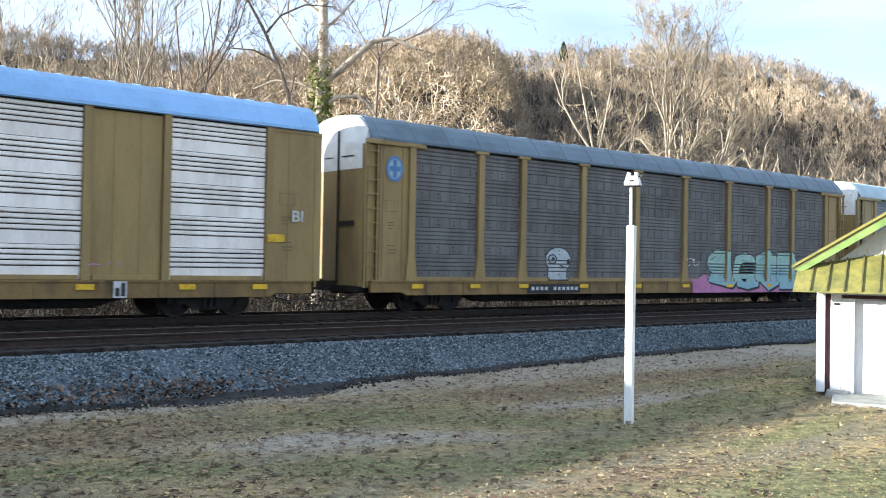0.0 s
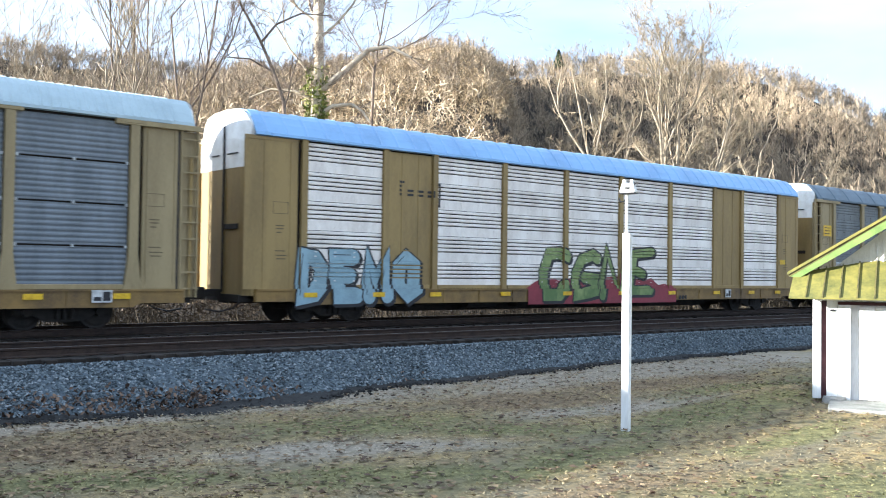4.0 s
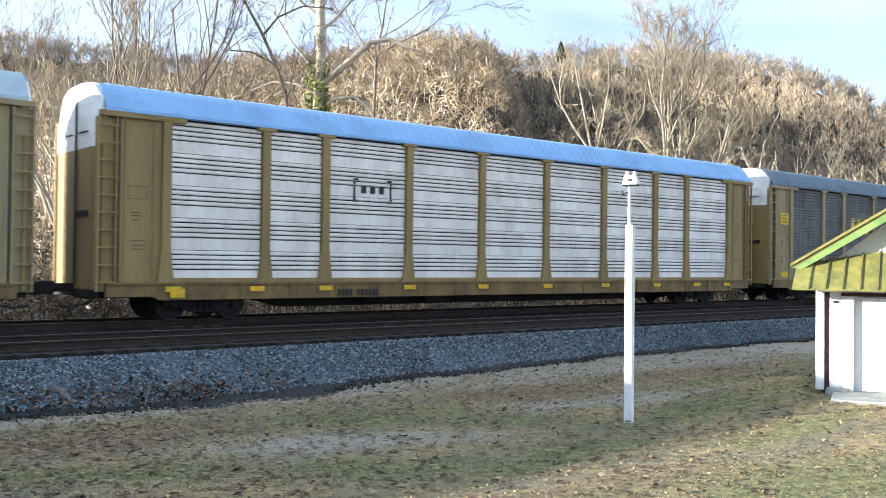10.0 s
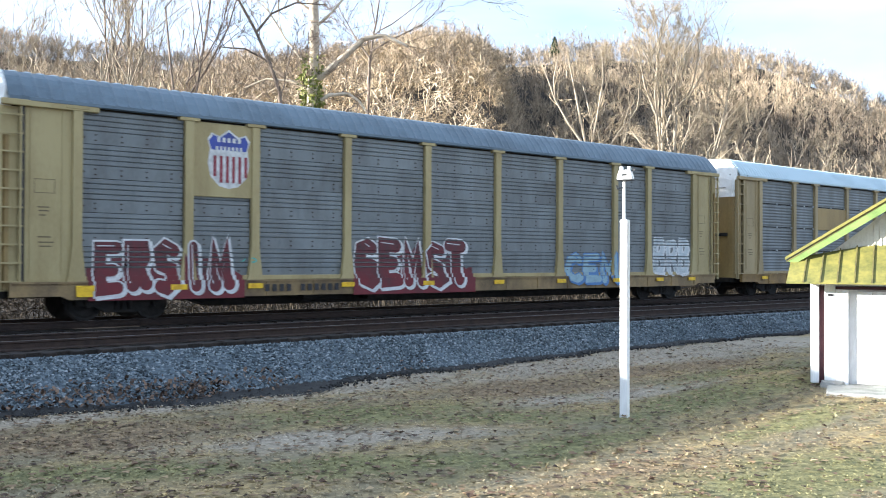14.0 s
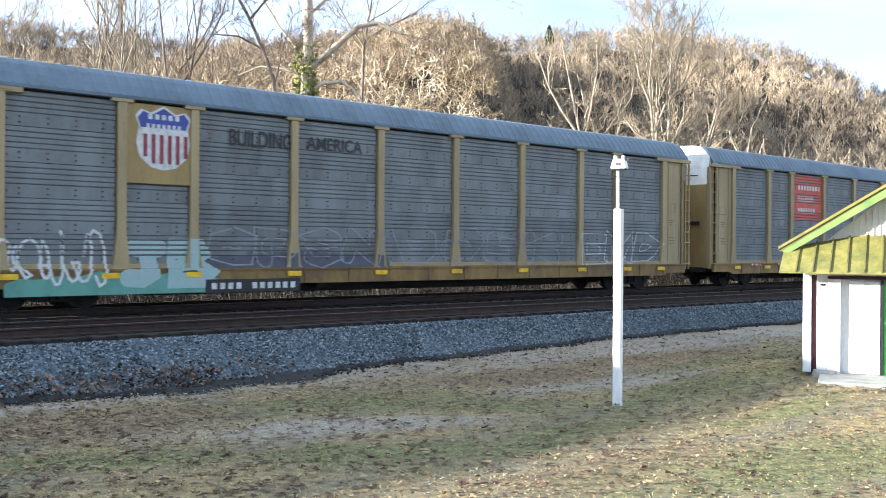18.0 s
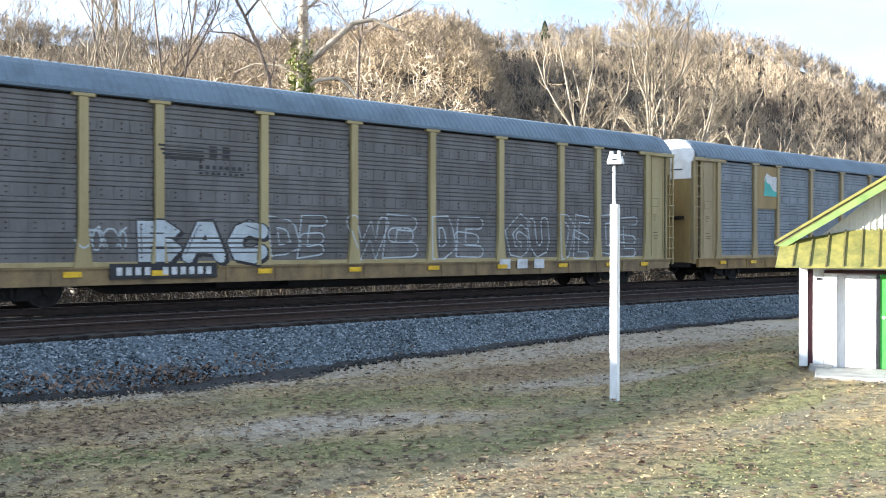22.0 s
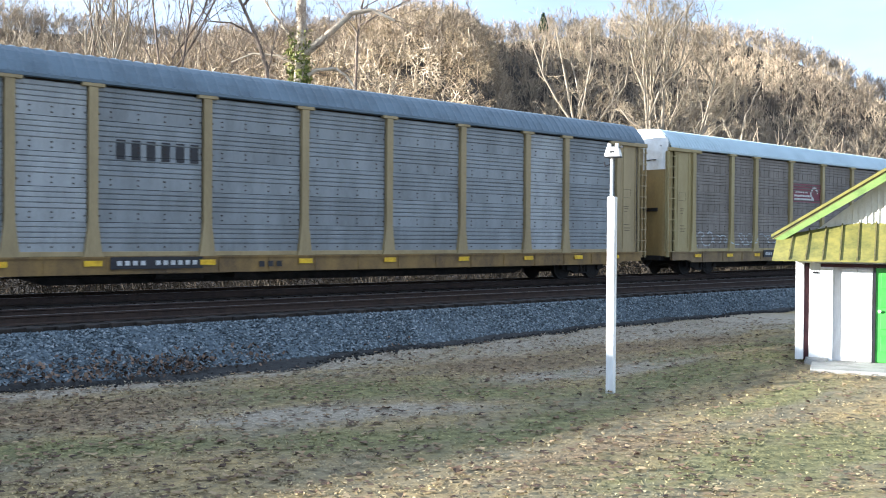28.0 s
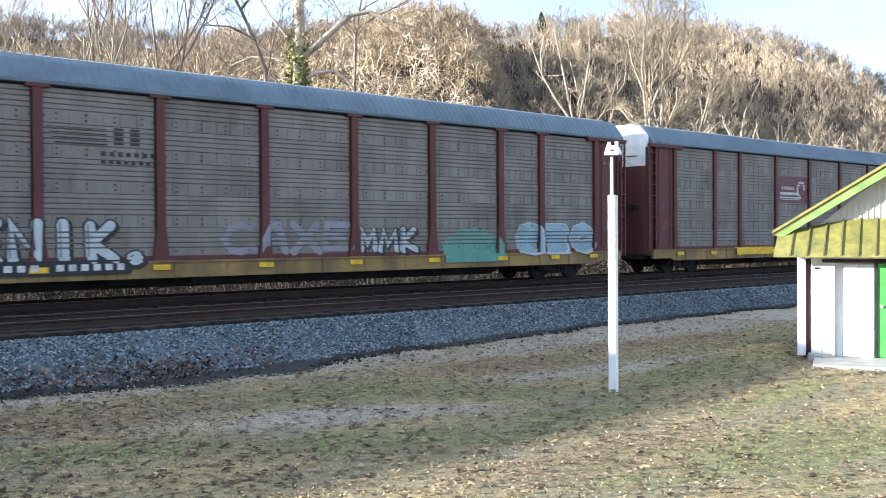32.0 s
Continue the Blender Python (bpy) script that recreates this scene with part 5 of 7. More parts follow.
def snap(x):
    return min(POSTS, key=lambda p: abs(p - x))


def emblem_plate(car, x0, x1, z0, z1, mat):
    a, b = snap(x0) + 0.09, snap(x1) - 0.09
    part("emblem_plate", Geo().soft_box(a, b, P_Y - 0.07, P_Y - 0.03, z0, min(z1, 4.92), 0.01).mesh("emblem_plate", M[mat]), car, "plain yellow emblem plate")


def shield(car, x0, x1, z0, z1):
    cx, w, h = (x0 + x1) / 2, (x1 - x0) / 2, z1 - z0
    out = [(0, 0), (0.45, 0.04), (0.85, 0.2), (0.97, 0.42), (0.88, 0.66), (1.0, 0.82), (0.8, 0.93), (0.45, 0.88), (0, 1.0)]
    ol = out + [(-x, z) for x, z in reversed(out[1:-1])]
    sc = lambda k: [(cx + x * w * k, z0 + h / 2 + (z - 0.5) * h * k) for x, z in ol]
    y = P_Y - 0.03
    def flat(name, polys, mat, lift, label=""):
        g = Geo()
        for p in polys:
            n0 = len(g.v)
            g.v += [(x, y - 0.044 - lift, z) for x, z in p]
            g.f.append(tuple(range(n0, n0 + len(p))))
        return part(name, g.mesh(name, mat), car, label)
    flat("shield", [sc(1.0)], M["wpaint"], 0.0, "striped shield emblem with a blue head")
    cut = z0 + h * 0.55
    flat("shield_head", [[(x, z) for x, z in sc(0.92) if z > cut - 0.02]], M["navy"], 0.004)
    for p in [quad(cx - w * 0.72 + i * w * 0.29, cx - w * 0.72 + i * w * 0.29 + w * 0.14, z0 + h * (0.2 if i in (0, 5) else 0.1), cut) for i in range(6)]:
        flat("shield_stripe", [p], M["spray_crimson"], 0.004)
    for p in row_of_bars(cx - w * 0.6, cx + w * 0.6, z0 + h * 0.78, z0 + h * 0.86, 5) + row_of_bars(cx - w * 0.65, cx + w * 0.65, z0 + h * 0.63, z0 + h * 0.71, 7):
        flat("shield_mark", [p], M["wpaint"], 0.008)


def red_sign(car, x0, x1, z0, z1):
    lay("red_sign", car, [quad(6.37, 9.03, z0, 4.9)], M["red"], 0.0, label="faded red sign square with white lettering bars")
    w, h = x1 - x0, z1 - z0
    lay_each("sign_lettering", car, row_of_bars(x0 + 0.1 * w, x0 + 0.9 * w, z0 + h * 0.64, z0 + h * 0.75, 8) + row_of_bars(x0 + 0.1 * w, x0 + 0.66 * w, z0 + h * 0.40, z0 + h * 0.51, 7) + row_of_bars(x0 + 0.1 * w, x0 + 0.72 * w, z0 + h * 0.15, z0 + h * 0.26, 7), M["wpaint"], 0.003)


def strip(car, x0, x1, z0, z1):
    b = part("reflective_strip", Geo().box(x0, x1, -1.612, -1.602, 0.86, 0.94).mesh("reflective_strip", M["wpaint"]), car, "red and white reflective strip")
    part("red_block", Geo().box(x0 + 0.1, x0 + 0.3, -1.616, -1.612, 0.86, 0.94).box(x0 + 0.45, x0 + 0.65, -1.616, -1.612, 0.86, 0.94).mesh("red_block", M["red"]), b)


def dark_logo(car, x0, x1, z0, z1):
    w, h = x1 - x0, z1 - z0
    lay_each("dark_mark", car, [quad(x0 + 0.05 * k, x0 + 0.52 * w, z1 - h * (0.12 + 0.13 * k), z1 - h * (0.05 + 0.13 * k)) for k in range(4)] + row_of_bars(x0 + 0.55 * w, x0 + 0.85 * w, z1 - 0.45 * h, z1, 2) + row_of_bars(x0 + 0.45 * w, x0 + 0.98 * w, z0 + 0.24 * h, z0 + 0.36 * h, 7) + row_of_bars(x0 + 0.45 * w, x0 + w, z0 + 0.02 * h, z0 + 0.14 * h, 8), M["black"], 0.001)


def map_sign(car, x0, x1, z0, z1):
    w, h = x1 - x0, z1 - z0
    y = P_Y - 0.076
    g = Geo()
    g.v += [(x0 + a * w, y, z0 + b * h) for a, b in ((0.1, 0.1), (0.95, 0.02), (1, 0.9), (0.55, 0.86), (0.2, 1), (0.06, 0.8))]
    g.f.append((0, 1, 2, 3, 4, 5))
    b = part("map_emblem", g.mesh("map_emblem", M["wpaint"]), car, "white and teal flag-like emblem")
    g = Geo()
    g.v += [(x0 + a * w, y - 0.004, z0 + c * h) for a, c in ((0.0, 0.05), (0.95, 0.02), (0.95, 0.2), (0.6, 0.28), (0.4, 0.55), (0.2, 0.6), (0.12, 0.85))]
    g.f.append((0, 1, 2, 3, 4, 5, 6))
    part("map_field", g.mesh("map_field", M["teal"]), b)


def swoosh_sign(car, x0, x1, z0, z1):
    a, c = snap(x0) + 0.12, snap(x1) - 0.12
    lay("sign_plate", car, [quad(a, c, z0, z1)], M["maroon"], 0.0, label="maroon sign panel with a white mark")
    w, h = c - a, z1 - z0
    arc = [(a + w * 0.78 + 0.26 * math.cos(t) * w * 0.45, z0 + h * 0.5 + 0.3 * h * math.sin(t)) for t in np.linspace(0.2, 4.4, 8)]
    polys = ribbon(arc, h * 0.07)
    lay_each("sign_mark", car, [quad(a + w * 0.1, a + w * 0.72, z0 + h * 0.3, z0 + h * 0.4), quad(a + w * 0.1, a + w * 0.76, z0 + h * 0.12, z0 + h * 0.22)] + row_of_bars(a + w * 0.14, a + w * 0.56, z0 + h * 0.5, z0 + h * 0.62, 7) + polys, M["wpaint"], 0.003)


stencil(CARS[1], 26.19, 26.52, 2.52, 2.82, "BI")
placard(CARS[1], 21.37, 21.69, 0.54, 0.93)
scribble(CARS[1], 20.87, 21.63, 1.03, 1.43, "pink", 3)
sheet(CARS[1], 25.43, 25.98, 1.97, 2.17, "tag")
blob_head(CARS[2], 7.35, 8.64, 0.97, 2.12)
cloud(CARS[2], 15.35, 23.90, 0.52, 1.69, "pink")
piece(CARS[2], 16.58, 23.20, 0.55, 2.35, "mintfade", "2GOB", "black", 21, 0.25)
words(CARS[2], 23.72, 24.83, 1.74, 1.91, "NOT ON")
words(CARS[2], 23.98, 25.28, 1.49, 1.67, "MY WATCH")
scribble(CARS[2], 24.1, 25.05, 1.12, 1.32, "white", 5)
scribble(CARS[2], 15.13, 15.92, 1.37, 2.01, "white", 3)
number_board(CARS[2], 6.41, 8.94, 0.57, 0.86)
roundel(CARS[2], 0.62, 1.43, 3.82, 4.58)
bracket_sign(CARS[3], 6.38, 9.02, 2.99, 4.06, "wpaint")
scribble(CARS[3], 2.03, 4.41, 1.05, 1.97, "pink", 8)
number_board(CARS[3], 6.69, 9.29, 0.69, 0.93)
scribble(CARS[3], 0.86, 1.68, 1.08, 1.72, "black", 5)
bars(CARS[3], 18.88, 19.51, 0.70, 0.92, "black", 1, 3)
placard(CARS[3], 24.51, 24.98, 0.65, 0.94)
bracket_sign(CARS[4], 4.89, 6.52, 3.37, 4.17, None)
piece(CARS[4], 1.40, 5.75, 0.46, 2.13, "ice", "DEMO", "black", 22, 0.26)
cloud(CARS[4], 10.14, 18.08, 0.44, 1.69, "crimson")
piece(CARS[4], 10.84, 16.83, 0.47, 2.55, "olivefade", "CGNE", "black", 23, 0.15, 0.15, 0.12)
placard(CARS[4], 21.33, 21.70, 0.60, 0.92)
bars(CARS[4], 18.23, 18.78, 0.54, 0.71, "black", 1, 3)
sheet(CARS[4], 25.48, 26.02, 1.98, 2.18, "tag")
bars(CARS[5], 7.02, 8.73, 3.37, 3.88, "tag", 1, 3)
sheet(CARS[5], 7.02, 8.73, 3.11, 3.30, "tag")
notice(CARS[5], 0.74, 1.44, 3.34, 3.84)
piece(CARS[5], 1.81, 5.20, 0.83, 2.24, "silver", "DER", "black", 24, 0.24, 0.0, 0.1)
piece(CARS[5], 4.91, 6.10, 0.77, 1.45, "silver", "L", "black", 25, 0.2)
piece(CARS[5], 6.68, 11.25, 0.85, 1.77, "greyp", "TTTOJ", None, 26, 0.1)
piece(CARS[5], 12.43, 17.81, 0.69, 2.33, "silver", "JEKS", "black", 27, 0.22, 0.12, 0.08)
piece(CARS[5], 17.88, 22.80, 0.76, 2.30, "silver", "DAMR", "black", 28, 0.22, 0.0, 0.12)
piece(CARS[5], 23.00, 25.57, 0.93, 2.33, "greyp", "LMOS", None, 29, 0.09)
number_board(CARS[5], 6.56, 8.98, 0.56, 0.86)
sheet(CARS[5], 0.78, 1.45, 1.09, 1.29, "tag")
stripe_sign(CARS[6], 6.38, 9.02, 3.01, 4.05)
cloud(CARS[6], 7.46, 17.72, 0.58, 2.03, "green")
cloud(CARS[6], 8.3, 16.9, 0.57, 2.15, "lime")
piece(CARS[6], 9.04, 16.61, 0.59, 2.24, "purplefade", "ENOXUR", "black", 30, 0.2, 0.28, 0.12)
number_bars(CARS[6], 6.28, 8.48, 0.62, 0.88)
bracket_sign(CARS[7], 7.16, 8.56, 3.16, 3.91, None)
number_bars(CARS[7], 6.58, 8.02, 0.55, 0.79)
sheet(CARS[7], 1.73, 2.12, 0.59, 0.80, "tag")
bars(CARS[8], 6.96, 8.69, 3.38, 3.85, "tag", 1, 3)
sheet(CARS[8], 6.97, 8.70, 3.10, 3.32, "tag")
notice(CARS[8], 0.82, 1.48, 3.34, 3.84)
cloud(CARS[8], 7.08, 8.77, 0.95, 1.90, "navyfade")
piece(CARS[8], 12.90, 16.97, 1.12, 2.09, "greyp", "GELUK", "white", 31, 0.13)
scribble(CARS[8], 4.61, 6.02, 1.11, 2.06, "greyp", 6)
number_board(CARS[8], 6.68, 8.94, 0.56, 0.88)
sheet(CARS[8], 0.86, 1.46, 1.07, 1.31, "tag")
emblem_plate(CARS[9], 4.57, 6.48, 3.05, 5.00, "cream")
shield(CARS[9], 4.88, 6.08, 3.27, 4.78)
cloud(CARS[9], 1.9, 5.9, 0.5, 2.05, "crimsonfade")
piece(CARS[9], 2.04, 5.63, 0.53, 2.04, "crimsonfade", "ERSIM", "white", 32, 0.27)
cloud(CARS[9], 9.3, 13.9, 0.5, 2.1, "crimsonfade")
piece(CARS[9], 9.41, 13.64, 0.55, 2.19, "crimsonfade", "GEMST", "white", 33, 0.26)
piece(CARS[9], 18.12, 20.86, 0.62, 1.81, "ice", "CEM", "blue", 34, 0.17)
piece(CARS[9], 22.99, 25.29, 0.92, 2.39, "silver", "BRB", "white", 35, 0.17)
number_bars(CARS[9], 6.45, 8.84, 0.62, 0.86)
scribble(CARS[9], 5.68, 6.22, 1.32, 1.61, "teal", 3)
sheet(CARS[9], 1.62, 2.00, 0.60, 0.83, "tag")
emblem_plate(CARS[10], 7.58, 9.47, 2.92, 3.91, "yellow")
bars(CARS[10], 7.58, 9.00, 3.28, 3.75, "black", 1, 3)
cloud(CARS[10], 9.16, 15.10, 0.60, 2.39, "purple")
piece(CARS[10], 9.41, 15.01, 0.67, 2.39, "bluefade", "SNEG", "black", 36, 0.2, 0.12, 0.14)
cloud(CARS[10], 15.35, 21.80, 0.61, 1.58, "purple")
piece(CARS[10], 15.97, 21.11, 0.69, 2.15, "lilacfade", "KOEL", "black", 37, 0.2, 0.05, 0.1)
emblem_plate(CARS[11], 4.38, 6.66, 3.00, 5.04, "yellow")
shield(CARS[11], 4.72, 6.15, 3.34, 4.91)
lettering(CARS[11], 7.23, 9.08, 4.10, 4.53, "BUILDING")
lettering(CARS[11], 9.55, 11.40, 4.16, 4.52, "AMERICA")
scribble(CARS[11], 0.64, 3.99, 0.50, 1.91, "white", 22)
cloud(CARS[11], 1.75, 7.15, 0.35, 1.00, "jade")
piece(CARS[11], 4.27, 6.83, 0.43, 1.72, "icefade", "JB", None, 38, 0.16)
cloud(CARS[11], 6.6, 12.4, 0.95, 1.5, "navyfade")
piece(CARS[11], 6.73, 12.13, 0.93, 2.05, None, "OPSN", "greyp", 39, 0.2, 0.0, 0.12)
piece(CARS[11], 12.67, 19.80, 0.93, 2.17, None, "DPSK", "greyp", 40, 0.2, 0.0, 0.12)
piece(CARS[11], 20.70, 25.3, 0.93, 2.13, None, "EMD", "silver", 41, 0.16, 0.0, 0.12)
scribble(CARS[11], 0.55, 1.44, 2.24, 3.39, "black", 9)
number_board(CARS[11], 6.52, 9.28, 0.33, 0.67)
red_sign(CARS[12], 6.63, 9.13, 2.88, 5.01)
piece(CARS[12], 12.32, 14.74, 0.66, 2.11, "silver", "CM", "greyp", 42, 0.24, 0.0, 0.1)
number_board(CARS[12], 6.01, 8.67, 0.57, 0.89)
bars(CARS[12], 18.77, 19.80, 0.63, 0.90, "black", 1, 3)
strip(CARS[12], 2.88, 3.58, 1.04, 1.16)
strip(CARS[12], 4.99, 5.72, 1.01, 1.13)
strip(CARS[12], 7.38, 8.16, 0.97, 1.10)
strip(CARS[12], 10.05, 10.87, 0.94, 1.07)
strip(CARS[12], 15.77, 16.69, 0.86, 0.99)
strip(CARS[12], 18.77, 19.73, 0.82, 0.95)
strip(CARS[12], 20.99, 21.99, 0.79, 0.92)
dark_logo(CARS[13], 6.20, 8.61, 3.21, 3.98)
piece(CARS[13], 5.66, 9.29, 0.91, 2.17, "silver", "BAC", "black", 43, 0.17)
scribble(CARS[13], 4.28, 5.53, 1.24, 2.02, "silver", 8)
piece(CARS[13], 9.36, 11.12, 1.09, 2.32, None, "DE", "silver", 50, 0.15, 0.0, 0.1)
piece(CARS[13], 11.92, 14.48, 1.07, 2.38, None, "WE", "silver", 51, 0.15, 0.0, 0.1)
piece(CARS[13], 14.83, 17.06, 1.05, 2.43, None, "DE", "silver", 52, 0.15, 0.0, 0.1)
piece(CARS[13], 18.18, 20.20, 1.03, 2.50, None, "GU", "silver", 53, 0.15, 0.0, 0.1)
piece(CARS[13], 20.63, 22.31, 1.01, 2.55, None, "DE", "silver", 54, 0.15, 0.0, 0.1)
piece(CARS[13], 22.85, 24.96, 1.00, 2.60, None, "DE", "silver", 55, 0.15, 0.0, 0.1)
number_board(CARS[13], 4.97, 7.73, 0.66, 1.03)
bars(CARS[13], 17.54, 19.93, 0.70, 1.05, "wpaint", 1, 3)
scribble(CARS[13], 0.33, 0.99, 2.02, 4.17, "greyp", 7)
emblem_plate(CARS[14], 4.71, 6.80, 3.06, 4.89, "yellow")
map_sign(CARS[14], 5.06, 6.35, 3.58, 4.60)
piece(CARS[14], 9.13, 12.50, 0.60, 1.90, "silver", "RAST", "black", 60, 0.16, 0.0, 0.06)
number_board(CARS[14], 6.06, 8.53, 0.59, 0.87)
bars(CARS[14], 18.56, 19.48, 0.70, 0.92, "black", 1, 3)
cloud(CARS[15], 0.35, 8.47, 0.62, 2.42, "mint")
piece(CARS[15], 1.41, 8.36, 0.58, 2.26, "aquafade", "NASTI", "black", 61, 0.25, 0.3, 0.16)
cloud(CARS[15], 9.14, 16.00, 0.65, 2.41, "salmon")
piece(CARS[15], 9.49, 15.69, 0.65, 2.22, "aquafade", "KOTH", "black", 62, 0.21, 0.1, 0.14)
piece(CARS[15], 15.69, 23.29, 0.57, 2.22, "aquafade", "SWOLE", "black", 63, 0.21, -0.1, 0.14)
bars(CARS[15], 18.28, 20.85, 3.44, 3.82, "maroon", 1, 4)
bars(CARS[16], 6.74, 9.00, 3.26, 3.73, "black", 1, 6)
number_board(CARS[16], 6.62, 8.97, 0.65, 0.94)
bars(CARS[16], 10.53, 11.32, 0.64, 0.83, "black", 1, 3)
swoosh_sign(CARS[17], 9.37, 11.92, 3.16, 4.00)
scribble(CARS[17], 1.88, 4.26, 1.06, 1.86, "silver", 7)
scribble(CARS[17], 4.50, 9.00, 1.02, 1.89, "silver", 10)
scribble(CARS[17], 10.64, 16.79, 1.11, 2.14, "silver", 18)
scribble(CARS[17], 21.13, 25.69, 1.07, 2.18, "silver", 9)
number_board(CARS[17], 6.71, 8.60, 0.69, 1.00)
bars(CARS[17], 18.41, 19.72, 0.70, 1.02, "wpaint", 1, 3)
piece(CARS[18], 4.68, 8.94, 0.80, 2.05, "silver", "ENIK.", "black", 64, 0.2, 0.0, 0.03)
dark_logo(CARS[18], 6.47, 9.13, 3.23, 4.11)
piece(CARS[18], 1.83, 2.99, 0.65, 1.74, "white", "Z", "black", 65, 0.22)
scribble(CARS[18], 0.69, 1.44, 1.19, 1.85, "silver", 7)
piece(CARS[18], 10.77, 14.88, 1.00, 1.97, "greyp", "CAXE", None, 66, 0.1)
piece(CARS[18], 15.08, 17.31, 0.96, 1.85, "silver", "MMK", "black", 67, 0.16)
cloud(CARS[18], 18.28, 20.87, 0.70, 2.08, "jade")
piece(CARS[18], 21.42, 25.37, 0.86, 2.00, "ice", "GEC", "silver", 68, 0.2)
number_board(CARS[18], 5.01, 8.34, 0.67, 1.00)
swoosh_sign(CARS[19], 9.88, 13.02, 2.93, 4.11)
sheet(CARS[19], 5.79, 8.82, 0.68, 0.99, "tag")


# ---- trees ----
M["bark_pale"] = material("pale_sycamore_bark", (0.38, 0.32, 0.235), (0.2, 0.16, 0.115), 0.85, scale=1.5, fine=12, amount=0.8, bump=0.3)
M["bark"] = material("grey_brown_bark", (0.25, 0.195, 0.15), (0.10, 0.078, 0.06), 0.9, scale=2, fine=14, bump=0.3)
M["bark_white"] = material("white_sycamore_bark", (0.64, 0.55, 0.42), (0.30, 0.235, 0.165), 0.8, scale=1.2, fine=10, amount=0.8, bump=0.2)
M["twig"] = material("brown_twigs", (0.27, 0.205, 0.155), (0.13, 0.1, 0.078), 0.9, scale=0.5, bump=0)
M["twig_tan"] = material("tan_twigs", (0.37, 0.30, 0.20), (0.21, 0.165, 0.11), 0.9, scale=0.5, bump=0)


def wood_colour(pale, dark, scale):
    def colour(nt):
        co = nt.nodes.new("ShaderNodeTexCoord").outputs["Object"]
        tone = blend(nt, noise_mask(nt, co, scale, (1, 1, 0.6), 0.36, 0.66, 4, 0.6), dark, pale)
        return blend(nt, noise_mask(nt, co, scale * 0.13, (1, 1, 1), 0.42, 0.62, 3), tone, tuple(0.55 * a + 0.45 * b * 0.9 for a, b in zip(dark, pale)))
    return colour


M["brush"] = tinted_by_piece("tangled_brush_stems", wood_colour((0.62, 0.475, 0.285), (0.12, 0.09, 0.06), 0.15), 0.4, 1.5)
M["vine"] = tinted_by_piece("pale_vine_limbs", wood_colour((0.78, 0.65, 0.46), (0.42, 0.33, 0.22), 0.3), 0.7, 1.2)
M["brush_olive"] = tinted_by_piece("olive_brush_stems", wood_colour((0.27, 0.225, 0.11), (0.11, 0.09, 0.05), 0.35), 0.6, 1.3)
M["woods"] = tinted_by_piece("bare_wood_twigs", wood_colour((0.60, 0.475, 0.325), (0.14, 0.115, 0.09), 0.06), 0.5, 1.4)
# thicket stems, with the shade behind the train put into their colour
M["thicket"] = tinted_by_piece("shaded_thicket_stems", wood_colour((0.10, 0.08, 0.058), (0.03, 0.025, 0.02), 0.4), 0.5, 1.4)
M["ivy"] = island_material("ivy_leaves", [(0, (0.07, 0.09, 0.02)), (0.6, (0.19, 0.21, 0.05)), (1, (0.30, 0.29, 0.08))], 0.6)


def grow(g, base, way, length, radius, levels, kids=(4, 6), spread=0.75, up=0.25, wiggle=0.18, steps=4, shrink=0.62):
    """Segments (p0, p1, r0, r1, level) of one branching stem."""
    segs, stack = [], [(np.array(base, float), np.array(way, float) / np.linalg.norm(way), length, radius, 0)]
    while stack:
        p, d, L, r, lv = stack.pop()
        n = max(2, steps - lv // 2)
        pts, dirs = [p], [d]
        for i in range(n):
            d = d + g.normal(0, wiggle * (0.45 if lv == 0 else 1), 3) + np.array([0, 0, up * 0.25])
            d /= np.linalg.norm(d)
            p = p + d * L / n
            pts.append(p)
            dirs.append(d)
        taper = 0.45 if lv < levels else 0.2
        rr = [r * (1 - (1 - taper) * i / n) for i in range(n + 1)]
        for i in range(n):
            segs.append((pts[i], pts[i + 1], rr[i], rr[i + 1], lv))
        if lv < levels:
            for k in range(int(g.integers(kids[0], kids[1] + 1))):
                f = g.uniform(0.3, 1.0) if k else 1.0
                j = min(int(f * n), n - 1)
                q = pts[j] + (pts[j + 1] - pts[j]) * (f * n - j if f < 1 else 1)
                side = g.normal(0, 1, 3)
                side -= side.dot(dirs[j]) * dirs[j]
                side /= np.linalg.norm(side)
                nd = dirs[j] + side * spread * g.uniform(0.6, 1.3) + np.array([0, 0, up])
                stack.append((q, nd / np.linalg.norm(nd), L * shrink * g.uniform(0.7, 1.15), max(rr[j] * g.uniform(0.45, 0.7), 0.006), lv + 1))
    return segs


def seg_arrays(segs):
    return (np.array([s[0] for s in segs]), np.array([s[1] for s in segs]), np.array([s[2] for s in segs]), np.array([s[3] for s in segs]), np.array([s[4] for s in segs]))


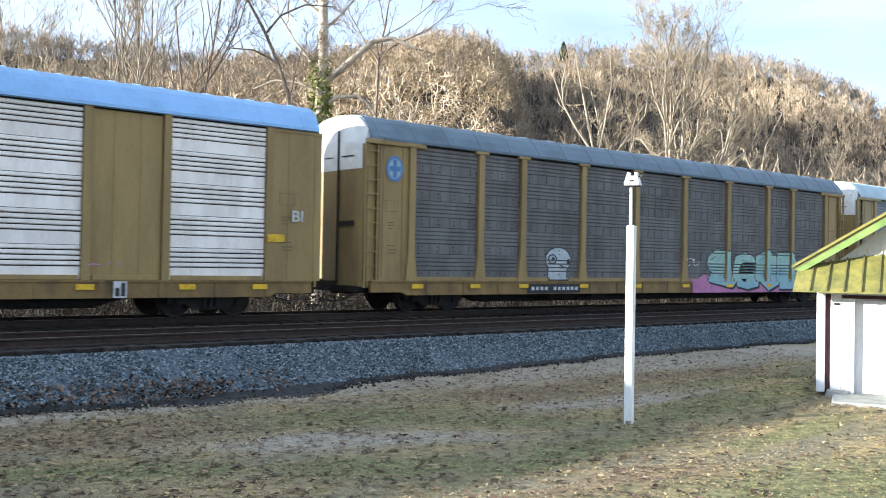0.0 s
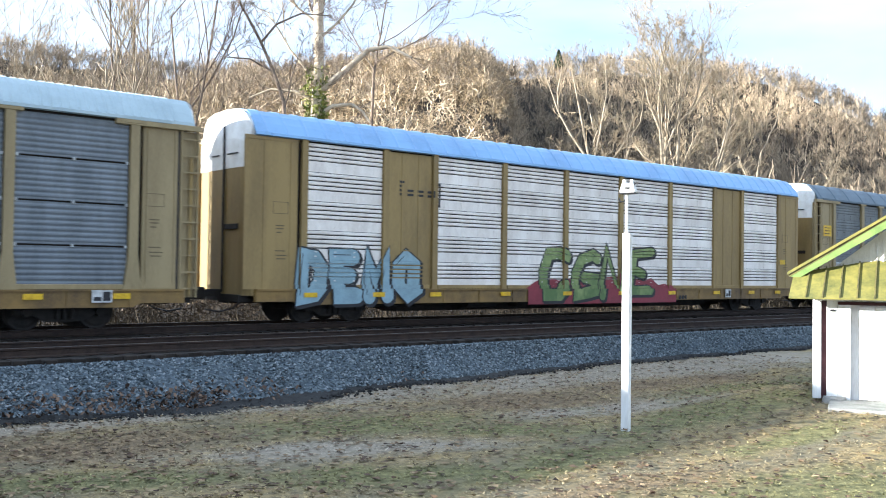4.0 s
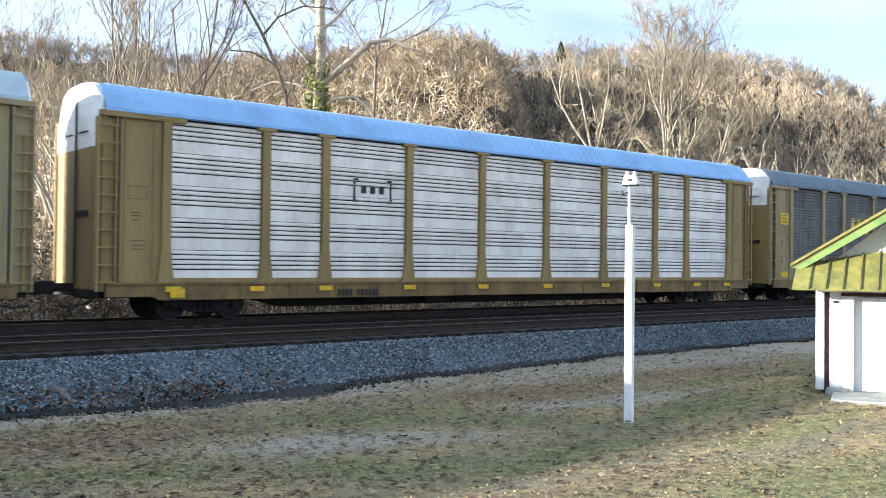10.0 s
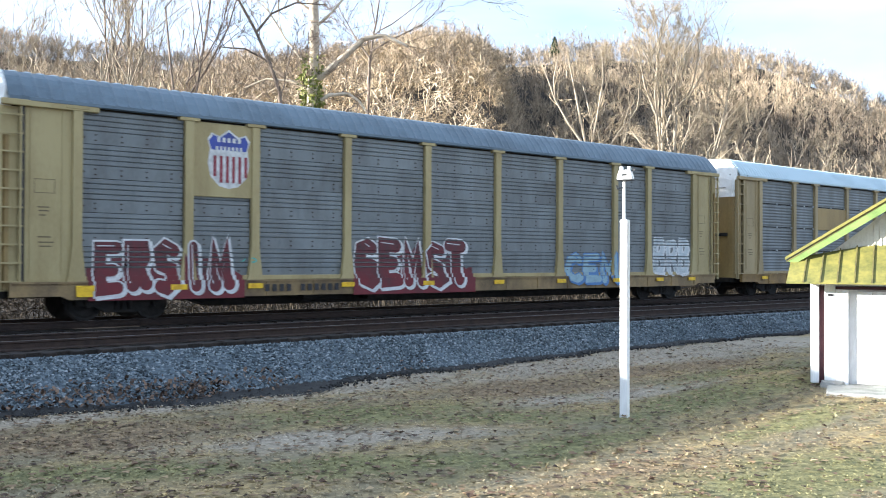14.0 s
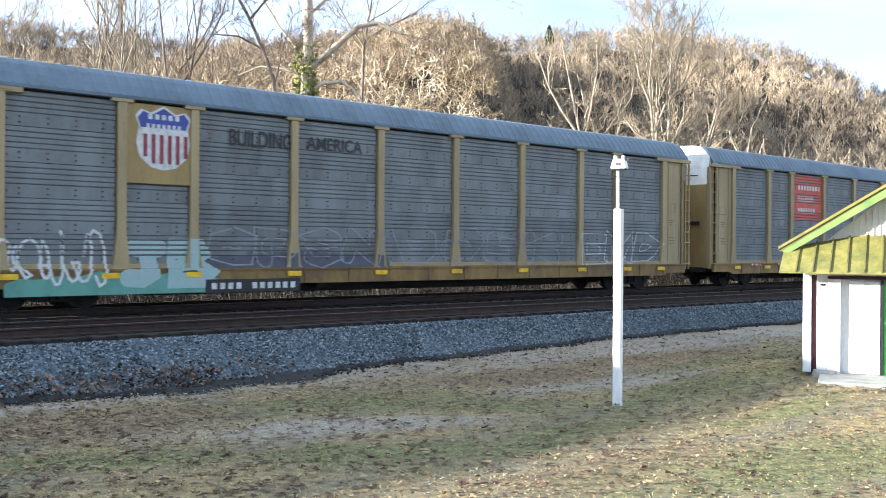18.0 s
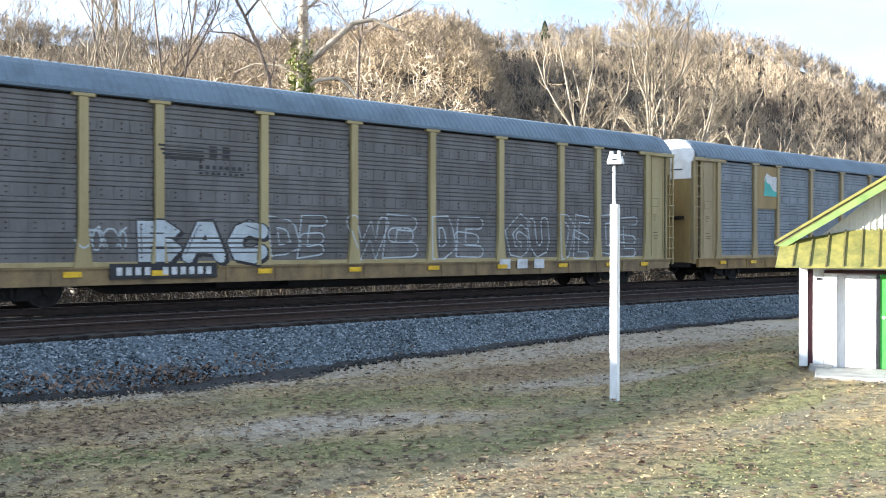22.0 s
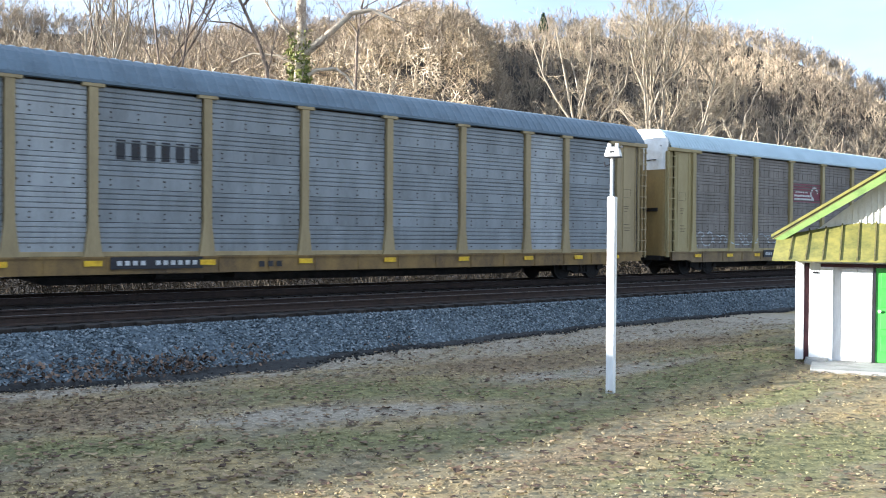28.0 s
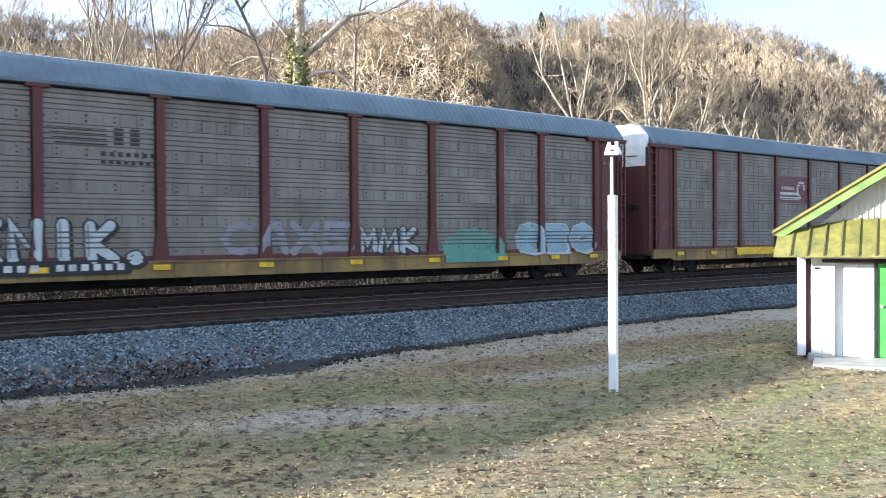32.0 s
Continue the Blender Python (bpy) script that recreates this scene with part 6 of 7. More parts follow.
def tubes(p, q, r0, r1, n):
    """Vertices and quads of n-sided tubes along the segments; n = 2 gives flat ribbons."""
    d = q - p
    d = d / np.maximum(np.linalg.norm(d, axis=1, keepdims=True), 1e-6)
    ref = np.where(np.abs(d[:, 2:3]) > 0.9, np.array([[1.0, 0, 0]]), np.array([[0, 0, 1.0]]))
    u = np.cross(d, ref)
    u /= np.linalg.norm(u, axis=1, keepdims=True)
    w = np.cross(d, u)
    m = len(p)
    if n == 2:
        # ribbons rolled to all sides
        roll = (np.arange(m) * 2.399963)[:, None]
        u = u * np.cos(roll) + w * np.sin(roll)
        v = np.stack([p - u * r0[:, None], p + u * r0[:, None], q + u * r1[:, None], q - u * r1[:, None]], 1).reshape(-1, 3)
        return v, np.arange(4 * m).reshape(m, 4)
    a = 2 * np.pi * np.arange(n) / n
    ring = np.cos(a)[None, :, None] * u[:, None] + np.sin(a)[None, :, None] * w[:, None]
    v = np.concatenate([p[:, None] + ring * r0[:, None, None], q[:, None] + ring * r1[:, None, None]], 1).reshape(-1, 3)
    i = np.arange(n)
    f = np.stack([i, (i + 1) % n, n + (i + 1) % n, n + i], -1)
    return v, (f[None] + 2 * n * np.arange(m)[:, None, None]).reshape(-1, 4)


def joined(*vf):
    vs, fs, k = [], [], 0
    for v, f in vf:
        vs.append(v)
        fs.append(f + k)
        k += len(v)
    return np.concatenate(vs), np.concatenate(fs)


def tree(name, label, at, stems, levels, seed, limbs=(), bark="bark_pale", twig="twig_tan", kids=(4, 6), spread=0.75, up=0.2, shrink=0.6, wiggle=0.18, category="tree"):
    """A bare tree: a trunk with its limbs, and a crown of twigs. stems: (base offset, way, length, radius)."""
    g = np.random.default_rng(seed)
    segs = []
    for b, way, length, r in stems:
        segs += grow(g, b, way, length, r, levels + 1, kids, spread, up, wiggle, 6, shrink)
    # bent limbs: points (right of the trunk as seen across the line, up), each with twigs of its own
    side = np.array([0.766, -0.643, 0.0])
    for pts, ra, rb in limbs:
        P = [side * a + np.array([0, 0, u]) for a, u in pts]
        m = len(P) - 1
        for k in range(m):
            segs.append((P[k], P[k + 1], ra + (rb - ra) * k / m, ra + (rb - ra) * (k + 1) / m, 0))
            for _ in range(3):
                o = P[k] + (P[k + 1] - P[k]) * g.uniform(0, 1)
                dirn = (P[k + 1] - P[k]) / np.linalg.norm(P[k + 1] - P[k]) + g.normal(0, 0.6, 3) + np.array([0, 0, 0.3])
                segs += [(s[0], s[1], s[2], s[3], s[4] + 2) for s in grow(g, o, dirn, g.uniform(0.8, 1.8), 0.03, 2, (3, 4), 0.7, 0.15, 0.2, 4, 0.6)]
    p, q, r0, r1, lv = seg_arrays(segs)
    z = float(height(at[0], at[1])) - 0.2
    ob = thing(name, label, category, group="bare trees along the line", at=(at[0], at[1], z))
    big = lv <= 1
    v, f = joined(tubes(p[lv == 0], q[lv == 0], r0[lv == 0], r1[lv == 0], 9), tubes(p[lv == 1], q[lv == 1], r0[lv == 1], r1[lv == 1], 6))
    part("trunk", fast_mesh("trunk", v, f, M[bark], True), ob)
    mid = lv == 2
    fine = lv > 2
    sets = []
    if mid.any():
        sets.append(tubes(p[mid], q[mid], np.maximum(r0[mid], 0.014), np.maximum(r1[mid], 0.01), 3))
    if fine.any():
        sets.append(tubes(p[fine], q[fine], np.maximum(r0[fine], 0.010), np.maximum(r1[fine], 0.006), 2))
    v, f = joined(*sets)
    part("crown", fast_mesh("crown", v, f, M[twig]), ob)
    return ob


def polar(az, r):
    a = radians(az)
    return (r * math.cos(a), r * math.sin(a))


# the line of trees behind the far track
tree("tree", "tall bare sycamore with a pale leaning limb and ivy", polar(57.6, 54), [((0, 0, 14.5), (0.02, 0.0, 1), 6, 0.2), ((0, 0, 13), (-0.5, 0.4, 0.8), 5, 0.09), ((0, 0, 15.5), (0.6, -0.5, 0.5), 4.5, 0.09), ((0, 0, 16.5), (-0.6, 0.5, 0.5), 4, 0.08)], 3, 11, bark="bark_white", twig="twig",
     limbs=[([(0, 0), (0.1, 6), (-0.05, 11), (0.1, 14), (0.05, 17), (0.2, 20)], 0.34, 0.25), ([(0.1, 12.6), (0.9, 13.2), (1.9, 14.1), (2.9, 15.0), (4.0, 15.2), (5.3, 14.6)], 0.25, 0.08), ([(0.1, 11.3), (0.9, 11.8), (2.0, 11.9), (2.6, 11.5), (3.1, 10.8)], 0.13, 0.06), ([(0, 12.0), (-1.2, 12.6), (-2.6, 12.7), (-3.8, 12.2)], 0.10, 0.04), ([(0, 10.6), (1.0, 10.4), (2.2, 10.9), (3.0, 10.5)], 0.08, 0.04), ([(0, 11.2), (-0.9, 10.9), (-2.2, 11.3), (-3.4, 10.8)], 0.08, 0.04)])
tree("tree", "bare slender tree with dark upright stems", polar(68.3, 52), [((0, 0, 0), (-0.05, 0.05, 1), 17, 0.093), ((0.3, -0.2, 0), (0.03, 0.0, 1), 17.5, 0.081), ((0.5, -0.4, 2), (0.06, -0.05, 1), 16, 0.062)], 3, 12, bark="bark", twig="twig", spread=0.46, up=0.36, shrink=0.4, wiggle=0.11, kids=(4, 5))
tree("tree", "bare tree with several dark upright stems", polar(66.4, 53), [((0, 0, 0), (0.03, -0.02, 1), 17.5, 0.099), ((-0.4, 0.3, 0), (-0.04, 0.03, 1), 16.5, 0.074)], 3, 13, bark="bark", twig="twig", spread=0.46, up=0.36, shrink=0.4, wiggle=0.11, kids=(4, 5))
tree("tree", "bare dark tree forking widely above the brush", polar(65.0, 53), [((0, 0, 0), (0.03, -0.02, 1), 16.5, 0.105), ((0, 0, 11), (0.35, -0.3, 0.8), 7, 0.062), ((0.1, 0, 12), (0.55, -0.45, 0.9), 6, 0.050)], 3, 23, bark="bark", twig="twig", spread=0.6, up=0.22, shrink=0.42, kids=(5, 6))
tree("tree", "bare pale tree fanning outwards from low forks", polar(70.2, 50), [((0, 0, 0), (-0.3, 0.25, 1), 12.5, 0.13), ((0, 0, 0), (-0.05, 0.0, 1), 12.5, 0.12), ((0, 0, 0), (0.25, -0.2, 1), 12, 0.12), ((0, 0, 0), (-0.5, 0.4, 1), 11, 0.1), ((0, 0, 2), (-0.15, 0.15, 1), 12, 0.1)], 3, 14, spread=0.5, up=0.3, shrink=0.5, kids=(5, 6))
tree("tree", "bare tree leaning across with a long dark limb", polar(59.6, 52), [((0, 0, 11), (0.3, -0.2, 0.8), 3, 0.050)], 3, 15, bark="bark", twig="twig", spread=0.8, up=0.1,
     limbs=[([(0.4, 0), (0.2, 7), (0.1, 11.5), (-0.5, 13.2), (-1.2, 14.8), (-2.2, 16.6), (-3.2, 18.4)], 0.13, 0.06), ([(-1.2, 14.8), (-0.4, 15.8), (0.9, 16.4), (2.6, 16.3)], 0.07, 0.03), ([(-0.5, 13.2), (-1.8, 13.9), (-3.4, 14.0)], 0.06, 0.03)])
tree("tree", "bare dark tree standing over the sycamore limb", polar(54.2, 58), [((0, 0, 14.5), (0.05, 0, 1), 5.5, 0.068), ((0, 0, 14.8), (-0.5, 0.4, 1), 4, 0.050), ((0, 0, 15.2), (0.7, -0.6, 0.45), 5.5, 0.050), ((0, 0, 16), (0.6, -0.5, 0.7), 5, 0.043)], 3, 24, bark="bark", twig="twig", spread=0.7, up=0.1, limbs=[([(0, 0), (0.1, 6), (-0.1, 11), (0, 14.8)], 0.1, 0.08)])
tree("tree", "bare pale tree with crooked white limbs", polar(41.0, 66), [((0, 0, 12.5), (-0.1, 0.1, 1), 4, 0.06), ((0, 0, 11.5), (0.4, -0.3, 0.9), 4, 0.06)], 3, 16, spread=0.75, up=0.12, wiggle=0.2, shrink=0.5, kids=(5, 7),
     limbs=[([(0, 0), (0.1, 6), (-0.2, 10), (-0.7, 12.5), (-1.1, 14.5), (-1.5, 16.5)], 0.13, 0.05), ([(-0.3, 10.3), (-1.5, 12), (-2.4, 13.6), (-3.2, 15.8)], 0.1, 0.04), ([(-2.4, 13.6), (-2.5, 15), (-2.2, 16.5)], 0.07, 0.04), ([(0, 10), (0.5, 12.5), (0.9, 15), (0.8, 17)], 0.09, 0.04), ([(0, 9), (1.2, 10.2), (2.3, 11.8), (2.8, 13.5)], 0.1, 0.04), ([(-0.2, 9.5), (-1.6, 10), (-3, 9.8)], 0.08, 0.04)])
tree("tree", "bare pale tree with a straight trunk", polar(40.2, 67), [((0, 0, 0), (0.02, 0.0, 1), 12.5, 0.15), ((0, 0, 6), (0.35, -0.3, 1), 6, 0.09), ((0, 0, 7), (-0.3, 0.3, 1), 5, 0.08)], 3, 26, spread=0.75, up=0.12, wiggle=0.2, shrink=0.4, kids=(5, 7))
tree("tree", "tall bare tree with a forked crown", polar(37.0, 70), [((0, 0, 15), (-0.1, 0.1, 1), 5, 0.07), ((0.3, -0.3, 14), (0.4, -0.3, 0.9), 5, 0.07)], 3, 17, spread=0.75, up=0.14, kids=(6, 8), shrink=0.45,
     limbs=[([(0, 0), (0.1, 6), (0, 11), (-0.3, 14.5), (0, 18), (0.3, 20)], 0.15, 0.05), ([(0, 10.2), (-1.3, 11), (-2.2, 12.2), (-2.9, 13.6)], 0.1, 0.04), ([(-0.2, 13), (-1, 15), (-1.4, 17)], 0.1, 0.04), ([(0.1, 11), (1, 13.4), (1.7, 16), (2.5, 18.8)], 0.09, 0.04), ([(1, 13.4), (2.2, 14.4), (3.2, 16.2)], 0.08, 0.04), ([(0.1, 8.5), (1.4, 9.6), (2.6, 9.5)], 0.09, 0.04)])
tree("tree", "tall bare tree with upright limbs", polar(35.4, 71), [((0, 0, 0), (-0.04, 0.03, 1), 16.5, 0.19), ((0.4, 0, 4), (0.15, -0.12, 1), 12, 0.12), ((0.2, 0, 6), (0.45, -0.38, 0.9), 8, 0.1)], 3, 18, spread=0.75, up=0.14, kids=(6, 8), shrink=0.4)
tree("tree", "tall bare tree with a slim pale trunk", polar(36.2, 72), [((0, 0, 0), (0.0, 0.0, 1), 15.5, 0.15)], 3, 28, spread=0.7, up=0.14, kids=(6, 8), shrink=0.42)
tree("tree", "bare spreading tree with pale low limbs", polar(31.2, 76), [((0, 0, 0), (0.0, 0.0, 1), 12, 0.17), ((0, 0, 2), (-0.4, 0.3, 1), 9, 0.11), ((0, 0, 2), (0.4, -0.3, 0.8), 8, 0.11)], 3, 19, spread=0.8, up=0.1, shrink=0.45, kids=(5, 6))
tree("tree", "small bare tree leaning over the line", polar(28.8, 82), [((0, 0, 0), (0.1, -0.1, 1), 9, 0.16), ((0, 0, 2), (0.5, -0.4, 0.7), 7, 0.1)], 3, 20, spread=0.7, up=0.2, shrink=0.5)


def templates(seed, count, levels, kids, length, steps, spread=0.6, up=0.28, lean=0.15, wiggle=0.2):
    out = []
    for i in range(count):
        g = np.random.default_rng(seed + i)
        n = int(g.integers(1, 3))
        segs = []
        for k in range(n):
            segs += grow(g, (g.normal(0, 0.2), g.normal(0, 0.2), 0), (g.normal(0, lean), g.normal(0, lean), 1), length * g.uniform(0.8, 1.1), 0.05 * length / 6, levels, kids, spread, up, wiggle, steps, 0.62)
        out.append(seg_arrays(segs))
    return out


def woods(name, label, spots, sizes, temps, seed, thick, mat):
    """Many bare trees as one mesh of ribbons."""
    g = np.random.default_rng(seed)
    allv, k = [], 0
    for (x, y), s in zip(spots, sizes):
        p, q, r0, r1, lv = temps[int(g.integers(len(temps)))]
        a = g.uniform(0, 6.28)
        c, sn = math.cos(a) * s, math.sin(a) * s
        rot = np.array([[c, -sn, 0], [sn, c, 0], [0, 0, s * g.uniform(0.85, 1.15)]])
        off = np.array([x, y, float(height(x, y)) - 0.2])
        v, f = tubes(p @ rot.T + off, q @ rot.T + off, np.maximum(r0 * s, thick), np.maximum(r1 * s, thick * 0.7), 2)
        allv.append(v)
    v = np.concatenate(allv)
    return thing(name, label, "woods", kind="stuff", me=fast_mesh(name, v, np.arange(len(v)).reshape(-1, 4), M[mat]))


def spots_in(seed, n, az0, az1, r0, r1):
    g = np.random.default_rng(seed)
    az = g.uniform(az0, az1, n)
    r = np.sqrt(g.uniform(r0 * r0, r1 * r1, n))
    return [(rr * math.cos(radians(a)), rr * math.sin(radians(a))) for a, rr in zip(az, r)], g


def crown_templates(seed, count):
    """Forest trees 9 m high: a bole, rising limbs and a rounded head of twigs."""
    out = []
    for i in range(count):
        g = np.random.default_rng(seed + i)
        top = np.array([g.normal(0, 0.3), g.normal(0, 0.3), 8.0])
        segs = [(np.zeros(3), top * 0.5, 0.10, 0.08, 0), (top * 0.5, top, 0.08, 0.03, 0)]
        for k in range(13):
            h = g.uniform(0.3, 0.92)
            a, t = g.uniform(0, 6.28), g.uniform(0.35, 1.05)
            d = np.array([math.cos(a) * math.sin(t), math.sin(a) * math.sin(t), math.cos(t)])
            L = 3.4 * (1.15 - h) * g.uniform(0.8, 1.3) + 0.7
            p = top * h
            segs.append((p, p + d * L, 0.06, 0.03, 1))
            for m in range(5):
                o = p + d * L * g.uniform(0.35, 1.0)
                e = d * 0.7 + g.normal(0, 0.55, 3) + np.array([0, 0, 0.35])
                segs.append((o, o + e / np.linalg.norm(e) * g.uniform(0.7, 1.7), 0.03, 0.012, 2))
        out.append(seg_arrays(segs))
    return out


T_BRUSH = templates(100, 14, 3, (3, 5), 3.4, 3, 1.3, -0.12, 0.55, 0.34)
T_FAR = crown_templates(200, 12)
# brush on the spur, thinning out where the valley opens
sp, g = spots_in(1, 1250, 46.2, 78, 60, 160)
woods("near_woods", "tangled bare tan brush and young trees on the near hill", sp, np.interp([math.hypot(*q) for q in sp], [60, 90, 150], [0.5, 0.75, 0.95]) * g.uniform(0.6, 1.3, len(sp)), T_BRUSH, 31, 0.018, "brush")
sp, g = spots_in(11, 1000, 46.6, 66, 150, 228)
woods("spur_woods", "bare tan young trees on the upper slope of the spur", sp, g.uniform(0.6, 1.15, len(sp)), T_BRUSH, 38, 0.03, "brush")
sp, g = spots_in(6, 240, 47.5, 77, 85, 150)
woods("vine_tangles", "pale arching limbs and vines in the brush", sp, g.uniform(1.0, 1.7, len(sp)), templates(140, 8, 2, (3, 4), 3.6, 5, 1.2, -0.15, 0.9, 0.4), 36, 0.06, "vine")
sp, g = spots_in(12, 46, 53, 71, 58, 74)
woods("arching_limbs", "long pale limbs arching out of the brush beside the line", sp, g.uniform(1.5, 2.15, len(sp)), templates(160, 8, 2, (4, 5), 5.4, 7, 1.0, -0.05, 0.5, 0.3), 39, 0.022, "vine")
sp, g = spots_in(4, 240, 22, 46, 60, 84)
woods("olive_brush", "low olive-tan brush beside the line", sp, g.uniform(0.45, 0.95, len(sp)), T_BRUSH, 34, 0.02, "brush_olive")
sp, g = spots_in(13, 150, 24.5, 37.5, 78, 118)
woods("lineside_woods", "bare tan trees in the valley beyond the line", sp, g.uniform(0.8, 1.25, len(sp)), T_FAR, 40, 0.022, "woods")
sp, g = spots_in(2, 5200, 21, 80, 150, 268)
woods("far_woods", "bare winter woods on the long ridge", sp, g.uniform(0.42, 0.8, len(sp)), T_FAR, 32, 0.034, "woods")
# trees along the crests
sp, g = spots_in(3, 700, 21, 80, 246, 270)
woods("ridge_woods", "bare trees along the crest of the ridge", sp, g.uniform(0.25, 0.46, len(sp)), T_FAR, 33, 0.026, "woods")
sp, g = spots_in(5, 170, 46.3, 60, 205, 232)
woods("hilltop_trees", "bare young trees on top of the spur", sp, g.uniform(0.35, 0.75, len(sp)), T_FAR, 35, 0.035, "brush")
# added thicket row that shades the ground behind the far track
g = np.random.default_rng(21)
sp = [(x, y) for x, y in zip(g.uniform(-14, 80, 560), g.uniform(29.0, 36, 560))]
woods("lineside_thicket", "low bare thicket added close behind the far track to shade the ground", sp, g.uniform(0.4, 0.72, len(sp)), T_BRUSH, 41, 0.014, "thicket")
# ivy round the sycamore's trunk
g = np.random.default_rng(8)
n = 1400
ux, uy = polar(57.6, 54)
a, zz = g.uniform(0, 6.28, n), 8.5 + 5.5 * g.beta(1.4, 1.8, n)
rr = 0.36 + np.abs(g.normal(0, 0.22, n))
c = np.stack([ux + rr * np.cos(a), uy + rr * np.sin(a), float(height(ux, uy)) + zz], -1)
d1, d2 = g.normal(0, 0.06, (n, 3)), g.normal(0, 0.06, (n, 3))
vv = np.stack([c - d1, c + d2, c + d1, c - d2], 1).reshape(-1, 3)
thing("ivy", "green ivy leaves climbing the sycamore trunk", "ivy", kind="stuff", me=fast_mesh("ivy", vv, np.arange(4 * n).reshape(n, 4), M["ivy"]))
# a lone pine on the skyline
px_, py_ = polar(43.1, 257)
pine = thing("pine", "small dark green pine on the ridge", "tree", at=(px_, py_, float(height(px_, py_)) - 0.3))
M["needle"] = island_material("pine_needles", [(0, (0.015, 0.03, 0.012)), (1, (0.05, 0.075, 0.03))], 0.7)
part("trunk", Geo().cyl((0, 0, 0), (0, 0, 13), 0.22, 7, 0.05).mesh("trunk", M["bark"]), pine)
pine.scale = (0.6, 0.6, 0.6)
g = np.random.default_rng(9)
n = 1500
zz = g.uniform(5, 14, n)
rr = np.sqrt(g.uniform(0, 1, n)) * np.interp(zz, [5, 7, 14], [1.5, 2.6, 0.3])
a = g.uniform(0, 6.28, n)
c = np.stack([rr * np.cos(a), rr * np.sin(a), zz], -1)
d1, d2 = g.normal(0, 0.22, (n, 3)), g.normal(0, 0.16, (n, 3))
part("crown", fast_mesh("crown", np.stack([c - d1, c + d2, c + d1, c - d2], 1).reshape(-1, 3), np.arange(4 * n).reshape(n, 4), M["needle"]), pine)


# dry weeds on the far side of the line, coloured dark for the shade there
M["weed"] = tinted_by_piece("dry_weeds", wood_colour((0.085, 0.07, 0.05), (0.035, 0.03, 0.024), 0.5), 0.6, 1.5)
g = np.random.default_rng(77)
n = 15000
xs, ys = -4 + 74 * g.uniform(0, 1, n), 25.4 + 9 * g.uniform(0, 1, n) ** 1.4
hh = g.uniform(0.2, 0.75, n) * (0.5 + 0.5 * np.sin(xs * 0.7 + np.sin(ys)) ** 2)
base = np.stack([xs, ys, np.where(ys < 27.6, np.interp(ys, [25.3, 27.6], [-0.3, LAWN]), height(xs, ys))], -1)
tip = base + np.stack([g.normal(0, 0.3, n) * hh, g.normal(0, 0.3, n) * hh, hh], -1)
vv, ff = tubes(base, tip, np.full(n, 0.022), np.full(n, 0.006), 2)
thing("dry_weeds", "dry brown weeds on the far side of the line, darkened for shade", "weeds", kind="stuff", me=fast_mesh("dry_weeds", vv, ff, M["weed"]))


# ---- white post with a small lamp ----
M["wood_white"] = material("white_painted_wood", (0.80, 0.80, 0.79), (0.60, 0.58, 0.55), 0.55, scale=3, fine=30, streak=6, amount=0.6, bump=0.15)
post = thing("lamp_post", "white painted timber post with a small lamp on a thin pole", "post", at=(11.32, 9.15, LAWN))
post.rotation_euler = (0, 0, radians(21))
part("timber_post", Geo().soft_box(-0.06, 0.06, -0.06, 0.06, -0.3, 3.0, 0.008).mesh("timber_post", M["wood_white"]), post)
part("pole", Geo().cyl((0.02, 0.02, 2.95), (0.02, 0.02, 3.62), 0.024, 10).mesh("pole", M["wood_white"]), post)
part("bracket", Geo().cyl((0.02, 0.0, 3.50), (-0.02, 0.11, 3.46), 0.009, 6).cyl((-0.02, 0.11, 3.46), (0.0, 0.13, 3.52), 0.011, 6).mesh("bracket", M["black"]), post, "dark metal bracket")
lamp_head = part("lamp_head", Geo().loft([[(0.02 - 0.07 * k, -0.115 * k, z), (0.02 + 0.07 * k, -0.115 * k, z), (0.02 + 0.07 * k, 0.115 * k, z), (0.02 - 0.07 * k, 0.115 * k, z)] for z, k in ((3.605, 0.95), (3.63, 1.0), (3.70, 0.84), (3.745, 0.74))]).mesh("lamp_head", M["wood_white"]), post, "white plastic lamp head")
for yy in (-0.06, 0.06):
    part("sensor", Geo().soft_box(-0.02, 0.05, yy - 0.022, yy + 0.022, 3.745, 3.80, 0.006).mesh("sensor", M["wood_white"]), lamp_head)
part("lens", Geo().soft_box(-0.052, -0.03, -0.04, 0.035, 3.655, 3.685, 0.004).mesh("lens", M["black"]), lamp_head, "dark lens")
part("base_plate", Geo().soft_box(-0.055, 0.095, -0.12, 0.12, 3.585, 3.605, 0.004).mesh("base_plate", M["black"]), lamp_head, "dark underside of the lamp head")
part("socket_cap", Geo().cyl((0.0, -0.135, 3.745), (0.02, -0.135, 3.745), 0.02, 8).cyl((0.01, -0.135, 3.745), (0.02, -0.06, 3.72), 0.008, 6).mesh("socket_cap", M["black"]), lamp_head, "dark socket cap")

# ---- shed with a metal skirt roof ----
M["roof_moss"] = material("mossy_painted_metal_roof", (0.25, 0.222, 0.055), (0.075, 0.088, 0.03), 0.5, 0.1, scale=2.2, fine=14, amount=0.8, bump=0.08)
M["roof_seam"] = material("dark_roof_seam", (0.16, 0.14, 0.04), (0.07, 0.065, 0.03), 0.7, scale=5)
M["rake_green"] = material("chartreuse_trim_paint", (0.2, 0.29, 0.075), (0.12, 0.18, 0.05), 0.5, scale=3, bump=0.05)
M["door_green"] = material("bright_green_paint", (0.10, 0.42, 0.06), (0.07, 0.32, 0.045), 0.45, scale=3, bump=0.05)
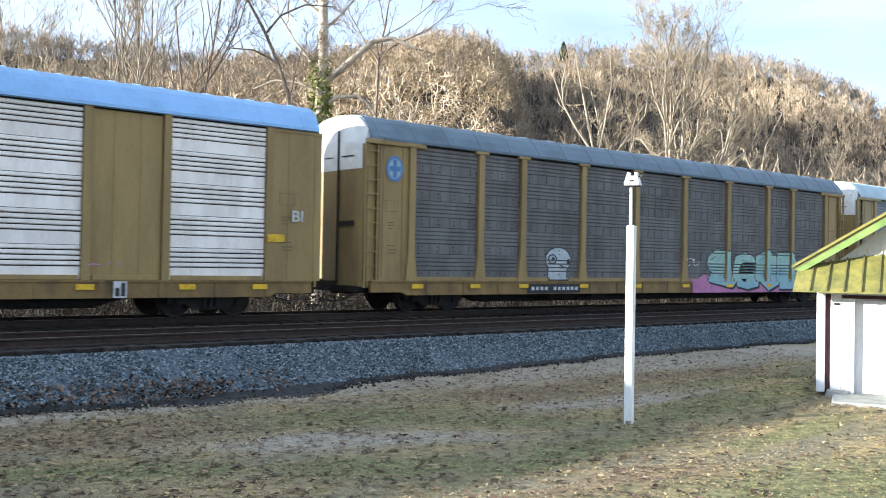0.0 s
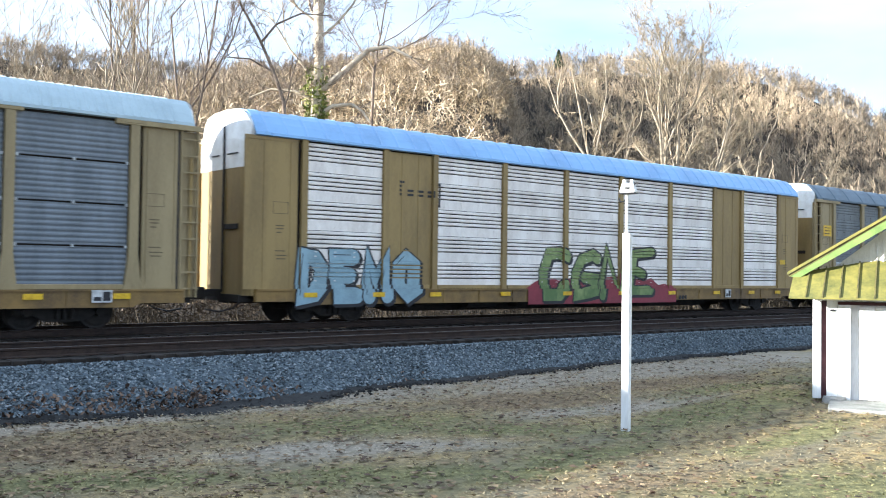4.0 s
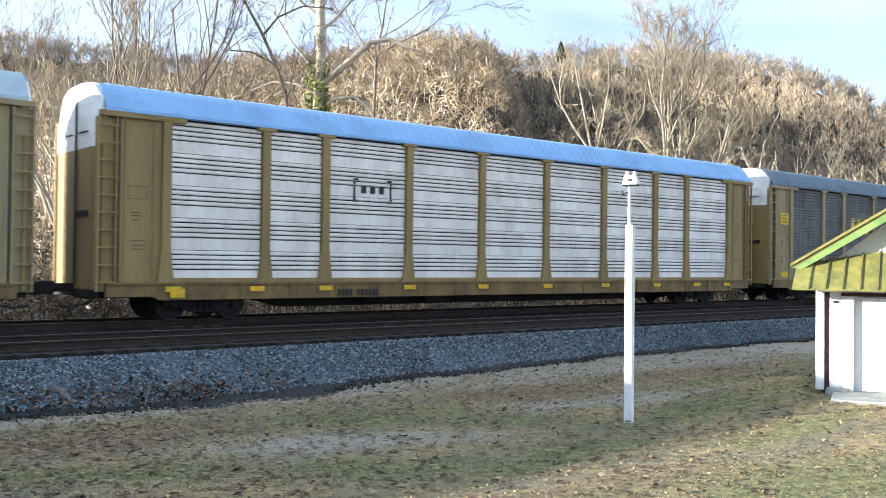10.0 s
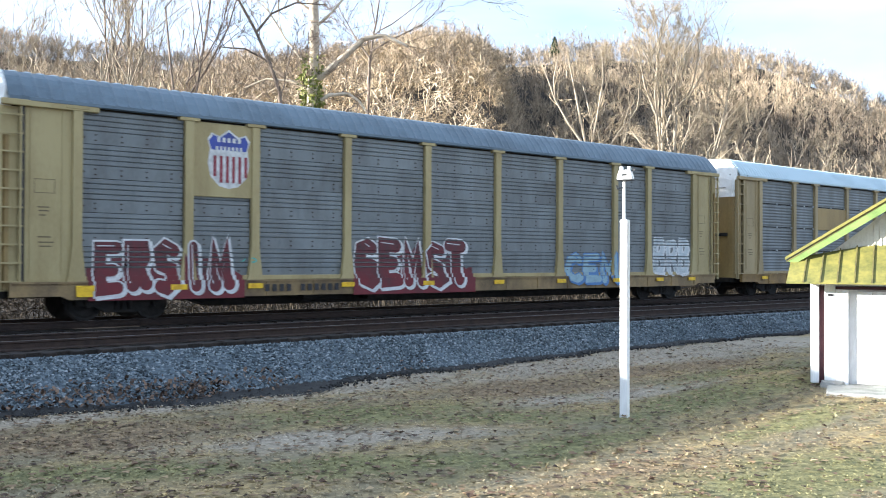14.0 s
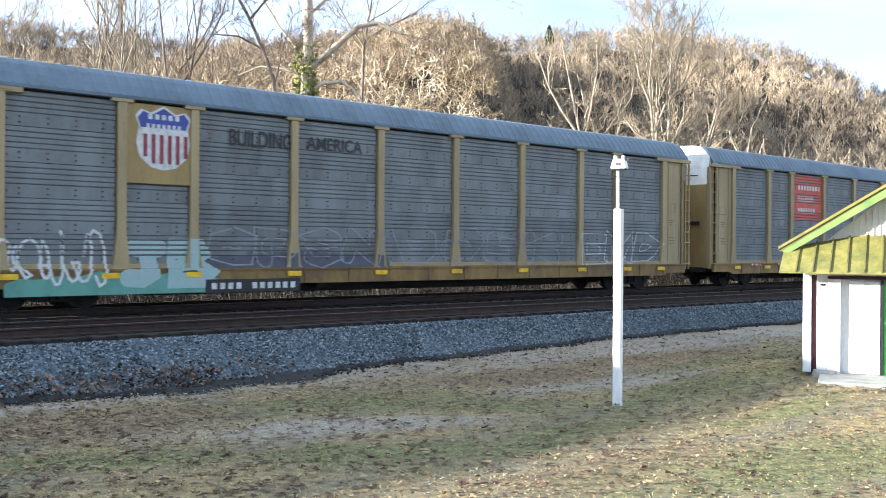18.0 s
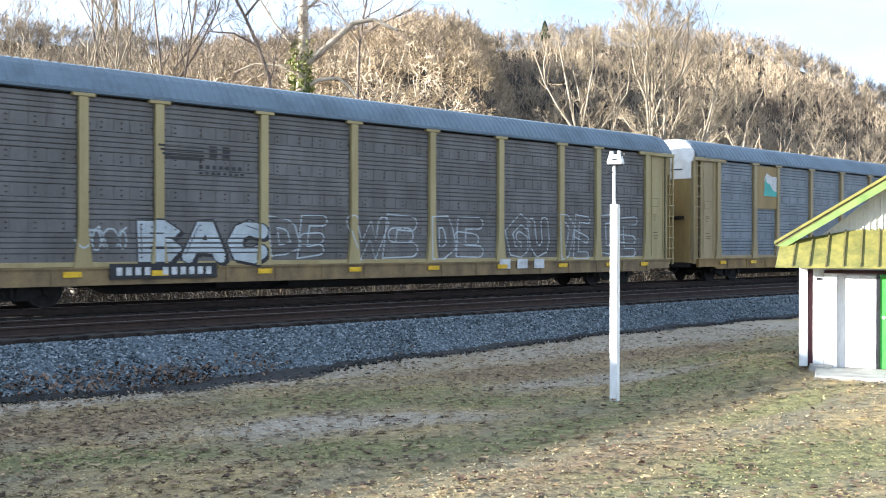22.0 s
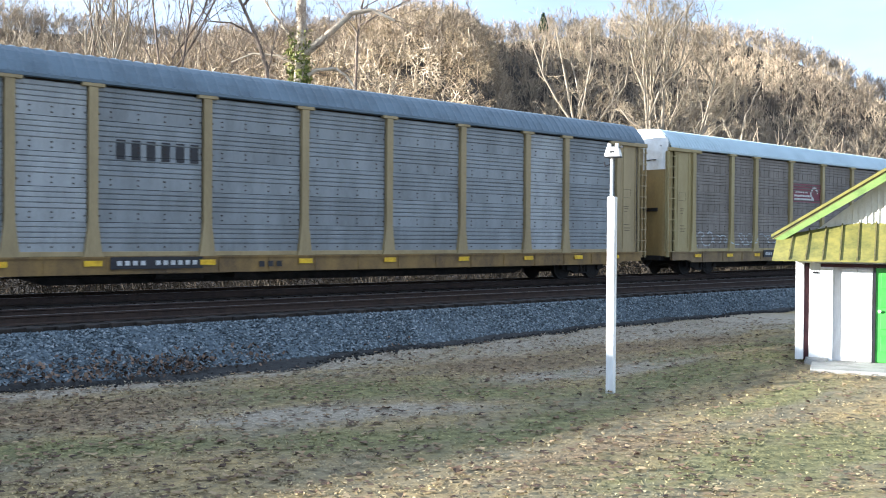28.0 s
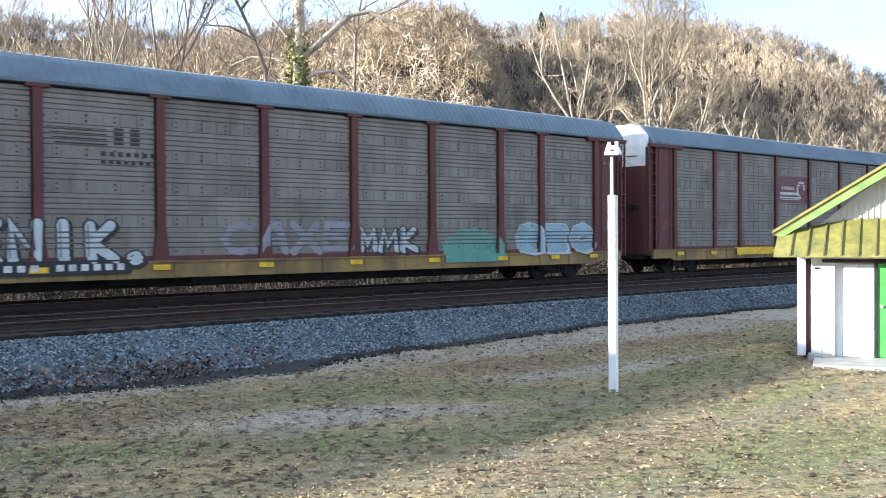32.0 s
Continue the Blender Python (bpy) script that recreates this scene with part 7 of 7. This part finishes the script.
M["concrete"] = material("old_concrete", (0.34, 0.33, 0.30), (0.22, 0.21, 0.19), 0.9, scale=3, fine=30, bump=0.4)
M["dark_in"] = material("dark_red_brown_paint", (0.07, 0.025, 0.03), (0.03, 0.012, 0.015), 0.8, scale=3)
M["siding"] = material("cream_board_siding", (0.62, 0.60, 0.52), (0.5, 0.48, 0.4), 0.7, scale=3, bump=0.1)
SHED = thing("shed", "small white wooden shed with a mossy yellow-green metal roof", "shed", at=(15.96, 8.73, LAWN + 0.2))
SHED.scale = (0.916, 0.916, 0.916)
SHED.rotation_euler = (0, 0, radians(-63))
# local x runs along the front to the shed's far corner, y points inside, z up
SW, SD, SH = 4.2, 3.4, 2.02
part("slab", Geo().soft_box(0.3, SW + 0.3, -1.35, SD + 0.1, -0.12, 0.035, 0.02).mesh("slab", M["concrete"]), SHED, "worn concrete slab")
part("corner_post", Geo().soft_box(0.0, 0.155, 0.0, 0.17, 0.035, SH, 0.01).mesh("corner_post", M["wood_white"]), SHED)
part("recess", Geo().box(0.155, 0.25, 0.08, 0.12, 0.035, SH - 0.08).mesh("recess", M["dark_in"]), SHED, "dark gap behind the corner board")
part("side_board", Geo().soft_box(0.25, 0.44, 0.01, 0.08, 0.075, SH - 0.03, 0.008).mesh("side_board", M["wood_white"]), SHED)
part("side_board", Geo().soft_box(0.445, 0.68, 0.0, 0.08, 0.02, SH - 0.14, 0.008).mesh("side_board", M["wood_white"]), SHED)
part("latch", Geo().box(0.31, 0.41, -0.01, 0.01, 1.72, 1.76).mesh("latch", M["black"]), SHED, "black iron latch")
part("front_wall", Geo().box(0.68, SW, 0.14, 0.2, 0.035, SH).mesh("front_wall", M["wood_white"]), SHED)
for i in range(2):
    part("board", Geo().soft_box(0.83 + i * 0.275, 0.83 + i * 0.275 + 0.27, 0.085, 0.14, 0.04, SH - 0.20, 0.006).mesh("board", M["wood_white"]), SHED)
part("head_trim", Geo().soft_box(0.45, 2.4, -0.01, 0.14, SH - 0.17, SH - 0.11, 0.008).mesh("head_trim", M["dark_in"]), SHED, "dull red head trim over the doors")
part("door_frame", Geo().box(1.385, 1.43, 0.06, 0.16, 0.035, SH - 0.17).box(2.31, 2.36, 0.06, 0.16, 0.035, SH - 0.17).mesh("door_frame", M["black"]), SHED, "dark door frame")
dr = part("door", Geo().soft_box(1.43, 2.31, 0.09, 0.13, 0.04, SH - 0.18, 0.008).mesh("door", M["door_green"]), SHED, "bright green panelled door")
for z0, z1 in ((0.25, 0.55), (0.68, 1.0), (1.1, 1.32), (1.45, 1.75)):
    for x0 in (1.52, 1.92):
        part("door_panel", Geo().soft_box(x0, x0 + 0.3, 0.072, 0.09, z0, z1, 0.006).mesh("door_panel", M["door_green"]), dr)
part("knob", Geo().cyl((1.50, 0.09, 1.02), (1.50, 0.03, 1.02), 0.03, 10).mesh("knob", M["wood_white"]), dr, "white door knob")
part("side_wall", Geo().box(0.02, 0.1, 0.17, SD, 0.035, SH).mesh("side_wall", M["wood_white"]), SHED)
part("side_wall", Geo().box(SW - 0.08, SW, 0.2, SD, 0.035, SH).mesh("side_wall", M["wood_white"]), SHED)
part("back_wall", Geo().box(0.1, SW - 0.08, SD - 0.08, SD, 0.035, SH).mesh("back_wall", M["wood_white"]), SHED)
part("footing", Geo().loft([[(0.18, -0.18, -0.1), (0.62, -0.3, -0.1), (0.66, 0.0, -0.1), (0.14, 0.02, -0.1)], [(0.24, -0.13, 0.075), (0.55, -0.2, 0.05), (0.6, -0.01, 0.09), (0.2, -0.01, 0.1)]]).mesh("footing", M["concrete"]), SHED, "broken concrete footing")
# pent roof across the gable front: separate pans with standing seams
E0, E1, R0, R1 = -0.48, -0.40, 0.35, 0.62
pan = 0.30
k = 0
xx = -0.42
while xx < SW + 0.35:
    x1 = min(xx + pan, SW + 0.4)
    ta, tb = (min(max((v + 0.42) / 1.4, 0), 1) for v in (xx, x1))
    za, zb, ya, yb = SH + 0.40 + 0.26 * ta, SH + 0.40 + 0.26 * tb, 0.2 + 0.25 * ta, 0.2 + 0.25 * tb
    part("roof_pan", Geo().loft([[(xx, -0.45, SH - 0.06), (x1, -0.45, SH - 0.06), (x1, -0.45, SH - 0.035), (xx, -0.45, SH - 0.035)], [(xx + 0.06, ya, za), (x1 + 0.06, yb, zb), (x1 + 0.06, yb, zb + 0.025), (xx + 0.06, ya, za + 0.025)]]).mesh("roof_pan", M["roof_moss"]), SHED)
    part("roof_seam", Geo().loft([[(x1 - 0.012, -0.455, SH - 0.035), (x1 + 0.012, -0.455, SH - 0.035), (x1 + 0.012, -0.455, SH + 0.0), (x1 - 0.012, -0.455, SH + 0.0)], [(x1 + 0.048, yb, zb + 0.025), (x1 + 0.072, yb, zb + 0.025), (x1 + 0.072, yb, zb + 0.06), (x1 + 0.048, yb, zb + 0.06)]]).mesh("roof_seam", M["roof_seam"]), SHED)
    xx = x1
part("fascia", Geo().soft_box(0.0, SW, -0.03, 0.0, SH - 0.09, SH - 0.02, 0.008).mesh("fascia", M["wood_white"]), SHED)
# gable above the pent roof, and the main roof
RZ = SH + 2.0
part("gable", Geo().extrude_y(0.45, 0.5, [(0.05, SH + 0.3), (SW - 0.05, SH + 0.3), (SW / 2, RZ - 0.08)]).mesh("gable", M["siding"]), SHED, "cream board gable")
for i in range(34):
    x0 = 0.25 + i * 0.11
    top = SH + 0.3 + (min(x0, SW - x0) - 0.05) / (SW / 2 - 0.05) * (RZ - 0.1 - SH - 0.3)
    if top - SH > 0.5:
        part("batten", Geo().box(x0, x0 + 0.03, 0.43, 0.45, SH + 0.5, top).mesh("batten", M["siding"]), SHED)
RE = SH + 0.36
for s in (0, 1):
    fx = (lambda v: v) if s == 0 else (lambda v: SW - v)
    ord_ = lambda pts: pts if s == 0 else pts[::-1]
    part("roof_slope", Geo().extrude_y(0.12, SD + 0.3, ord_([(fx(-0.45), RE), (fx(SW / 2), RZ), (fx(SW / 2), RZ + 0.03), (fx(-0.45), RE + 0.03)])).mesh("roof_slope", M["roof_moss"]), SHED)
    part("rake_board", Geo().extrude_y(0.09, 0.12, ord_([(fx(-0.25), RE - 0.02), (fx(SW / 2), RZ - 0.20), (fx(SW / 2), RZ - 0.03), (fx(-0.42), RE - 0.0)])).mesh("rake_board", M["rake_green"]), SHED, "chartreuse painted rake board")
    # dark strip put in for the shadow line under the rake cap
    part("rake_shadow_strip", Geo().extrude_y(0.085, 0.12, ord_([(fx(-0.42), RE), (fx(SW / 2), RZ - 0.03), (fx(SW / 2), RZ + 0.0), (fx(-0.42), RE + 0.03)])).mesh("rake_shadow_strip", M["roof_seam"]), SHED)
    part("rake_cap", Geo().extrude_y(0.06, 0.12, ord_([(fx(-0.47), RE + 0.03), (fx(SW / 2), RZ + 0.0), (fx(SW / 2), RZ + 0.06), (fx(-0.47), RE + 0.09)])).mesh("rake_cap", M["roof_moss"]), SHED)

# small yellow plates bolted beside the near rail
M["plate_yellow"] = material("faded_yellow_plate", (0.30, 0.20, 0.045), (0.14, 0.095, 0.03), 0.6, scale=6, amount=0.8, bump=0.1)
for mx_, my_ in ((24.5, 18.12), (15.8, 23.12)):
    tp = thing("track_plate", "small faded yellow plate beside the rail", "plate", group="yellow plates on the tracks", at=(mx_, my_, -0.18))
    part("plate", Geo().soft_box(-0.2, 0.2, -0.07, 0.07, -0.01, 0.05, 0.012).mesh("plate", M["plate_yellow"]), tp)
    for s in (-0.13, 0.13):
        part("bolt", Geo().cyl((s, 0, 0.05), (s, 0, 0.07), 0.02, 8).mesh("bolt", M["rust"]), tp)


# ---- movement of the train ----
SLIP_T, SLIP_X = [0, 3, 8, 14, 18, 19.5, 20.5, 22, 24, 26, 28, 30, 32], [0.07, 0.05, 0.03, 0.02, 0.0, -0.1, 0.0, 0.25, 0.18, 0.0, -0.1, -0.14, 0.0]


def train_at(t):
    """Place of the leading end of the third car along the track."""
    return ((((-1.00348e-06 * t + 6.60067e-05) * t - 1.707046e-03) * t + 3.703196e-02) * t - 15.29135) * t + 15.5192 + float(np.interp(t, SLIP_T, SLIP_X))


def motions():
    times = [0.5 * i for i in range(65)]
    for i, car in enumerate(CARS):
        x0 = (i - 2) * CAR_PITCH
        walk(car, [(t, pose(x0 + train_at(t), TRACK_Y, 0)) for t in times])
        # wheels turn while the car passes
        seen = [f for f in range(0, 961) if -30 < x0 + train_at(f / 30) < 75]
        if len(seen) < 2:
            continue
        wheels = [o for o in car.children if o.name.startswith("wheelset")]
        start = train_at(seen[0] / 30)
        for w in wheels:
            c = w.location.copy()
            rows = [(f / 30, pose(c.x, c.y, c.z, 0, math.degrees((train_at(f / 30) - start) / WHEEL_R), 0)) for f in seen]
            if seen[0] > 0:
                rows = [(0, rows[0][1])] + rows
            if seen[-1] < 960:
                rows = rows + [(32.0, rows[-1][1])]
            walk(w, rows)


motions()
